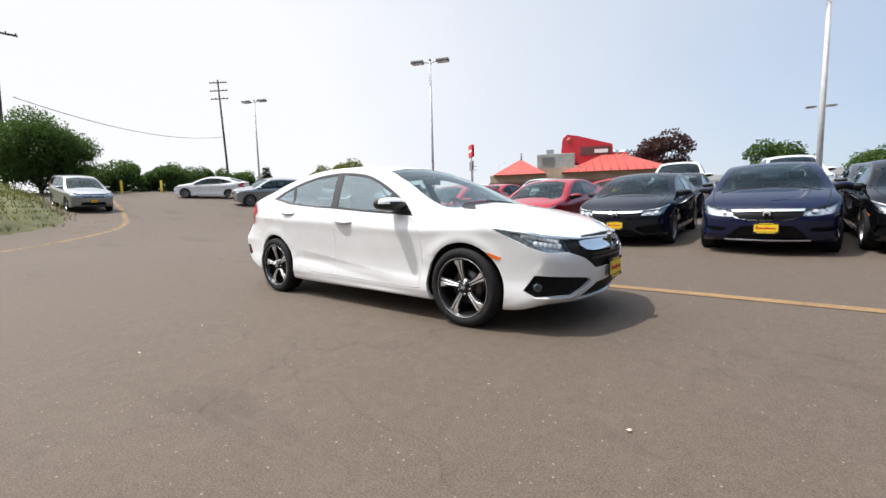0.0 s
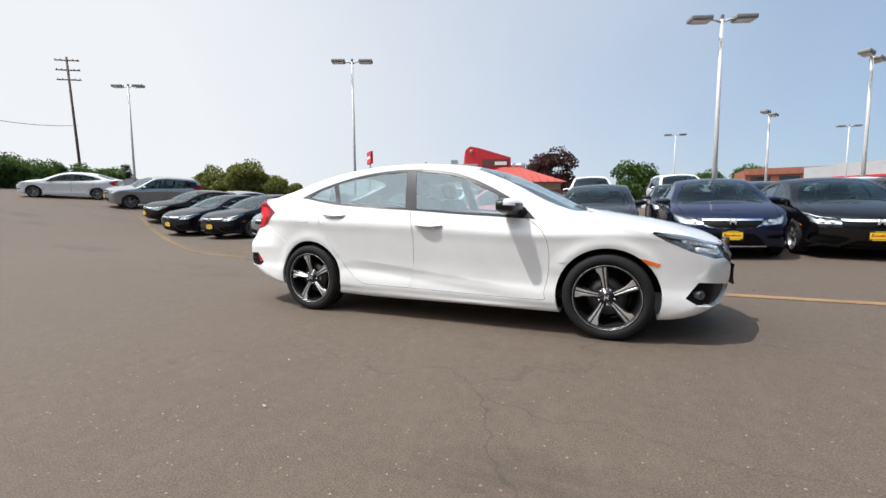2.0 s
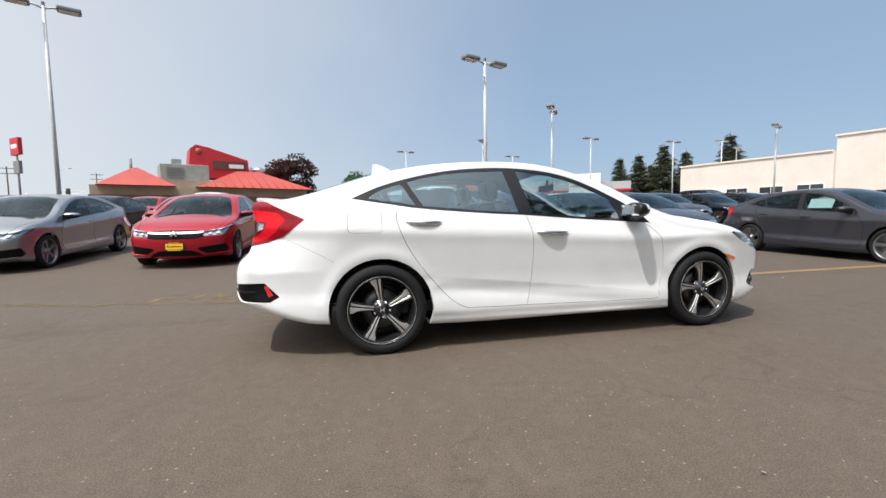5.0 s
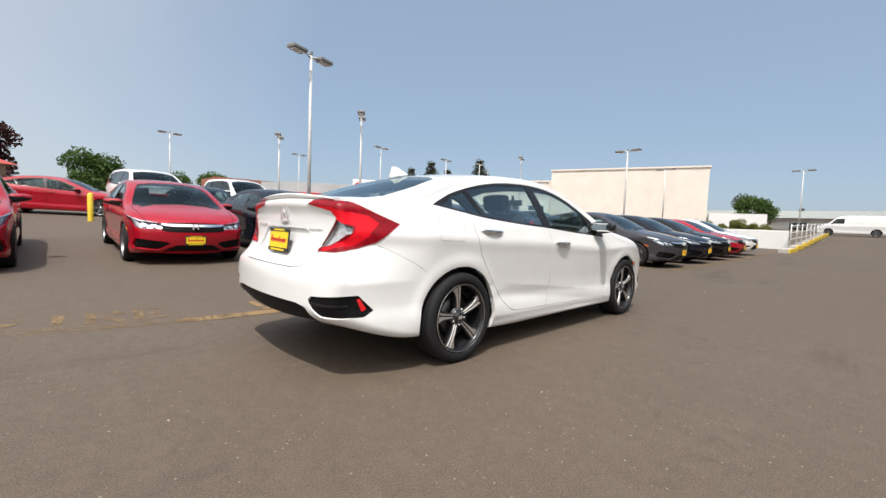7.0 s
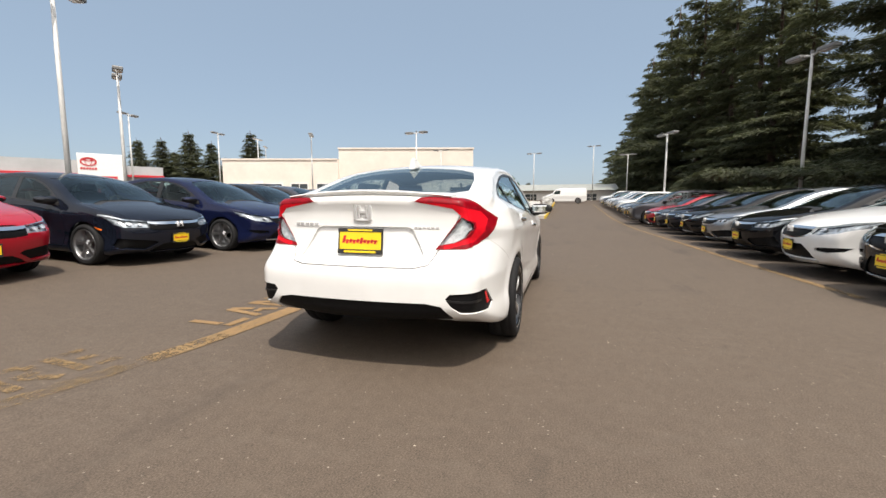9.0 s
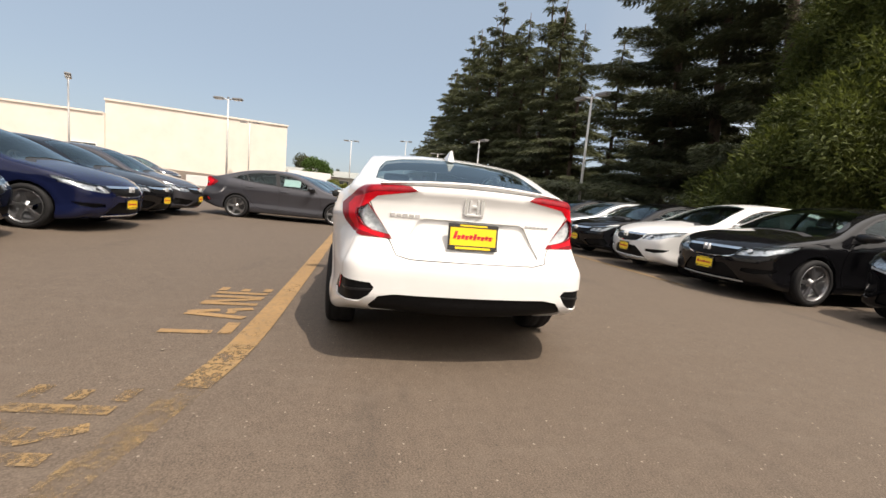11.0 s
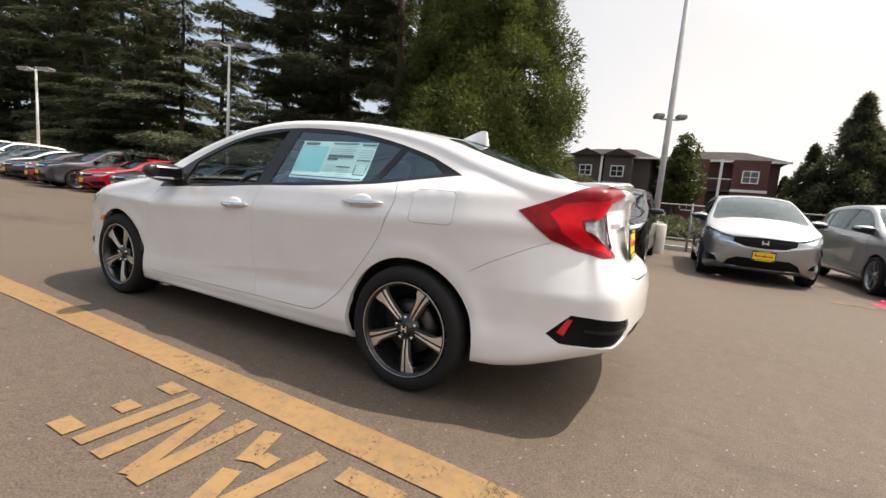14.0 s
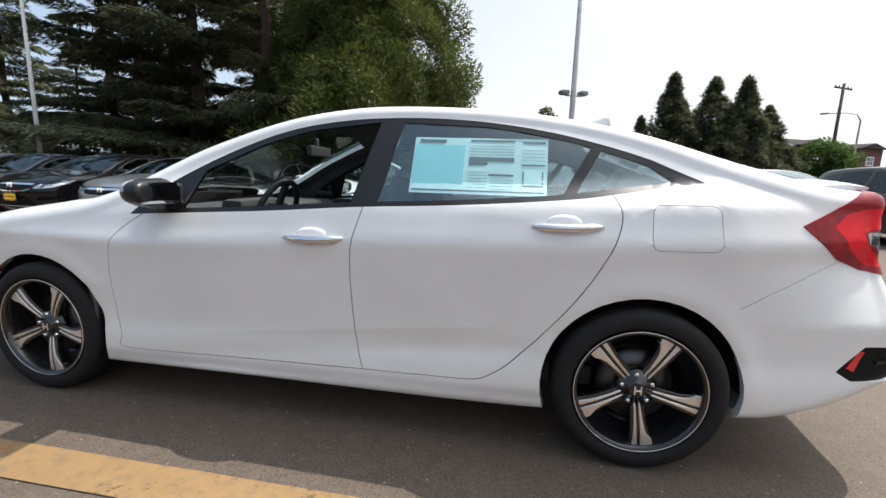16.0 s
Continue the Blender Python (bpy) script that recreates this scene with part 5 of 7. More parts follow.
def cut_rear(sh, spec, kind):
    bk = lambda c, n: c.x < -1.72 and c.y > 0.25 and c.z > 0.3
    if kind in ("hero", "civic", "accord"):
        sh.wedge("tail_light", [(-1.85, 0.956), (-1.98, 1.015), (-2.10, 1.075), (-2.18, 1.092), (-2.5, 1.092), (-2.5, 0.70), (-2.20, 0.782), (-2.10, 0.802), (-1.995, 0.84)],
                 [(0.35, 1.062), (0.39, 1.086), (0.62, 1.092), (0.96, 1.092), (0.96, 0.72), (0.47, 0.73), (0.472, 0.752), (0.535, 0.84), (0.635, 0.975), (0.585, 1.02), (0.45, 1.045)], bk)
        sh.cut("tail_clear", ENDS, [(0.50, 0.795), (0.60, 0.815), (0.66, 0.845), (0.705, 0.895), (0.70, 0.928), (0.640, 0.968), (0.52, 0.818)], bk, ("tail_light",))
        sh.cut("tail_guide", ENDS, [(0.38, 1.060), (0.60, 1.045), (0.72, 1.00), (0.755, 0.955), (0.75, 0.88), (0.70, 0.815), (0.54, 0.772), (0.53, 0.795), (0.63, 0.818), (0.685, 0.85), (0.71, 0.90), (0.705, 0.935), (0.62, 0.972), (0.60, 1.01), (0.45, 1.046)], bk, ("tail_light",))
        sh.cut("rear_lip", ENDS, [(-0.02, 0.462), (0.46, 0.462), (0.55, 0.445), (0.61, 0.375), (0.56, 0.25), (-0.02, 0.25)], lambda c, n: c.x < -1.95 and n.x < -0.05)
        sh.cut("boot_panel", ENDS, [(-0.02, 0.905), (0.30, 0.905), (0.335, 0.89), (0.385, 0.80), (0.43, 0.715), (0.41, 0.70), (-0.02, 0.70)], lambda c, n: c.x < -2.0 and n.x < -0.3)
        sh.wedge("rear_pocket", [(-2.03, 0.435), (-2.09, 0.40), (-2.5, 0.385), (-2.5, 0.56), (-2.13, 0.535)], [(0.575, 0.492), (0.60, 0.520), (0.96, 0.540), (0.96, 0.38), (0.66, 0.402), (0.61, 0.44)], bk)
        sh.cut("reflector", SIDE, [(-2.074, 0.446), (-2.115, 0.510), (-2.134, 0.508), (-2.104, 0.434)], bk, ("rear_pocket",))
        sh.cut("vent_blade", ENDS, [(0.52, 0.478), (0.765, 0.462), (0.765, 0.474), (0.52, 0.490)], bk, ("rear_pocket",))
    else:
        sh.cut("tail_light", ENDS, [(0.55, 0.95), (0.84, 0.92), (0.86, 1.1), (0.78, 1.3), (0.72, 1.3), (0.70, 1.08)], lambda c, n: c.x < -1.6)


def tyre_mesh(r, w, n=40):
    h = w / 2
    rr = r * 0.745
    rows = [(rr, -h * 0.72), (rr + 0.008, -h * 0.86), (r * 0.80, -h * 1.0), (r * 0.90, -h * 0.98), (r * 0.955, -h * 0.9), (r * 0.985, -h * 0.78), (r * 0.998, -h * 0.62),
            (r * 0.985, -h * 0.58), (r, -h * 0.52), (r, -h * 0.1), (r * 0.985, -h * 0.06), (r * 0.985, h * 0.06), (r, h * 0.1), (r, h * 0.52),
            (r * 0.985, h * 0.58), (r * 0.998, h * 0.62), (r * 0.985, h * 0.78), (r * 0.955, h * 0.9), (r * 0.90, h * 0.98), (r * 0.80, h), (rr + 0.008, h * 0.86), (rr, h * 0.72)]
    return lathe(rows, n)


def barrel_mesh(r, w, n=40):
    h, rr = w / 2, r * 0.745
    return lathe([(rr + 0.004, h * 0.86), (rr + 0.002, h * 0.93), (rr - 0.008, h * 0.94), (rr - 0.014, h * 0.8), (rr - 0.03, h * 0.35), (rr - 0.035, -h * 0.7), (0.06, -h * 0.72)], n)


def spoke_mesh(r, w, twist, lo, hi, k=1.0, root=0.0):
    """One blade of a wheel, from hub to rim, its face outwards (+y)."""
    h, rr = w / 2, r * 0.735
    bm = bmesh.new()
    rows = []
    for i in range(6):
        t = i / 5
        rad = 0.045 + (rr - 0.045) * t
        c = root + (twist - root) * t ** 1.4
        wd = (lo + (hi - lo) * t) / 2
        y = h * (0.62 + 0.10 * t + 0.05 * math.sin(t * math.pi)) * k
        rows.append([bm.verts.new((c + s * wd * q, y - dy, rad)) for s, q, dy in ((-1, 1.0, 0.03), (-1, 1.0, 0.0), (1, 1.0, 0.0), (1, 1.0, 0.03))])
    for a, b in zip(rows, rows[1:]):
        for j in range(3):
            bm.faces.new((a[j], b[j], b[j + 1], a[j + 1]))
    bmesh.ops.recalc_face_normals(bm, faces=bm.faces)
    bmesh.ops.bevel(bm, geom=[e for e in bm.edges if all(len(v.link_edges) >= 3 for v in e.verts) and abs(e.verts[0].co.z - e.verts[1].co.z) > 0.01], offset=0.003, segments=2, affect="EDGES")
    me = bpy.data.meshes.new("spoke")
    bm.to_mesh(me)
    bm.free()
    if sum(p.normal.y * p.area for p in me.polygons) < 0:
        me.flip_normals()
    return me


def arm_mesh(r, w, edges, k=1.0):
    """One curved strip of a wheel's arm: its two edges by share of the way out."""
    h, rr = w / 2, r * 0.735
    ts, lo, hi = ([e[i] for e in edges] for i in range(3))
    bm = bmesh.new()
    rows = []
    for i in range(11):
        t = i / 10
        rad = 0.052 + (rr - 0.052) * t
        a, b = float(np.interp(t, ts, lo)), float(np.interp(t, ts, hi))
        y = h * (0.60 + 0.16 * t + 0.07 * math.sin(t * math.pi)) * k
        rows.append([bm.verts.new(p) for p in ((a, y - 0.03, rad), (a, y - 0.002, rad), (a + 0.002, y, rad), (b - 0.002, y, rad), (b, y - 0.002, rad), (b, y - 0.03, rad))])
    for p, q in zip(rows, rows[1:]):
        for j in range(5):
            bm.faces.new((p[j], q[j], q[j + 1], p[j + 1]))
    bmesh.ops.recalc_face_normals(bm, faces=bm.faces)
    me = bpy.data.meshes.new("spoke")
    bm.to_mesh(me)
    bm.free()
    if sum(p.normal.y * p.area for p in me.polygons) < 0:
        me.flip_normals()
    return me


WHEELS = {}


def wheel_parts(style, r, w=0.215):
    if (style, r) not in WHEELS:
        n = 56 if style == "hero" else 28
        d = dict(tyre=tyre_mesh(r, w, n), barrel=barrel_mesh(r, w, n), disc=lathe([(0.07, 0.02), (0.14, 0.02), (0.14, 0.0)], n),
                 cap=lathe([(0.001, w * 0.375), (0.026, w * 0.372), (0.032, w * 0.36), (0.034, w * 0.32), (0.072, w * 0.29), (0.078, w * 0.2)], 24),
                 lip=lathe([(r * 0.748, w * 0.43), (r * 0.753, w * 0.47), (r * 0.743, w * 0.475), (r * 0.738, w * 0.44)], n))
        d["nut"] = lathe([(0.0005, w * 0.335), (0.008, w * 0.335), (0.009, w * 0.28)], 8)
        if style == "hero":
            d["blade"] = arm_mesh(r, w, [(0.0, 0.005, 0.010), (0.3, 0.0055, 0.016), (0.55, 0.006, 0.022), (0.68, 0.006, 0.030), (0.80, 0.006, 0.047), (1.0, 0.006, 0.052)])
            d["thin"] = arm_mesh(r, w, [(0.0, -0.013, -0.005), (0.3, -0.014, -0.005), (0.6, -0.017, -0.005), (0.8, -0.021, -0.0055), (1.0, -0.026, -0.006)], 0.99)
            d["back"] = arm_mesh(r, w, [(0.0, -0.024, 0.024), (0.5, -0.028, 0.031), (0.8, -0.033, 0.046), (1.0, -0.042, 0.068)], 0.93)
        else:
            d["blade"] = spoke_mesh(r, w, 0.0, 0.04, 0.05)
            d["thin"] = spoke_mesh(r, w, 0.045, 0.02, 0.024, 0.97)
            bm = bmesh.new()
            for i in range(5):
                for key in ("blade", "thin"):
                    one = d[key].copy()
                    one.transform(Matrix.Rotation(radians(72 * i + 10), 4, "Y"))
                    bm.from_mesh(one)
                    bpy.data.meshes.remove(one)
            bm.from_mesh(d["cap"])
            bm.from_mesh(d["lip"])
            rim = bpy.data.meshes.new("rim")
            bm.to_mesh(rim)
            bm.free()
            d["rim"] = rim
        WHEELS[(style, r)] = d
    return WHEELS[(style, r)]


def add_wheel(car, style, r, x, y, side, face="alloy", detail=True, steer=0.0):
    d = wheel_parts(style, r)
    turn = 0 if side > 0 else 180
    w = part("wheel", d["barrel"], "alloy_black" if style == "hero" else "alloy_gray", car, "alloy wheel with a black rubber tyre")
    w.matrix_basis = pose(x, y * side, r, 0, 0, turn + steer)
    part("tyre", d["tyre"], "rubber", w)
    if "rim" in d:
        part("rim", d["rim"], "alloy_gray" if face == "alloy" else face, w)
        return w
    for i in range(5):
        a = 72 * i + (186 if side > 0 else 8)
        for key, m in (("blade", face), ("thin", face), ("back", "alloy_black")):
            if key in d:
                s = part("spoke", d[key], m, w)
                s.matrix_basis = pose(0, 0, 0, 0, a, 0)
        if detail:
            s = part("wheel_nut", d["nut"], "chrome", w)
            q = radians(a + 36)
            s.matrix_basis = pose(0.057 * math.sin(q), 0, 0.057 * math.cos(q))
    part("centre_cap", d["cap"], "alloy_black" if style == "hero" else "alloy_gray", w)
    if detail:
        part("rim_lip", d["lip"], face, w)
        part("brake_disc", d["disc"], "steel_disc", w)
        bm = bmesh.new()
        for a in ((-0.014, -0.009, -0.016, 0.016), (0.009, 0.014, -0.016, 0.016), (-0.01, 0.01, -0.004, 0.003)):
            box(bm, a[0], a[1], 0.079, 0.083, a[2], a[3])
        part("badge", bm, "badge_silver", w)
    return w


def liner(car, x, r, side):
    """The dark well behind a wheel."""
    n, v, f = 18, [], []
    for y in (0.42, 0.825):
        for i in range(n + 1):
            t = math.pi * (0.0 + 1.0 * i / n)
            v.append((x + (r + 0.075) * math.cos(t), y * side, r - 0.02 + (r + 0.075) * math.sin(t)))
    for i in range(n):
        f.append((i, i + 1, n + 2 + i, n + 1 + i))
    f.append(tuple(range(n + 1)))
    part("wheel_well", mesh_of("wheel_well", v, f, False), "gap", car)


def mirror_meshes(x, z):
    """A door mirror's housing (with arm) and its glass, left side."""
    bm = bmesh.new()
    bmesh.ops.create_uvsphere(bm, u_segments=20, v_segments=12, radius=1)
    for v in bm.verts:
        p = v.co
        q = Vector((abs(p.x) ** 0.75 * (1 if p.x > 0 else -1), abs(p.y) ** 0.7 * (1 if p.y > 0 else -1), abs(p.z) ** 0.7 * (1 if p.z > 0 else -1)))
        px = q.x * (0.105 if q.x > 0 else 0.035)
        v.co = (x + px - 0.035 * q.y, 0.940 + q.y * 0.136, z + q.z * (0.062 - 0.012 * q.y) + 0.008 * q.y)
    cover = bm
    rest = bmesh.new()
    keep = {}
    gone = [f for f in bm.faces if f.calc_center_median().x < x + 0.012 or f.calc_center_median().z < z + 0.012 + 0.10 * (f.calc_center_median().x - x - 0.05)]
    for f in gone:
        rest.faces.new([keep.setdefault(v, rest.verts.new(v.co)) if v not in keep else keep[v] for v in f.verts])
    bmesh.ops.delete(bm, geom=gone, context="FACES")
    bmesh.ops.remove_doubles(rest, verts=rest.verts, dist=1e-5)
    arm = bmesh.new()
    box(arm, x + 0.0, x + 0.15, 0.78, 0.92, z - 0.078, z - 0.030, bev=0.016)
    for v in arm.verts:
        k = min(1.0, max(0.0, (v.co.x - x - 0.05) / 0.10))
        v.co.y -= k * max(0.0, v.co.y - 0.80) * 0.75
    gl = bmesh.new()
    box(gl, x - 0.048, x - 0.030, 0.835, 1.045, z - 0.042, z + 0.046, bev=0.014)
    return cover, arm, gl, rest


def plate_thing(car, x, z, facing, rear=False):
    p = part("dealer_plate", boxes((-0.004, 0.004, -0.155, 0.155, -0.08, 0.08), bev=0.003), "black_plastic", car, "yellow dealer plate with red script in a black frame")
    p.matrix_basis = pose(x, 0, z, 0, 0 if not rear else 6 * facing, 0 if facing > 0 else 180)
    part("plate_face", boxes((0.004, 0.0065, -0.143, 0.143, -0.068, 0.062)), "plate_yellow", p)
    bars = boxes(*[(0.0065, 0.008, -0.122 + 0.0245 * i, -0.104 + 0.0245 * i, -0.012 - 0.004 * (i % 2), (0.034, 0.010, 0.014, 0.009, 0.013, 0.022, 0.010, 0.008, 0.012, 0.009)[i]) for i in range(10)],
                 *[(0.0065, 0.008, -0.122 + 0.0245 * i, -0.098 + 0.0245 * i, -0.001, 0.005) for i in range(10)])
    for v in bars.verts:
        v.co.y += 0.25 * v.co.z
    tagged(part("script_bar", bars, "plate_red", p), kind="stuff")
    fr = boxes((0.004, 0.0085, -0.155, 0.155, 0.058, 0.08), (0.004, 0.0085, -0.155, 0.155, -0.08, -0.052))
    part("plate_frame", fr, "ink", p)
    part("frame_text_bar", boxes((0.0085, 0.0095, -0.11, 0.11, -0.073, -0.06)), "plate_yellow", p)
    part("frame_text_bar", boxes((0.0085, 0.0095, -0.085, 0.085, 0.064, 0.074)), "plate_yellow", p)


def seat(bm, x, y, w=0.25):
    box(bm, x - 0.25, x + 0.25, y - w, y + w, 0.42, 0.56, bev=0.05)
    m = Matrix.Translation((x - 0.22, y, 0.52)) @ Matrix.Rotation(radians(-16), 4, "Y")
    box(bm, -0.07, 0.07, -w, w, 0.0, 0.58, m=m, bev=0.05)
    box(bm, -0.05, 0.05, -0.13, 0.13, 0.60, 0.755, m=m, bev=0.04)
    box(bm, -0.012, 0.012, -0.06, -0.045, 0.55, 0.65, m=m)
    box(bm, -0.012, 0.012, 0.045, 0.06, 0.55, 0.65, m=m)


INSIDE = {}


def cabin(car, key, dx=0.0, dz=0.0):
    """Seats, dashboard, steering wheel and floor, seen through the glass."""
    if key not in INSIDE:
        d = {}
        for k, y in (("a", 0.37), ("b", -0.37)):
            bm = bmesh.new()
            seat(bm, 0.02, y)
            d["seat_" + k] = bm
        bm = bmesh.new()
        box(bm, -1.15, -0.62, -0.66, 0.66, 0.40, 0.56, bev=0.05)
        m = Matrix.Translation((-1.08, 0, 0.52)) @ Matrix.Rotation(radians(-24), 4, "Y")
        box(bm, -0.08, 0.08, -0.64, 0.64, 0.0, 0.56, m=m, bev=0.05)
        for y in (-0.4, 0.4):
            box(bm, -0.05, 0.05, y - 0.12, y + 0.12, 0.56, 0.68, m=m, bev=0.03)
        d["rear_bench"] = bm
        bm = bmesh.new()
        box(bm, 0.56, 1.02, -0.72, 0.72, 0.62, 0.90, bev=0.06)
        box(bm, 0.50, 0.62, 0.2, 0.55, 0.80, 0.945, bev=0.03)
        box(bm, 0.40, 0.62, -0.12, 0.12, 0.45, 0.86, bev=0.03)
        d["dashboard"] = bm
        d["cabin_floor"] = boxes((-1.2, 1.0, -0.75, 0.75, 0.26, 0.34), (-0.9, 0.45, -0.09, 0.09, 0.34, 0.55), (-1.95, -1.2, -0.62, 0.62, 0.9, 0.96))
        bm = bmesh.new()
        R, rr, n, k = 0.185, 0.016, 28, 8
        m = Matrix.Translation((0.42, 0.37, 0.87)) @ Matrix.Rotation(radians(68), 4, "Y")
        vs = []
        for i in range(n):
            a = 2 * math.pi * i / n
            vs.append([bm.verts.new(m @ Vector(((R + rr * math.cos(b)) * math.cos(a), (R + rr * math.cos(b)) * math.sin(a), rr * math.sin(b)))) for b in (2 * math.pi * j / k for j in range(k))])
        for i in range(n):
            for j in range(k):
                bm.faces.new((vs[i][j], vs[(i + 1) % n][j], vs[(i + 1) % n][(j + 1) % k], vs[i][(j + 1) % k]))
        box(bm, -0.06, 0.06, -0.07, 0.07, -0.02, 0.03, m=m, bev=0.02)
        box(bm, -0.02, 0.02, -0.18, 0.18, -0.01, 0.012, m=m)
        box(bm, -0.18, 0.0, -0.02, 0.02, -0.01, 0.012, m=m)
        d["steering_wheel"] = bm
        out = {}
        for k, bm in d.items():
            me = bpy.data.meshes.new(k)
            bm.to_mesh(me)
            bm.free()
            out[k] = me
        INSIDE[key] = out
    for k, me in INSIDE[key].items():
        ob = part("front_seat" if k.startswith("seat") else k, me, "leather" if "seat" in k or "bench" in k else "interior_dark", car)
        ob.location = (dx, 0, dz)


def handle_bm(x, z, y):
    """A rounded door pull, bowed outwards and tapering to both ends."""
    bm = bmesh.new()
    n, k, rings = 14, 12, []
    for i in range(n + 1):
        t = 2 * i / n - 1
        fat = max(0.42, 1 - abs(t) ** 6)
        row = []
        for j in range(k):
            a = 2 * math.pi * j / k
            row.append(bm.verts.new((x + 0.128 * t, y + 0.014 - 0.020 * t * t + 0.013 * fat * math.cos(a), z + 0.006 * t * t - 0.004 * t + 0.0165 * fat * math.sin(a))))
        rings.append(row)
    for a, b in zip(rings, rings[1:]):
        for j in range(k):
            bm.faces.new((a[j], a[(j + 1) % k], b[(j + 1) % k], b[j]))
    bm.faces.new(rings[0][::-1])
    bm.faces.new(rings[-1])
    bmesh.ops.recalc_face_normals(bm, faces=bm.faces)
    return bm


def mirrored(bm):
    for v in bm.verts:
        v.co.y = -v.co.y
    bmesh.ops.reverse_faces(bm, faces=bm.faces)
    return bm


MODELS = {}
MATERIAL_OF = dict(window_trim="black_trim", window_front="glass_clear", window_rear="glass_clear", window_quarter="glass_clear", windshield="glass_clear", rear_window="glass_rear",
                   panel_gap="gap", headlight="lens_clear", hood_slot="gap", cowl="black_plastic", lamp_strip="lamp_bowl", lamp_eye="lamp_grey", tail_guide="red_bright", chrome_bar="chrome", chrome_wing="chrome", chrome_lip="chrome", chrome_strip="badge_silver", grille="grille_black", fog_pocket="grille_black", lower_intake="grille_black",
                   side_marker="orange_lens", tail_light="red_lens", tail_clear="lens_clear", rear_lip="grille_black", rear_pocket="grille_black", reflector="red_reflector", vent_blade="black_trim")
OFFSET = dict(cowl=-0.012, lamp_strip=-0.004, lamp_eye=-0.004, hood_slot=-0.01, tail_guide=0.0035, window_front=-0.006, window_rear=-0.006, window_quarter=-0.005, windshield=-0.003, rear_window=-0.003, panel_gap=-0.005, headlight=0.0, grille=-0.012, fog_pocket=-0.03,
              lower_intake=-0.02, chrome_bar=0.006, chrome_strip=0.006, chrome_wing=0.003, rear_lip=-0.012, rear_pocket=-0.010, reflector=-0.006, vent_blade=-0.003, tail_light=0.004, tail_clear=0.001, boot_panel=-0.016, side_marker=0.003, window_trim=-0.002)
PAIRED = ("window_trim", "lamp_strip", "lamp_eye", "tail_guide", "window_front", "window_rear", "window_quarter", "headlight", "fog_pocket", "side_marker", "tail_light", "tail_clear", "rear_pocket", "chrome_wing", "reflector", "vent_blade", "hood_gap", "door_gap", "sill_gap", "rear_door_gap", "bumper_gap")


def car_model(kind):
    """Cuts the skin of one kind of car into meshes, once."""
    if kind in MODELS:
        return MODELS[kind]
    spec = {"hero": SEDAN, "civic": SEDAN, "accord": SEDAN, "fit": FITCAR, "suv": SUVCAR, "van": VANCAR}[kind]
    hero = kind == "hero"
    sh = Shell(spec, *((240, 12, 6, 22) if hero else (110, 6, 3, 10)))
    cut_common(sh, spec, hero)
    cut_front(sh, spec, kind)
    cut_rear(sh, spec, kind)
    if hero:
        hood = lambda c, n: c.x > 0.9 and n.z > 0.3
        sh.seam(ENDS, [(0.63, 0.985), (0.565, 0.85), (0.50, 0.76), (0.46, 0.685), (0.38, 0.668), (-0.02, 0.668)], lambda c, n: c.x < -2.0 and n.x < -0.3, 0.003, "boot_gap")
        lid = [(cx + 0.03 * math.cos(radians(k)), cz + 0.03 * math.sin(radians(k))) for cx, cz, k0 in ((-1.37, 0.983, 0), (-1.535, 0.985, 90), (-1.54, 0.888, 180), (-1.368, 0.884, 270)) for k in range(k0, k0 + 91, 18)]
        sh.seam(SIDE, lid + lid[:1], lambda c, n: c.y > 0.6, 0.0011, "fuel_gap")
        sh.seam(SIDE, [(-1.66, 0.655), (-1.76, 0.715), (-1.93, 0.80), (-2.02, 0.835)], lambda c, n: c.y > 0.6, 0.0010, "bumper_gap")
    if hero:
        sh.crease((0.88, 0.325), (-1.02, 0.545), 0.017)
    sh.finish()
    out = []
    out.append(("body", sh.take("body", "LR", 0.0, 0.03), None))
    xr = (-1.95, 1.15) if spec is SEDAN else (-1.9, 1.1)
    out.append(("interior_lining", sh.take("body", "LR", -0.028, 0, keep=lambda c: xr[0] < c.x < xr[1] and c.z > 0.3), "interior_grey"))
    for n in sh.names[1:]:
        if n == "hole" or not sh.has(n):
            continue
        m = None if n == "boot_panel" else MATERIAL_OF.get(n, "gap")
        off = OFFSET.get(n, -0.005 if n.endswith("_gap") else -0.004)
        sk = 0.0 if n.endswith("_gap") else 0.012
        if n in PAIRED:
            out.append((n, sh.take(n, "L", off, sk), m))
            out.append((n, sh.take(n, "R", off, sk), m))
            if n == "headlight":
                for s in "LR":
                    out.append(("lamp_bowl", sh.take(n, s, -0.045, 0.02), "lamp_dark" if hero else "lamp_grey"))
            if n == "tail_clear":
                for s in "LR":
                    out.append(("lamp_bowl", sh.take(n, s, -0.022, 0.02), "lamp_bowl"))
        else:
            out.append((n, sh.take(n, "LR", off, sk), m))
    sh.bm.free()
    MODELS[kind] = (spec, out)
    return MODELS[kind]


def add_skin(car, kind, colour, skip=()):
    spec, meshes = car_model(kind)
    count = {}
    for n, me, m in meshes:
        count[n] = count.get(n, 0) + 1
        if (n, count[n]) in skip or not len(me.polygons):
            continue
        if m == "glass_clear":
            m = "glass_lot" if kind != "hero" else "glass_side" if n.startswith("window") else m
        ob = part(n, me, colour if m is None else m, car)
        if n.startswith("window_") and n != "window_trim" or n in ("windshield", "rear_window", "headlight", "tail_clear"):
            ob.visible_shadow = False
    return spec


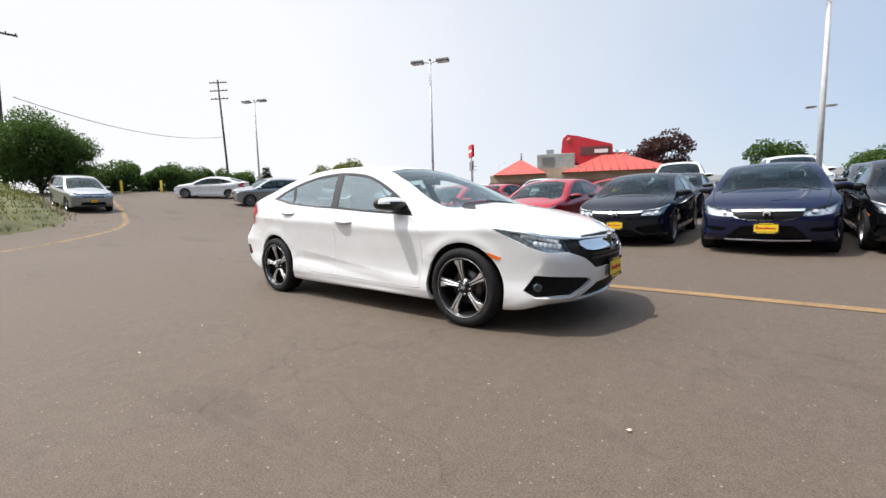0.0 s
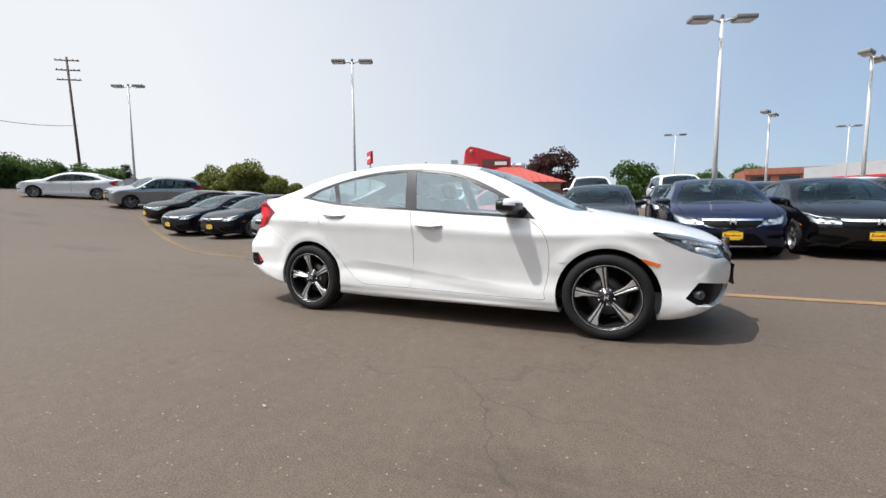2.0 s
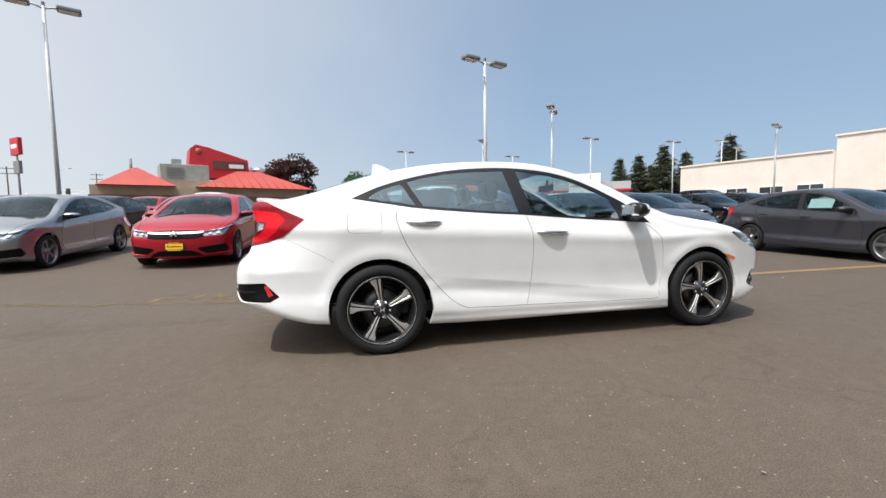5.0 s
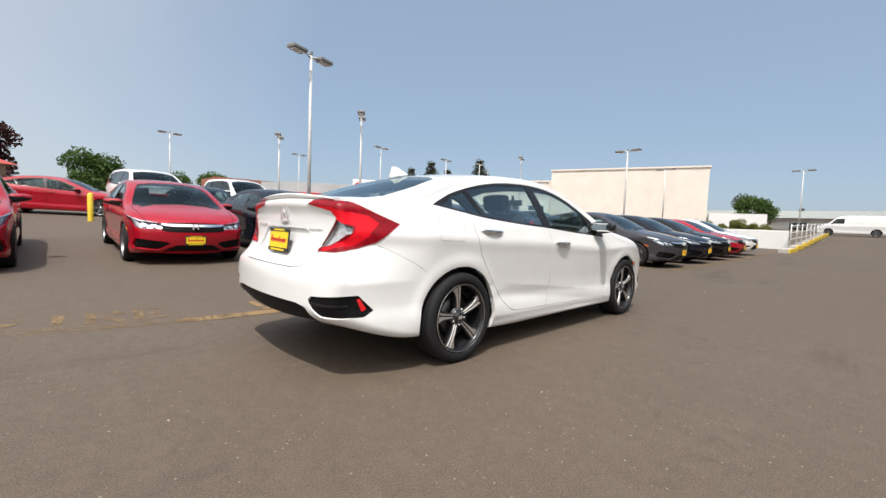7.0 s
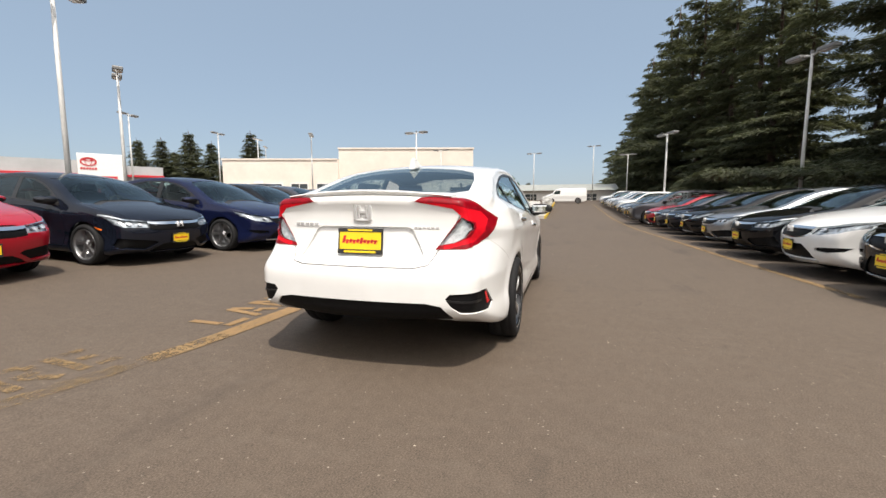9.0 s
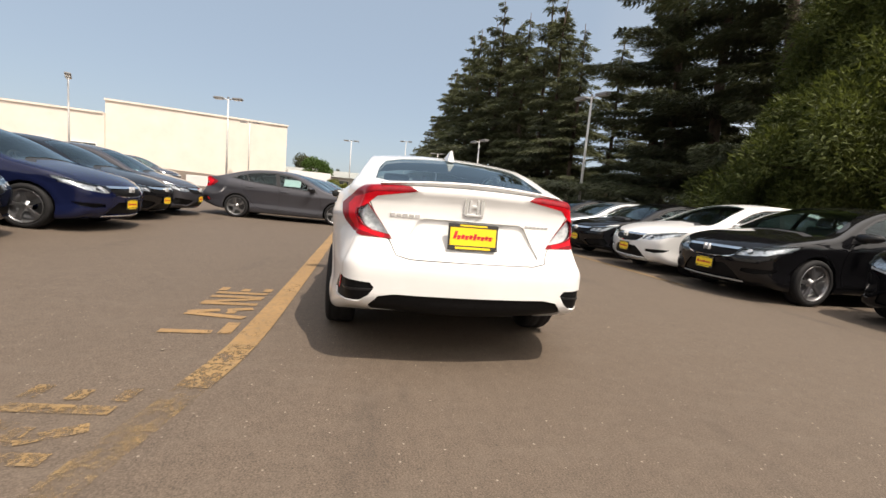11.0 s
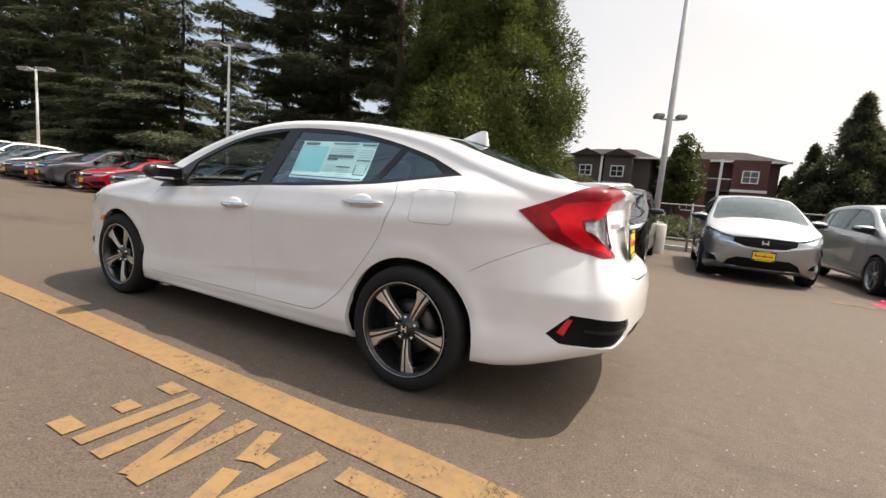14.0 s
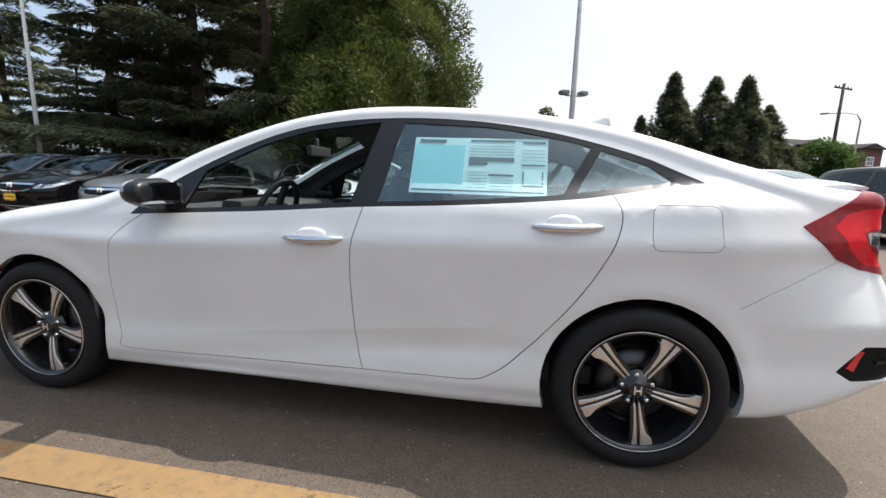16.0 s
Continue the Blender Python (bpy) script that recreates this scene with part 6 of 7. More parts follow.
def lot_car(kind, colour, label, words="parked car"):
    """A parked car with its skin, wheels, mirrors, lamps, plate and cabin."""
    car = tagged(empty("parked_car"), label, "car", "cars parked on the lot")
    spec = add_skin(car, kind, colour)
    for (wx, wy) in spec["wheels"]:
        for s in (1, -1):
            add_wheel(car, "lot", spec["rw"], wx, wy, s, detail=False)
            liner(car, wx, spec["rw"], s)
    mz = spec["dlo"][0][1] + 0.085
    mx = spec["dlo"][0][0] - 0.20
    hw = 0.0 if kind != "fit" else -0.05
    for s in (1, -1):
        cover, arm, gl, rest = mirror_meshes(mx, mz)
        for nm, bm, m in (("mirror_cover", cover, colour), ("mirror_housing", rest, "black_trim"), ("mirror_arm", arm, "black_plastic"), ("mirror_glass", gl, "chrome")):
            for v in bm.verts:
                v.co.y += hw
            part(nm, bm if s > 0 else mirrored(bm), m, car, smooth=nm in ("mirror_cover", "mirror_housing"))
    if kind != "van":
        for i, hx in enumerate((-0.10, -1.0)):
            for s in (1, -1):
                z = mz - 0.14 + 0.05 * i
                bm = handle_bm(hx, z, float(spec["width"](hx, z)) - 0.004)
                part("door_handle", bm if s > 0 else mirrored(bm), colour, car, smooth=True)
        cabin(car, kind, 0.0, {"fit": 0.08, "suv": 0.15}.get(kind, 0.0))
    xf = max(p[0] for p in spec["profile"])
    fz = spec.get("fz", 1.0)
    plate_thing(car, xf + 0.005, 0.43 * fz, 1)
    zb = {"civic": 0.655, "accord": 0.662, "fit": 0.665, "suv": 0.61 * 1.32}.get(kind)
    if zb:
        sunk = 0.035 if kind == "fit" else 0.0
        bm = bmesh.new()
        for a in ((-0.045, -0.028, -0.045, 0.045), (0.028, 0.045, -0.045, 0.045), (-0.03, 0.03, -0.012, 0.01)):
            box(bm, xf - 0.03 - sunk, xf + 0.012 - sunk, a[0], a[1], zb + a[2], zb + a[3], bev=0.003)
        part("badge", bm, "badge_silver", car)
    return car


# ---- the white sedan ----
def hero_car():
    car = tagged(empty("white_sedan"), "glossy pearl-white sedan with machined black alloy wheels, front window down", "car")
    spec = add_skin(car, "hero", "paint_white", skip=(("window_front", 1),))
    for (wx, wy) in spec["wheels"]:
        for s in (1, -1):
            add_wheel(car, "hero", spec["rw"], wx, wy, s)
            liner(car, wx, spec["rw"], s)
    for s in (1, -1):
        cover, arm, gl, rest = mirror_meshes(0.62, 0.985)
        low = bmesh.new()
        box(low, 0.63, 0.70, 0.80, 0.865, 0.900, 0.935, bev=0.014)
        for nm, bm, m in (("mirror_cover", cover, "paint_white"), ("mirror_housing", rest, "black_trim"), ("mirror_arm", arm, "black_trim"), ("mirror_glass", gl, "chrome"), ("mirror_base", low, "black_trim")):
            part(nm, bm if s > 0 else mirrored(bm), m, car, smooth=nm in ("mirror_cover", "mirror_housing"))
        for hx, z in ((-0.06, 0.825), (-1.045, 0.918)):
            yy = float(spec["width"](hx, z))
            bm = handle_bm(hx, z, yy + 0.006)
            part("door_handle", bm if s > 0 else mirrored(bm), "handle_chrome", car, "chrome door handle", smooth=True)
            bm = bmesh.new()
            bmesh.ops.create_uvsphere(bm, u_segments=16, v_segments=8, radius=1, matrix=pose(hx + 0.01, yy - 0.012, z + 0.012) @ Matrix.Diagonal((0.072, 0.014, 0.036, 1)))
            part("handle_cup", bm if s > 0 else mirrored(bm), "paint_white", car, smooth=True)
        # fog lamp in the front pocket
        part("fog_lamp", lathe([(0.001, 0.0), (0.026, 0.003), (0.032, -0.008), (0.034, -0.05)], 20), "window_dark", car).matrix_basis = pose(1.958, 0.79 * s, 0.36, 0, 0, -49 if s > 0 else -131)
    # shark fin, spoiler, badges, plates
    bm = bmesh.new()
    box(bm, -1.34, -1.16, -0.03, 0.03, 1.342, 1.43)
    for v in bm.verts:
        if v.co.z > 1.4:
            v.co.x = -1.325 + (v.co.x + 1.34) * 0.25
            v.co.y *= 0.25
        else:
            v.co.z += (v.co.x + 1.34) * 0.22 - 0.01
    bmesh.ops.bevel(bm, geom=bm.edges[:], offset=0.006, segments=2, affect="EDGES")
    part("antenna_fin", bm, "paint_white", car, smooth=False)
    rows = []
    for i in range(15):
        y = -0.57 + 1.14 * i / 14
        k = (y / 0.57) ** 2
        x0, z0 = -2.03 + 0.05 * k, 1.118 - 0.022 * k
        rows.append([(x0, y, z0), (x0 - 0.12, y, z0 + 0.012), (x0 - 0.205, y, z0 + 0.020 - 0.016 * k), (x0 - 0.210, y, z0 + 0.011 - 0.012 * k), (x0 - 0.190, y, z0 - 0.012), (x0 - 0.02, y, z0 - 0.03)])
    v = [p for r in rows for p in r]
    f = [(i * 6 + j, i * 6 + (j + 1) % 6, (i + 1) * 6 + (j + 1) % 6, (i + 1) * 6 + j) for i in range(14) for j in range(6)]
    f += [tuple(range(6))[::-1], tuple(range(84, 90))]
    bm = bmesh.new()
    bm.from_mesh(mesh_of("spoiler", v, f))
    bmesh.ops.recalc_face_normals(bm, faces=bm.faces)
    part("spoiler", bm, "paint_white", car)
    bm = bmesh.new()
    for a in ((-0.062, -0.04, -0.055, 0.055), (0.04, 0.062, -0.055, 0.055), (-0.05, 0.05, -0.062, -0.047), (-0.045, 0.045, 0.047, 0.06), (-0.032, -0.016, -0.04, 0.042), (0.016, 0.032, -0.04, 0.042), (-0.02, 0.02, -0.012, 0.008)):
        box(bm, -2.240, -2.222, a[0], a[1], 1.0 + a[2], 1.0 + a[3], bev=0.004)
    part("badge", bm, "badge_silver", car, "silver emblem on the boot lid")
    deck = lambda y: -2.233 + 0.045 * (y / 0.69) ** 2
    for i in range(5):
        y = 0.475 - i * 0.037
        part("model_badge", boxes((deck(y) - 0.004, deck(y) + 0.012, y, y + 0.029, 0.905, 0.926), bev=0.002), "badge_silver", car, "small silver lettering bar")
    for i in range(6):
        y = -0.50 + i * 0.027
        part("trim_badge", boxes((deck(y) - 0.004, deck(y) + 0.012, y, y + 0.022, 0.895, 0.909), bev=0.002), "badge_silver", car, "small silver lettering bar")
    plate_thing(car, -2.272, 0.815, -1, True)
    plate_thing(car, 2.258, 0.435, 1)
    # grille emblem and slats
    bm = bmesh.new()
    for a in ((-0.06, -0.038, -0.055, 0.055), (0.038, 0.06, -0.055, 0.055), (-0.05, 0.05, -0.012, 0.012), (-0.055, 0.055, -0.068, -0.052), (-0.05, 0.05, 0.052, 0.066)):
        box(bm, 2.205, 2.243, a[0], a[1], 0.650 + a[2], 0.655 + a[3], bev=0.004)
    part("badge", bm, "chrome", car, "chrome emblem on the grille")
    for z in (0.535, 0.565):
        v, f = [], []
        for i in range(13):
            y = -0.36 + 0.72 * i / 12
            xx = 2.238 - 0.22 * (y / 0.85) ** 2
            v += [(xx, y, z), (xx, y, z + 0.014), (xx - 0.03, y, z + 0.014), (xx - 0.03, y, z)]
        f = [(i * 4 + j, i * 4 + (j + 1) % 4, (i + 1) * 4 + (j + 1) % 4, (i + 1) * 4 + j) for i in range(12) for j in range(4)]
        part("grille_slat", mesh_of("grille_slat", v, f), "black_trim", car)
    # row of bright elements inside each headlight
    for s in (1, -1):
        for i in range(9):
            t = i / 8
            p = part("lamp_element", boxes((-0.016, 0.016, -0.013, 0.013, -0.009, 0.009), bev=0.005), "lamp_bowl", car)
            p.matrix_basis = pose(1.84 + 0.20 * t, (0.80 - 0.13 * t) * s, 0.728 - 0.043 * t, 0, 0, 40 * s)
        for i in range(6):
            t = i / 5
            p = part("lamp_projector", lathe([(0.001, 0.016), (0.012, 0.013), (0.019, 0.0), (0.022, -0.03)], 12), "lamp_bowl", car)
            p.matrix_basis = pose(1.93 + 0.125 * t, (0.765 - 0.115 * t) * s, 0.672 - 0.022 * t, 0, 0, (-50 if s > 0 else -130))
    cabin(car, "hero")
    # interior mirror on the windscreen, sun visor edge
    part("rear_view_mirror", boxes((0.33, 0.36, -0.13, 0.13, 1.19, 1.25), (0.35, 0.37, -0.015, 0.015, 1.24, 1.30), bev=0.008), "interior_dark", car)
    # stickers behind the left rear pane
    yw = lambda x, z: float(spec["width"](x, z)) - 0.012

    def sheet(name, rects, material, parent, off):
        bm = bmesh.new()
        for x0, x1, z0, z1 in rects:
            n = 5
            g = [[bm.verts.new((x0 + (x1 - x0) * i / n, yw(x0 + (x1 - x0) * i / n, z0 + (z1 - z0) * j / n) + off, z0 + (z1 - z0) * j / n)) for j in range(n + 1)] for i in range(n + 1)]
            for i in range(n):
                for j in range(n):
                    bm.faces.new((g[i][j], g[i + 1][j], g[i + 1][j + 1], g[i][j + 1]))
        return part(name, bm, material, parent)
    st = sheet("window_sticker", [(-0.97, -0.43, 1.025, 1.25)], "paper", car, 0.0)
    st["label"] = "white and cyan price sheet taped inside the pane"
    sheet("cyan_panel", [(-0.64, -0.435, 1.06, 1.22)], "paper_cyan", st, 0.0015)
    sheet("text_bar", [(-0.56, -0.45, 1.228, 1.242), (-0.84, -0.66, 1.235, 1.243), (-0.84, -0.66, 1.155, 1.172), (-0.735, -0.66, 1.140, 1.153), (-0.84, -0.74, 1.098, 1.106), (-0.96, -0.87, 1.23, 1.238),
                       (-0.96, -0.87, 1.14, 1.147), (-0.955, -0.875, 1.06, 1.066), (-0.955, -0.95, 1.07, 1.12), (-0.88, -0.875, 1.07, 1.12), (-0.96, -0.44, 1.035, 1.041)], "print_dark", st, 0.002)
    sheet("fine_print_bar", [(-0.84, -0.66, 1.18 + 0.012 * i, 1.183 + 0.012 * i) for i in range(4)] + [(-0.84, -0.75, 1.045 + 0.012 * i, 1.048 + 0.012 * i) for i in range(4)]
          + [(-0.735, -0.66, 1.05 + 0.012 * i, 1.053 + 0.012 * i) for i in range(6)] + [(-0.96, -0.87, 1.16 + 0.014 * i, 1.163 + 0.014 * i) for i in range(4)], "print_grey", st, 0.0018)
    return car


hero_car()


# ---- the parked cars ----
STOCK = {}
WORDS = dict(paint_red="bright red", paint_black="glossy black", paint_navy="dark navy-blue", paint_silver="silver", paint_gray="dark grey", paint_steel="near-black blue-grey",
             paint_white="white")
KINDS = dict(civic="compact sedan", accord="mid-size sedan", fit="small hatchback", suv="sport utility car", van="cargo van")


def park(kind, colour, x, y, yaw, note="parked on asphalt"):
    """Parks a car with its front at (x, y), heading yaw."""
    nose = {"civic": 2.245, "accord": 2.36, "fit": 2.1, "suv": 2.2, "van": 2.74}[kind]
    d = Vector((math.cos(radians(yaw)), math.sin(radians(yaw)), 0))
    m = on(x - d.x * nose, y - d.y * nose, yaw)
    key = (kind, colour)
    if key not in STOCK:
        car = lot_car(kind, "paint_" + colour, f"{WORDS['paint_' + colour]} {KINDS[kind]} with yellow plate, {note}")
        if kind == "accord":
            car.scale = (1.05, 1.03, 1.035)
        STOCK[key] = car
        car.matrix_basis = m @ Matrix.Diagonal((*car.scale, 1))
        return car
    return copy_thing(STOCK[key], m)


# north row, fronts towards the aisle
for kind, colour, x, y, yaw in [("civic", "silver", -7.95, 4.9, -90), ("civic", "steel", -10.8, 5.35, -92), ("civic", "steel", -13.2, 5.6, -95), ("civic", "silver", -16.6, 8.8, -98),
                                ("civic", "red", -4.6, 4.85, -90), ("civic", "red", -1.55, 5.15, -90), ("civic", "steel", 0.83, 4.95, -90), ("accord", "navy", 3.17, 4.55, -90),
                                ("civic", "black", 5.25, 4.9, -90), ("civic", "gray", 7.1, 4.9, -86)]:
    park(kind, colour, x, y, yaw)
# the next group, further out into the aisle
for i, (kind, colour) in enumerate([("civic", "gray"), ("civic", "steel"), ("civic", "black"), ("civic", "red"), ("accord", "white")]):
    got = park(kind, colour, 8.6 + 2.45 * i, 0.62 + 0.02 * i, -92)
    if i == 0:
        first_out = got
# a price sheet behind the side glass of the grey car nearest the line
SHEET = bmesh.new()
for i in range(6):
    for k in range(2):
        xx, zz = -0.12 + 0.09 * i, 1.0 + 0.19 * k
        SHEET.verts.new((xx, -float(SEDAN["width"](xx, zz)) + 0.014, zz))
SHEET.verts.ensure_lookup_table()
for i in range(5):
    SHEET.faces.new([SHEET.verts[j] for j in (2 * i, 2 * i + 1, 2 * i + 3, 2 * i + 2)])
part("price_sheet", SHEET, "paper", first_out, "pale price sheet behind the side glass")
# second and third rows to the north
for kind, colour, x, y in [("civic", "gray", -12.5, 11.3), ("civic", "steel", -9.9, 11.2), ("civic", "red", -6.9, 11.0), ("civic", "black", 0.6, 11.0),
                           ("civic", "steel", 3.1, 11.0), ("civic", "gray", 5.6, 11.0), ("accord", "white", 8.2, 11.0), ("civic", "black", 10.6, 11.0), ("accord", "gray", 13.2, 11.0), ("civic", "steel", 15.8, 11.0),
                           ("civic", "black", 18.4, 11.0), ("civic", "gray", 21, 11.0),
                           ("suv", "white", -8.5, 19), ("civic", "red", -11.2, 18.6), 
                           ("accord", "gray", 9.5, 19), ("civic", "black", 12.3, 19), ("suv", "white", 15.2, 19), ("accord", "steel", 18, 19),
                           ("civic", "gray", 21, 19), ("suv", "steel", 24, 19), ("civic", "black", 27, 19)]:
    park(kind, colour, x, y, -90)
# two tall white cars and a red one parked across, further back
for x, y, k in ((0.1, 15.6, 1.18), (3.9, 16.4, 1.16)):
    tall = park("suv", "white", x, y, -84)
    tall.matrix_basis = tall.matrix_basis @ Matrix.Scale(k, 4)
park("civic", "red", -0.6, 18.6, -18)
# west end of the lot
park("accord", "white", -29.7, 8.3, 226)
park("suv", "silver", -22.7, 2.15, 1)
park("suv", "silver", -23.0, 8.9, -106)
park("civic", "black", -17.4, 7.4, -104)
# south row, backs to the trees
south = [("suv", "gray", -9.1), ("fit", "silver", -6.28), ("fit", "silver", -3.85), ("fit", "black", -1.3), ("accord", "black", 0.82), ("accord", "white", 2.9), ("civic", "black", 5), ("civic", "silver", 7.15), ("accord", "black", 9.35),
         ("civic", "steel", 11.55), ("civic", "gray", 13.75), ("civic", "red", 15.95), ("suv", "gray", 18.15), ("civic", "red", 20.45), ("civic", "gray", 22.75), ("accord", "silver", 24.95), ("civic", "gray", 27.15),
         ("suv", "white", 29.45), ("accord", "gray", 31.75), ("suv", "silver", 34.05), ("suv", "white", 36.25), ("suv", "white", 38.55), ("civic", "silver", 40.85), ("suv", "gray", 43.25), ("accord", "white", 45.65),
         ("civic", "black", 48.05), ("suv", "white", 50.45), ("accord", "silver", -11.4), ("civic", "gray", -13.9)]
for k, c, x in south:
    park(k, c, x, (-4.5 if x > 0 else -5.3 if x > -2 else -5.68) + (0.45 if x == 18.15 else 0.0) + 0.06 * math.sin(x * 3.1) - (0.012 * max(0, x - 10)), 90 + 2 * math.sin(x * 1.7))
park("van", "white", 56.0, 1.85, 90, "parked across the aisle")


# ---- trees and planting ----
def quads_mesh(name, C, U, W):
    """Many small leaf blades: centre, half-length and half-width vectors."""
    n = len(C)
    V = np.empty((n, 4, 3))
    V[:, 0], V[:, 1], V[:, 2], V[:, 3] = C - U, C + W * 0.9 - U * 0.1, C + U, C - W * 0.9 - U * 0.1
    me = bpy.data.meshes.new(name)
    me.vertices.add(n * 4)
    me.vertices.foreach_set("co", V.ravel())
    me.loops.add(n * 4)
    me.loops.foreach_set("vertex_index", np.arange(n * 4, dtype=np.int32))
    me.polygons.add(n)
    me.polygons.foreach_set("loop_start", np.arange(0, n * 4, 4, dtype=np.int32))
    me.polygons.foreach_set("loop_total", np.full(n, 4, np.int32))
    me.update(calc_edges=True)
    return me


def tris_mesh(name, C, U, W):
    """Many small needle sprays, one slim triangle each: base, length and half-width vectors."""
    n = len(C)
    V = np.empty((n, 3, 3))
    V[:, 0], V[:, 1], V[:, 2] = C - W, C + W, C + U
    me = bpy.data.meshes.new(name)
    me.vertices.add(n * 3)
    me.vertices.foreach_set("co", V.ravel())
    me.loops.add(n * 3)
    me.loops.foreach_set("vertex_index", np.arange(n * 3, dtype=np.int32))
    me.polygons.add(n)
    me.polygons.foreach_set("loop_start", np.arange(0, n * 3, 3, dtype=np.int32))
    me.polygons.foreach_set("loop_total", np.full(n, 3, np.int32))
    me.update(calc_edges=True)
    return me


def unit(v):
    return v / np.linalg.norm(v, axis=1)[:, None]


def conifer_meshes(h, r, seed, n=90000, tier=0.6, per=7, spray=0.22, bare=0.06, droop=0.25, wide=0.30, power=0.8, rough=0.3, hang=0.35):
    """Trunk, limbs and a crown of flat drooping boughs set in loose tiers."""
    g = np.random.default_rng(seed)
    A, Z, L = [], [], []
    z = h * bare
    while z < h * 0.975:
        f = (z - h * bare) / (h * (1 - bare))
        for a in g.random(per) * 2 * np.pi:
            lump = 1 + rough * math.sin(a * 2 + z * 0.9 + seed) * math.sin(z * 1.7 + a)
            A.append(a)
            Z.append(z + g.normal(0, tier * 0.25))
            L.append(max(0.35, r * (1 - f) ** power * (0.45 + 0.65 * g.random()) * lump))
        z += tier * (0.7 + 0.6 * g.random())
    A, Z, L = map(np.array, (A, Z, L))
    w = (L + 0.25) ** 1.6
    k = g.choice(len(A), n, p=w / w.sum())
    a, z0, ln = A[k], Z[k], L[k]
    t = 1 - 0.93 * g.random(n) ** 1.35
    half = wide * ln * np.sin(np.clip(t * 1.05, 0, 1) * 2.6) ** 0.8 + 0.04
    # side twigs at set steps along each bough
    steps = np.maximum(4, np.round(ln / 0.28))
    t = np.clip((np.round(t * steps) + g.normal(0, 0.16, n)) / steps, 0.03, 1.03)
    u = (2 * g.random(n) - 1)
    off = u * half
    x = t * ln - np.abs(off) * -0.35
    z = z0 + ln * (0.20 * t - droop * 1.9 * t * t) - np.abs(off) * 0.22 + g.normal(0, 0.045, n) - hang * g.random(n) ** 3 * 0.7
    ca, sa = np.cos(a), np.sin(a)
    C = np.stack([ca * x - sa * off, sa * x + ca * off, z], 1)
    turn = a + np.sign(u) * (0.35 + 0.5 * g.random(n)) + g.normal(0, 0.3, n)
    d = unit(np.stack([np.cos(turn), np.sin(turn), -0.15 - hang * g.random(n) + g.normal(0, 0.22, n)], 1))
    up = np.stack([g.normal(0, 0.45, n), g.normal(0, 0.45, n), np.ones(n)], 1)
    s = unit(np.cross(d, up))
    size = spray * (0.55 + 0.8 * g.random(n))[:, None]
    crown = tris_mesh("crown", C, d * size, s * size * 0.15)
    pts = [(0.12 * math.sin(q * 1.7 + seed), 0.12 * math.cos(q * 2.3 + seed), h * q / 6) for q in range(7)]
    trunk = tube(pts, [0.028 * h * (1 - q / 6.2) * 0.5 + 0.02 for q in range(7)], 9)
    bm = bmesh.new()
    for i in range(0, len(A), 2):
        q = L[i]
        at_ = lambda f: (math.cos(A[i]) * q * f, math.sin(A[i]) * q * f, Z[i] + q * (0.20 * f - droop * 1.9 * f * f))
        me = tube([(0, 0, Z[i]), at_(0.45), at_(0.92)], [0.05, 0.03, 0.01], 4)
        bm.from_mesh(me)
        bpy.data.meshes.remove(me)
    lm = bpy.data.meshes.new("limb")
    bm.to_mesh(lm)
    bm.free()
    return trunk, lm, crown


def cedar_meshes(h, r, seed, n=150000, clumps=420, spray=0.15, power=0.6, lump=0.16, droop=0.35, rag=0.62):
    """A dense lumpy conifer: clumps of hanging sprays set on a cone."""
    g = np.random.default_rng(seed)
    f = g.random(clumps) ** 1.25
    a = g.random(clumps) * 2 * np.pi
    prof = r * (1 - f * 0.97) ** power * np.clip(0.75 + 2.5 * f, 0.75, 1)
    rad = prof * (1.04 - rag * (1 - g.random(clumps) ** 0.7)) * (1 + 0.16 * np.sin(a * 3 + f * 9) * np.sin(f * 23 + a))
    Q = np.stack([np.cos(a) * rad, np.sin(a) * rad, 0.15 + f * h * 0.97], 1)
    size = (lump * r * (0.65 + 0.7 * g.random(clumps)) * (1 - 0.55 * f))
    w = size ** 2
    k = g.choice(clumps, n, p=w / w.sum())
    v = unit(g.normal(0, 1, (n, 3))) * (g.random((n, 1)) ** 0.45)
    out = np.stack([np.cos(a[k]), np.sin(a[k]), np.zeros(n)], 1)
    P = Q[k] + v * size[k][:, None] * np.array([0.9, 0.9, 1.25]) + out * (v[:, 2:3] * -0.45 * size[k][:, None])
    P[:, 2] = np.maximum(P[:, 2], 0.05)
    d = unit(out * 0.5 + v * 0.8 + g.normal(0, 0.5, (n, 3)) - np.array([0, 0, droop]))
    s = unit(np.cross(d, unit(v + np.array([0, 0, 0.6]) + g.normal(0, 0.3, (n, 3)))))
    ln = spray * (0.5 + 0.9 * g.random((n, 1)))
    crown = tris_mesh("crown", P, d * ln, s * ln * 0.16)
    trunk = tube([(0, 0, -0.1), (0.05, 0.03, h * 0.3), (0, 0, h * 0.6), (0, 0.02, h * 0.95)], [0.018 * h, 0.014 * h, 0.009 * h, 0.02], 9)
    bm = bmesh.new()
    for i in range(0, clumps, 6):
        me = tube([(0, 0, Q[i, 2] - 0.25), tuple(Q[i] * np.array([0.5, 0.5, 1]) - np.array([0, 0, 0.05])), tuple(Q[i])], [0.045, 0.03, 0.01], 4)
        bm.from_mesh(me)
        bpy.data.meshes.remove(me)
    lm = bpy.data.meshes.new("limb")
    bm.to_mesh(lm)
    bm.free()
    return trunk, lm, crown


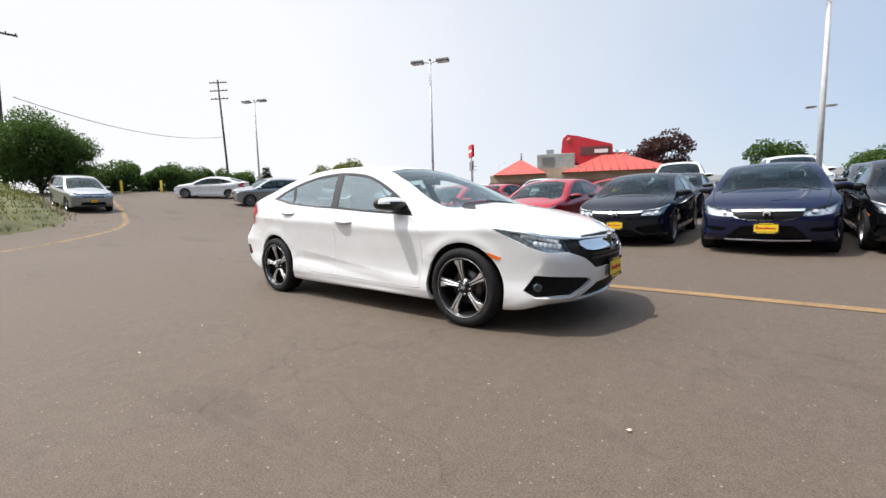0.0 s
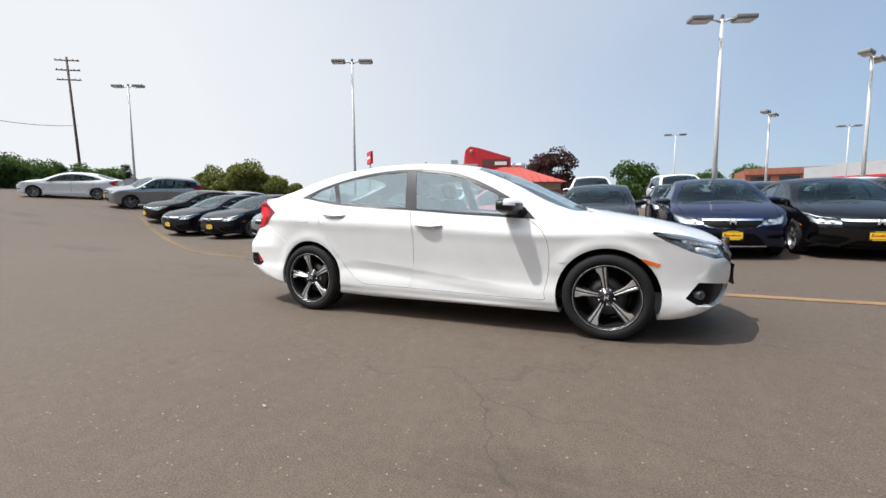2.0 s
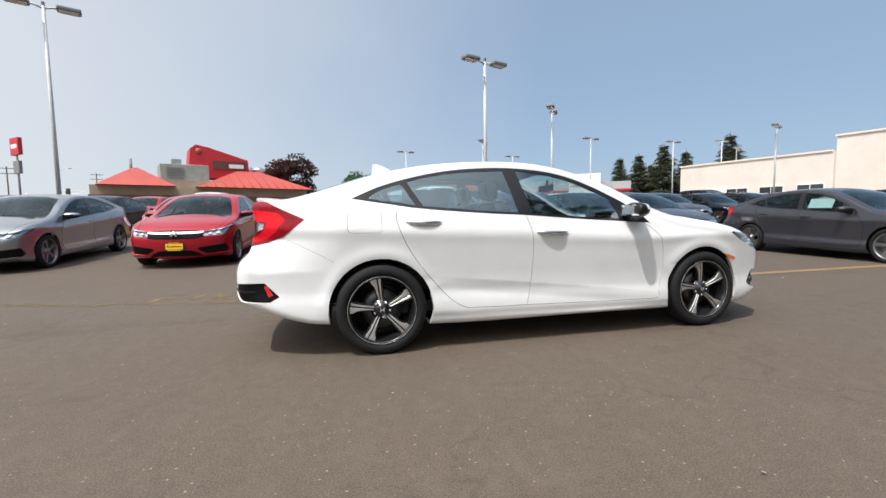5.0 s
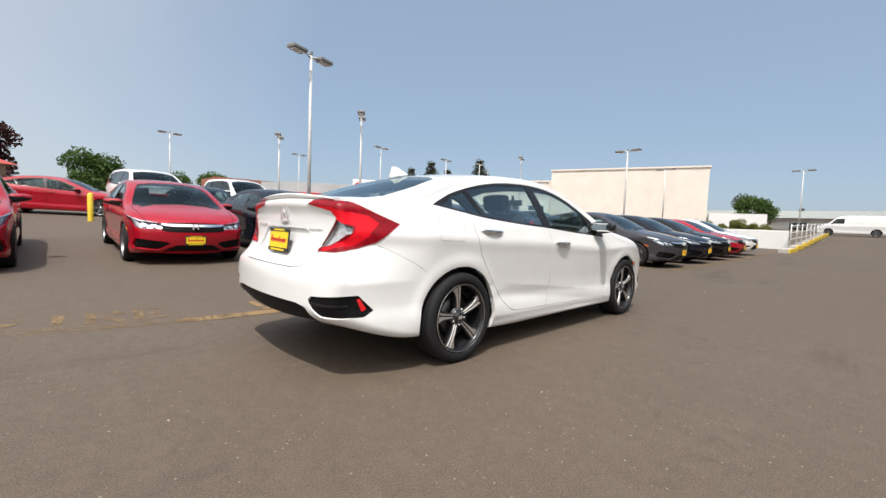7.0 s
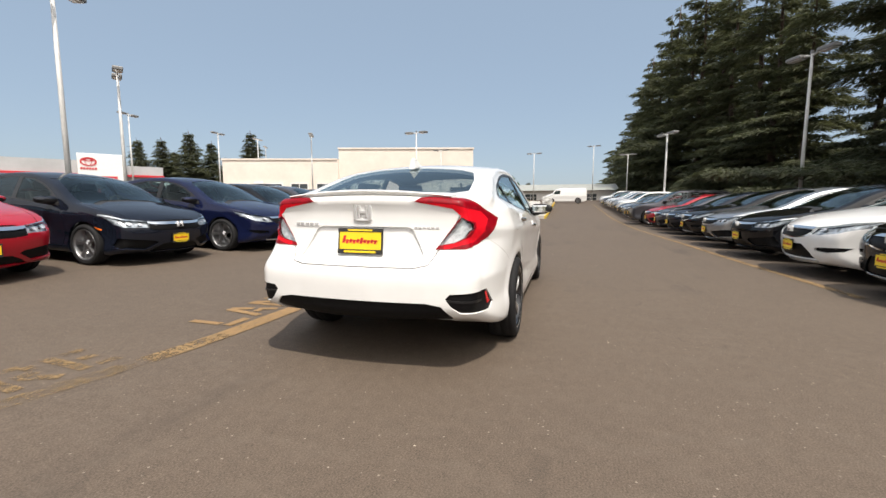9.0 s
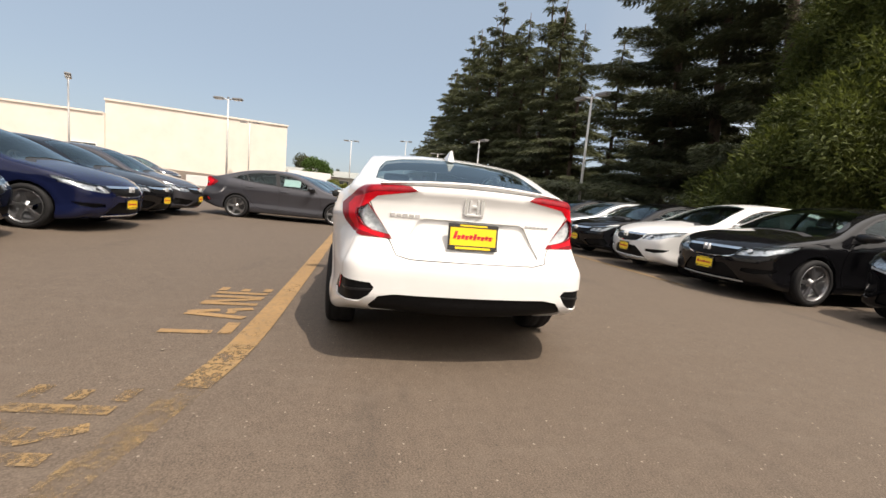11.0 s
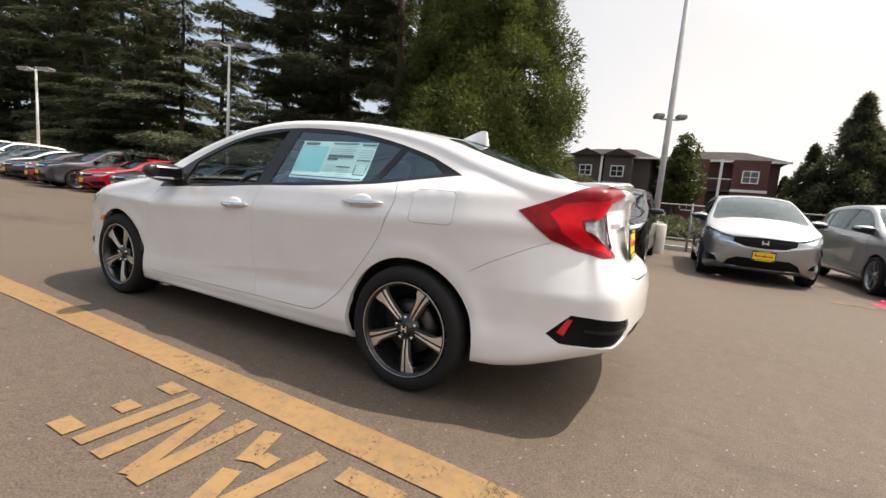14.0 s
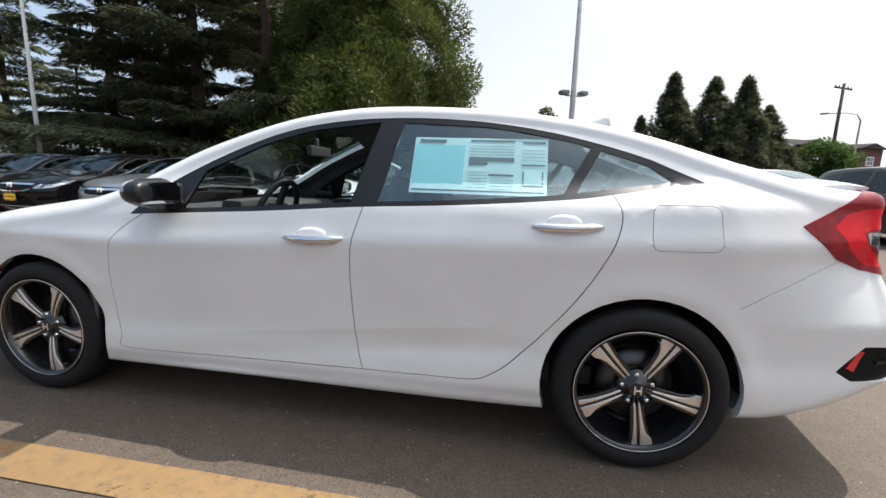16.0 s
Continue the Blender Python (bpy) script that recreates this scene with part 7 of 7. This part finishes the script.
def conifer(name, meshes, leaf, label, m):
    th = tagged(empty(name, m), label, "tree", "trees round the lot")
    part("trunk", meshes[0], "bark", th)
    tagged(part("limb", meshes[1], "bark", th), kind="stuff")
    tagged(part("crown", meshes[2], leaf, th), kind="stuff")
    return th


def broad_meshes(h, r, seed, n=5000, leaf=0.22, low=0.25, lumps=26, flat=0.8):
    g = np.random.default_rng(seed)
    cz = h * (low + (1 - low) / 2)
    rz = h * (1 - low) / 2
    P, limbs = [], []
    for _ in range(lumps):
        d = g.normal(0, 1, 3)
        d /= np.linalg.norm(d)
        q = d * np.array([r, r, rz]) * (0.45 + 0.35 * g.random()) + np.array([0, 0, cz])
        lr = (0.26 + 0.2 * g.random()) * min(r, rz * 1.2)
        k = n // lumps
        v = g.normal(0, 1, (k, 3))
        v /= np.linalg.norm(v, axis=1)[:, None]
        P.append(q + v * lr * (0.55 + 0.5 * g.random((k, 1))) * np.array([1, 1, flat]))
        limbs.append(q)
    P = np.concatenate(P)
    P = P[P[:, 2] > 0.05]
    m = len(P)
    d = g.normal(0, 1, (m, 3))
    d /= np.linalg.norm(d, axis=1)[:, None]
    s = np.cross(d, g.normal(0, 1, (m, 3)))
    s /= np.linalg.norm(s, axis=1)[:, None]
    size = leaf * (0.6 + 0.8 * g.random((m, 1)))
    crown = quads_mesh("crown", P, d * size, s * size * 0.6)
    trunk = tube([(0, 0, -0.2), (0.05, 0.02, h * low * 0.6), (0.0, 0.08, h * low * 1.2), (0, 0, cz)], [0.045 * h * 0.5, 0.035 * h * 0.5, 0.03 * h * 0.5, 0.01 * h], 9)
    bm = bmesh.new()
    for q in limbs[:12]:
        me = tube([(0, 0, h * low), tuple(q * 0.5 + np.array([0, 0, h * low * 0.5])), tuple(q)], [0.02 * h * 0.5, 0.012 * h * 0.5, 0.02], 5)
        bm.from_mesh(me)
        bpy.data.meshes.remove(me)
    lm = bpy.data.meshes.new("limb")
    bm.to_mesh(lm)
    bm.free()
    return trunk, lm, crown


SPRUCE = [conifer_meshes(21, 5.4, 3, 110000, 0.98, 5, 0.22, 0.05, 0.09, 0.22, 0.8, 0.6), conifer_meshes(22, 5.8, 8, 110000, 1.1, 5, 0.22, 0.07, 0.07, 0.21, 0.72, 0.65), conifer_meshes(20, 5.2, 15, 100000, 0.95, 5, 0.22, 0.04, 0.10, 0.22, 0.78, 0.6)]
FAR = [conifer_meshes(21, 5.2, 43, 36000, 0.85, 6, 0.40, 0.04, 0.13, 0.28, 0.85, 0.5), conifer_meshes(22, 5.4, 48, 36000, 0.95, 6, 0.40, 0.05, 0.10, 0.28, 0.75, 0.5), conifer_meshes(20, 5.0, 55, 34000, 0.8, 6, 0.38, 0.04, 0.15, 0.28, 0.8, 0.5)]
LIGHT = cedar_meshes(17.5, 4.9, 21, 370000, 1000, 0.145, 1.3, 0.13, -0.10, 0.80)
rng = random.Random(4)
dark = "tall dark green fir with drooping boughs behind the parked cars"
for i, (x, y, k, s) in enumerate([(10.5, -15.6, 1, 1.0), (14.8, -16.6, 0, 1.1), (17.6, -16.2, 1, 0.98), (20.6, -17.4, 2, 0.86)]):
    conifer("fir_tree", SPRUCE[k], "leaf_fir", dark, pose(x, y, 0, 0, 0, rng.uniform(0, 360)) @ Matrix.Scale(s, 4))
for i, (x, y, k, s) in enumerate([(31.2, -17.0, 2, 0.86), (35.5, -16.8, 0, 1.0), (40.5, -17.4, 1, 1.1), (46, -17.0, 2, 1.2), (51.5, -17.8, 0, 1.2), (57, -17.0, 1, 1.36), (63, -17.4, 2, 1.46), (69.5, -16.8, 0, 1.46), (76.5, -17.2, 1, 1.46),
                                   (84, -17.2, 2, 1.5), (92, -17.2, 0, 1.45), (101, -17.6, 1, 1.45), (111, -18.6, 2, 1.3), (123, -18.6, 0, 1.25), (137, -18.6, 1, 1.25), (153, -18.8, 2, 1.2), (172, -19, 0, 1.1), (195, -19, 1, 1.1),
                                   (49, -23.5, 1, 1.1), (61, -23.5, 0, 1.1),
                                   (7.2, -22.5, 2, 0.85), (12.4, -24.5, 0, 0.95), (17.2, -25.0, 1, 0.9), (22.4, -24.5, 2, 0.75), (26.5, -25.0, 0, 0.42), (30.5, -24.0, 1, 0.55), (37.5, -24.5, 2, 1.0)]):
    conifer("fir_tree", FAR[k], "leaf_fir", dark, pose(x, y, 0, 0, 0, rng.uniform(0, 360)) @ Matrix.Scale(s, 4))
conifer("fir_tree", LIGHT, "leaf_fir_light", "large bushy yellow-green conifer beside the dark firs", pose(4.9, -14.4, 0, 0, 0, 40) @ Matrix.Scale(1.06, 4))
conifer("fir_tree", LIGHT, "leaf_fir_light", "bushy yellow-green conifer among dark firs", pose(8.4, -15.0, 0, 0, 0, 200) @ Matrix.Scale(0.62, 4))


def at(az, dist, z=0.0):
    return (dist * math.cos(radians(az)), dist * math.sin(radians(az)), z)


SMALL = conifer_meshes(10, 2.8, 31, 24000, 0.30, 10, 0.36, 0.02, 0.06, 0.5, 0.8, 0.3, 0.25)
for az, d, s in [(54.2, 112, 1.5), (52.0, 112, 1.55), (49.3, 112, 1.75), (47.0, 116, 1.6), (45.6, 112, 1.2), (42.7, 112, 1.85), (50.6, 122, 1.4)]:
    x, y, z = at(az, d)
    conifer("fir_tree", SMALL, "leaf_fir", "dark conifer standing far behind the showroom", pose(x - 0.5, y - 3.5, 0, 0, 0, rng.uniform(0, 360)) @ Matrix.Diagonal((s * 1.05, s * 1.05, s, 1)))
FULL = [cedar_meshes(10.8, 4.2, 61, 64000, 460, 0.28, 1.1, 0.115, -0.1, 0.95), cedar_meshes(10.6, 4.7, 68, 64000, 460, 0.28, 1.0, 0.105, -0.1, 1.0)]
for i, (az, d, s) in enumerate([(-105.9, 45, 1.02), (-110.0, 46, 1.0), (-113.0, 46, 0.97), (-111.6, 50, 0.85), (-102.8, 46, 0.70), (-115.2, 48, 0.78), (-116.2, 50, 0.55), (-100.8, 50, 0.5)]):
    x, y, z = at(az, d)
    conifer("fir_tree", FULL[i % 2], "leaf_fir", "dark full conifer beside the far apartment house", pose(x - 2.0, y + 2.8, 0, 0, 0, rng.uniform(0, 360)) @ Matrix.Diagonal((s * 1.15, s * 1.15, s, 1)))
for az, d, s in [(6.0, 120, 0.75), (4.6, 118, 0.6), (3.2, 121, 0.7), (151.9, 130, 1.38), (149.6, 131, 0.95), (148.8, 133, 0.9), (146.6, 130, 1.05), (143.5, 120, 1.0), (140, 120, 0.95), (131, 150, 0.8)]:
    x, y, z = at(az, d)
    conifer("fir_tree", SMALL, "leaf_fir", "dark conifer in the distance", pose(x - 2.0, y + 2.8, 0, 0, 0, rng.uniform(0, 360)) @ Matrix.Diagonal((s * 1.25, s * 1.25, s * 1.03, 1)))


def broadleaf(name, meshes, leaf, label, x, y, z=0.0, s=1.0, cat="tree"):
    th = tagged(empty(name, pose(x, y, z, 0, 0, rng.uniform(0, 360)) @ Matrix.Scale(s, 4)), label, cat)
    part("trunk", meshes[0], "bark", th)
    tagged(part("limb", meshes[1], "bark", th), kind="stuff")
    tagged(part("crown", meshes[2], leaf, th), kind="stuff")
    return th


OAK = broad_meshes(7.2, 4.4, 5, 44000, 0.095, 0.10, 80)
BUSH = broad_meshes(3.2, 3.0, 9, 13000, 0.11, 0.0, 30, 0.9)
TREE = broad_meshes(8, 3.4, 12, 9000, 0.17, 0.2, 34)
broadleaf("oak_tree", OAK, "leaf_broad", "rounded dark green broadleaf tree on the bank", -37.2, 2.5, 2.1, 0.84)
for x, y, z, s in [(-38.5, 8.2, 2.45, 0.86), (-37.5, 10.5, 2.4, 0.8), (-39, 12.6, 2.5, 0.78), (-38.0, 14.6, 2.5, 0.76), (-38.0, 16.8, 2.5, 0.7), (-41.5, 6.5, 2.4, 0.85)]:
    broadleaf("bush", BUSH, "leaf_broad", "green shrub at the edge of the lot", x, y, z, s, "bush")
for x, y, z, s in [(-27.8, 22.0, 1.9, 1.0), (-31.0, 23.0, 1.9, 1.02), (-25.2, 23.2, 1.7, 0.72), (-33.6, 24.5, 1.9, 0.75)]:
    broadleaf("hedge_bush", BUSH, "leaf_hedge", "large rounded yellow-green shrub behind parked cars", x, y, z, s, "bush")
broadleaf("plum_tree", TREE, "leaf_purple", "dark purple-leaved tree behind the restaurant", -8.2, 55.5, 0.3, 1.12)
for x, y, s, lf in [(2.9, 82, 1.25, "leaf_broad"), (24, 96, 1.2, "leaf_broad"), (16, 96, 1.1, "leaf_broad"), (30, 100, 1.1, "leaf_hedge"), (-90, 60, 0.8, "leaf_broad"), (66, 9, 0.75, "leaf_broad"), (-27, -40, 0.7, "leaf_broad"),
                    (90, 14, 1.0, "leaf_fir"), (-50, 48, 0.7, "leaf_hedge"), (34, 59, 0.5, "leaf_hedge"), (46, 52, 0.45, "leaf_hedge")]:
    broadleaf("broadleaf_tree", TREE, lf, "rounded green broadleaf tree in the distance", x, y, 0, s)
broadleaf("broadleaf_tree", broad_meshes(9.0, 2.3, 14, 12000, 0.13, 0.12, 40), "leaf_fir_light", "slim dull green tree between two apartment houses", -2.9, -36.5, 0, 0.86)
for x, y, k in ((27.6, 2.2, 0.26), (27.9, 3.5, 0.33), (28.0, 5.2, 0.30), (28.3, 6.4, 0.24)):
    broadleaf("bush", BUSH, "leaf_hedge", "green shrub above the pale block wall", x, y, 0.75, k, "bush")


def undergrowth():
    """The dark shrubbery below the firs, along the lot's south edge."""
    g = np.random.default_rng(77)
    n = 90000
    x = g.uniform(-60, 85, n)
    y = -11.4 - g.random(n) ** 1.5 * 4
    top = np.where(x > 2, 1.7 + 0.5 * np.sin(x * 0.7), 1.15 + 0.35 * np.sin(x * 0.9) + 0.2 * np.sin(x * 2.3)) * np.clip((-10.9 - y) / 1.2, 0.25, 1)
    y = np.where(x < 2, y - 3.2, y)
    z = g.random(n) ** 0.7 * top
    P = np.stack([x, y, z], 1)
    d = g.normal(0, 1, (n, 3))
    d /= np.linalg.norm(d, axis=1)[:, None]
    s = np.cross(d, g.normal(0, 1, (n, 3)))
    s /= np.linalg.norm(s, axis=1)[:, None]
    size = 0.10 * (0.5 + g.random((n, 1)))
    ob = part("undergrowth", tris_mesh("undergrowth", P, d * size * 2.0, s * size * 0.5), "leaf_fir")
    tagged(ob, "dense dark green shrubbery below the firs", "shrubbery", kind="stuff")


undergrowth()


def verge():
    """Planted earth under the firs, kept 12 cm above the lot by a kerb."""
    bm = bmesh.new()
    box(bm, -70, 95, -40, -11.2, -0.3, 0.10)
    tagged(part("verge", bm, "soil_dark"), "dark earth strip under the firs", "ground", kind="structure")
    tagged(part("kerb", boxes(*[(-14 + 3 * i, -11.03 + 3 * i, -11.2, -11.05, -0.1, 0.13) for i in range(33)]), "concrete"), "grey concrete kerb along the lot's south edge", "kerb", kind="structure")


verge()


def bank():
    """The grassy bank at the west exit."""
    n, v, f = 40, [], []
    for j in range(n + 1):
        for i in range(n + 1):
            x, y = -37 + 24 * i / n, -22 + 24 * j / n
            # rises inside the painted curve
            edge = np.interp(x, [-38, -28, -22, -19.6, -18.0, -16.8, -15.6], [2.2, 1.7, 1.5, 1.1, 0.25, -1.0, -5.4])
            k = min(1.0, max(0.0, (edge - y) / 2.2))
            k = k * k * (3 - 2 * k)
            z = float(height(x, y)) - 0.25 + k * (1.0 + 0.35 * noise.noise(Vector((x * 0.35, y * 0.35, 2))))
            v.append((x, y, z))
    for j in range(n):
        for i in range(n):
            a = j * (n + 1) + i
            f.append((a, a + 1, a + n + 2, a + n + 1))
    me = mesh_of("bank", v, f, True)
    tagged(part("grass_bank", me, "dry_grass"), "low bank of dry patchy grass beside the drive", "bank", kind="structure")
    g = np.random.default_rng(6)
    co = np.array(v)
    pick = g.integers(0, len(co), 30000)
    P = co[pick] + g.normal(0, 0.3, (30000, 3)) * np.array([1, 1, 0])
    hh = np.array([height(a, b) for a, b in zip(P[::1, 0], P[::1, 1])])
    P = P[co[pick][:, 2] > hh - 0.05]
    m = len(P)
    d = np.stack([g.normal(0, 0.35, m), g.normal(0, 0.35, m), np.ones(m)], 1)
    s = np.cross(d, g.normal(0, 1, (m, 3)))
    s /= np.linalg.norm(s, axis=1)[:, None]
    ln = 0.04 + 0.08 * g.random((m, 1))
    tagged(part("grass", quads_mesh("grass", P + d * ln * 0.7, d * ln, s * 0.025), "leaf_grass"), "tufts of dry yellow-green grass on the bank", "grass", kind="stuff")


bank()


# ---- street furniture ----
def utility_pole(x, y, h, lean=0.0, arms=2, yaw=60, base=0.0):
    th = tagged(empty("utility_pole", pose(x, y, base, 0, lean, yaw)), "brown wooden utility pole with cross arms", "utility pole")
    part("pole", tube([(0, 0, -0.3), (0, 0, h)], [0.17, 0.11], 10), "wood_pole", th)
    for i in range(arms):
        z = h - 0.4 - 1.1 * i
        part("cross_arm", boxes((-1.2, 1.2, -0.06, 0.06, z - 0.06, z + 0.06), bev=0.01), "wood_pole", th)
        for q in (-1.1, -0.6, 0.6, 1.1):
            part("insulator", lathe([(0.04, 0), (0.05, 0.06), (0.03, 0.14), (0.001, 0.15)], 8, "Z"), "lamp_head", th).location = (q, 0, z + 0.06)
    return th


def wire(p, q, sag, r=0.025):
    pts = [tuple(Vector(p).lerp(Vector(q), k / 14) - Vector((0, 0, sag * 4 * (k / 14) * (1 - k / 14)))) for k in range(15)]
    tagged(part("overhead_wire", tube(pts, r, 5), "cable"), "black overhead utility cable", "cable")


utility_pole(-58.4, 25.6, 17.5, -2, 3, 40, 1.8)
utility_pole(-40.0, 1.0, 12.6, 2, 1, 80, 1.6)
utility_pole(-27.9, -40.7, 10.2, 0, 1, 30)
utility_pole(-70, 105, 13, 0, 2, 20)
utility_pole(-60, 118, 13, 0, 2, 20)
wire((-58.4, 25.6, 11.5), (-40, 2.0, 9.5), 1.2, 0.025)


def street_lamp(x, y, h, yaw, base=0.0):
    th = tagged(empty("street_lamp", pose(x, y, base, 0, 0, yaw)), "grey street lamp with a curved arm", "street lamp")
    part("pole", tube([(0, 0, 0), (0, 0, h - 0.8), (0.3, 0, h - 0.2), (1.0, 0, h), (2.4, 0, h + 0.05)], [0.1, 0.08, 0.06, 0.05, 0.05], 8), "pole_metal", th)
    part("lamp_head", boxes((2.3, 2.95, -0.14, 0.14, h - 0.02, h + 0.12), bev=0.04), "lamp_head", th)


street_lamp(-31.9, -44.1, 8.4, -35)
street_lamp(-58, 100, 12, -20)
street_lamp(-41, 110, 10, 20)


def traffic_signal(x, y, yaw):
    th = tagged(empty("traffic_signal", pose(x, y, 0, 0, 0, yaw)), "grey traffic signal mast with hanging lamps", "traffic signal")
    part("mast", tube([(0, 0, 0), (0, 0, 6.6)], [0.16, 0.13], 8), "pole_metal", th)
    part("arm", tube([(0, 0, 6.2), (16, 0, 6.9)], [0.11, 0.06], 8), "pole_metal", th)
    for i, (a, m) in enumerate(((6, "ink"), (10.5, "signal_yellow"), (15, "ink"))):
        hs = part("signal_head", boxes((a - 0.25, a + 0.25, -0.2, 0.2, 5.9, 7.3), bev=0.05), m, th)
        for k, c in enumerate(("sign_red", "signal_yellow", "leaf_broad")):
            part("signal_lens", lathe([(0.001, 0.02), (0.15, 0.02), (0.15, 0)], 12), c, hs).matrix_basis = pose(a, -0.2, 7.05 - 0.45 * k, 0, 0, 180)


traffic_signal(-59, 92, 10)
traffic_signal(-36, 88, 175)


def road_sign(x, y, h, w, hh, label):
    th = tagged(empty("road_sign", pose(x, y, 0, 0, 0, -40)), label, "sign")
    part("post", tube([(0, 0, 0), (0, 0, h)], 0.14, 8), "lamp_head", th)
    part("panel", boxes((-w / 2, w / 2, -0.25, 0.25, h - hh, h), bev=0.06), "sign_red", th)
    part("panel", boxes((-w * 0.35, w * 0.35, -0.2, 0.2, h - hh - 2.6, h - hh - 0.8), bev=0.05), "lamp_head", th)
    part("text_bar", boxes((-w * 0.35, w * 0.35, -0.27, -0.25, h - hh * 0.62, h - hh * 0.38)), "white_paint", th)


road_sign(-46, 69, 13.0, 2.6, 2.4, "red roadside sign on a dark post")


def shop(x, y, w, d, h, yaw, mat_wall, mat_band, label):
    th = building("shop_building", label, pose(x, y, 0, 0, 0, yaw))
    part("wall", boxes((-w / 2, w / 2, 0, d, 0, h)), mat_wall, th)
    part("fascia", boxes((-w / 2 - 0.2, w / 2 + 0.2, -0.3, 0.0, h - 0.9, h + 0.15)), mat_band, th)
    for i in range(int(w / 4)):
        part("shop_pane", boxes((-w / 2 + 0.8 + 4 * i, -w / 2 + 3.6 + 4 * i, -0.05, 0.0, 0.6, h - 1.2)), "window_dark", th)


shop(-52, 88, 22, 10, 4.4, 35, "stucco_white", "sign_red", "low white shop with a red fascia across the road")
shop(8, 96, 46, 12, 5.4, 0, "stucco_white", "wall_grey", "long pale commercial building beyond the lot")
shop(-60, 40, 26, 10, 5.8, 60, "stucco_white", "wall_grey", "low white shed beyond the lot")
shop(26.8, 84, 13, 8, 7.6, 0, "brick_red", "brick_red", "low dark red brick building")
shop(-34, 100, 30, 12, 5.0, 15, "wall_tan", "wall_grey", "low tan commercial building")


def fence(x0, x1, y):
    th = tagged(empty("chain_fence"), "dark metal rail fence along the firs", "fence")
    for i in range(int((x1 - x0) / 3) + 1):
        part("post", tube([(x0 + 3 * i, y, 0), (x0 + 3 * i, y, 1.35)], 0.03, 6), "lamp_head", th)
    for z in (1.3, 0.35):
        part("rail", tube([(x0, y, z), (x1, y, z)], 0.02, 5), "lamp_head", th)


fence(-12, 66, -11.0)


def bollard(x, y, h=0.95):
    th = tagged(empty("bollard", pose(x, y, float(height(x, y)))), "yellow painted steel bollard", "bollard", "yellow bollards")
    part("post", lathe([(0.08, 0), (0.08, h - 0.06), (0.06, h - 0.015), (0.001, h)], 16, "Z"), "bollard_yellow", th)


bollard(-2.2, 15.35)
bollard(-34.5, 9.0)
bollard(-35.2, 6.6)

# papers and a cloth on the asphalt by a parked hatchback
bm = bmesh.new()
bmesh.ops.create_grid(bm, x_segments=22, y_segments=22, size=0.19)
for v in bm.verts:
    q = v.co.copy()
    v.co.z = 0.10 - 3.2 * (q.x ** 2 + q.y ** 2) + 0.07 * noise.noise(q * 11) + 0.05 * noise.noise(q * 27)
    v.co.x += 0.05 * noise.noise(q * 15 + Vector((3, 0, 0)))
    v.co.y += 0.05 * noise.noise(q * 15 + Vector((0, 3, 0)))
    v.co.z = max(v.co.z, 0.004)
cloth = part("cloth", bm, "cloth_pink", None, smooth=True)
cloth.location = (-5.30, -5.20, 0.0)
tagged(cloth, "crumpled dark pink cloth lying on the asphalt", "cloth")
bm = bmesh.new()
bmesh.ops.create_grid(bm, x_segments=16, y_segments=16, size=0.125)
for v in bm.verts:
    v.co.z = 0.14 - v.co.y * 0.75 + 0.07 * noise.noise(v.co * 12) + 0.03 * noise.noise(v.co * 30)
rag = part("paper_bag", bm, "cloth_white", None, smooth=True)
rag.location = (-5.42, -5.45, 0.02)
tagged(rag, "crumpled white paper bag leaning against a bumper", "paper bag")


def litter():
    """Dry leaves and grit scattered on the lot."""
    g = np.random.default_rng(12)
    n = 170
    P = np.stack([g.uniform(-9, 8, n), g.uniform(-8, 5, n), np.full(n, 0.012)], 1)
    a = g.random(n) * 6.28
    d = np.stack([np.cos(a), np.sin(a), g.normal(0, 0.25, n)], 1)
    s = np.stack([-np.sin(a), np.cos(a), g.normal(0, 0.25, n)], 1)
    size = 0.005 + 0.013 * g.random((n, 1)) ** 3
    tagged(part("dry_leaves", quads_mesh("litter", P, d * size, s * size * 0.7), "litter"), "pale dry leaf scraps on the asphalt", "leaf litter", kind="stuff")


simple("litter", (0.42, 0.36, 0.28), 0.8, var=0.5, scale=40)
litter()
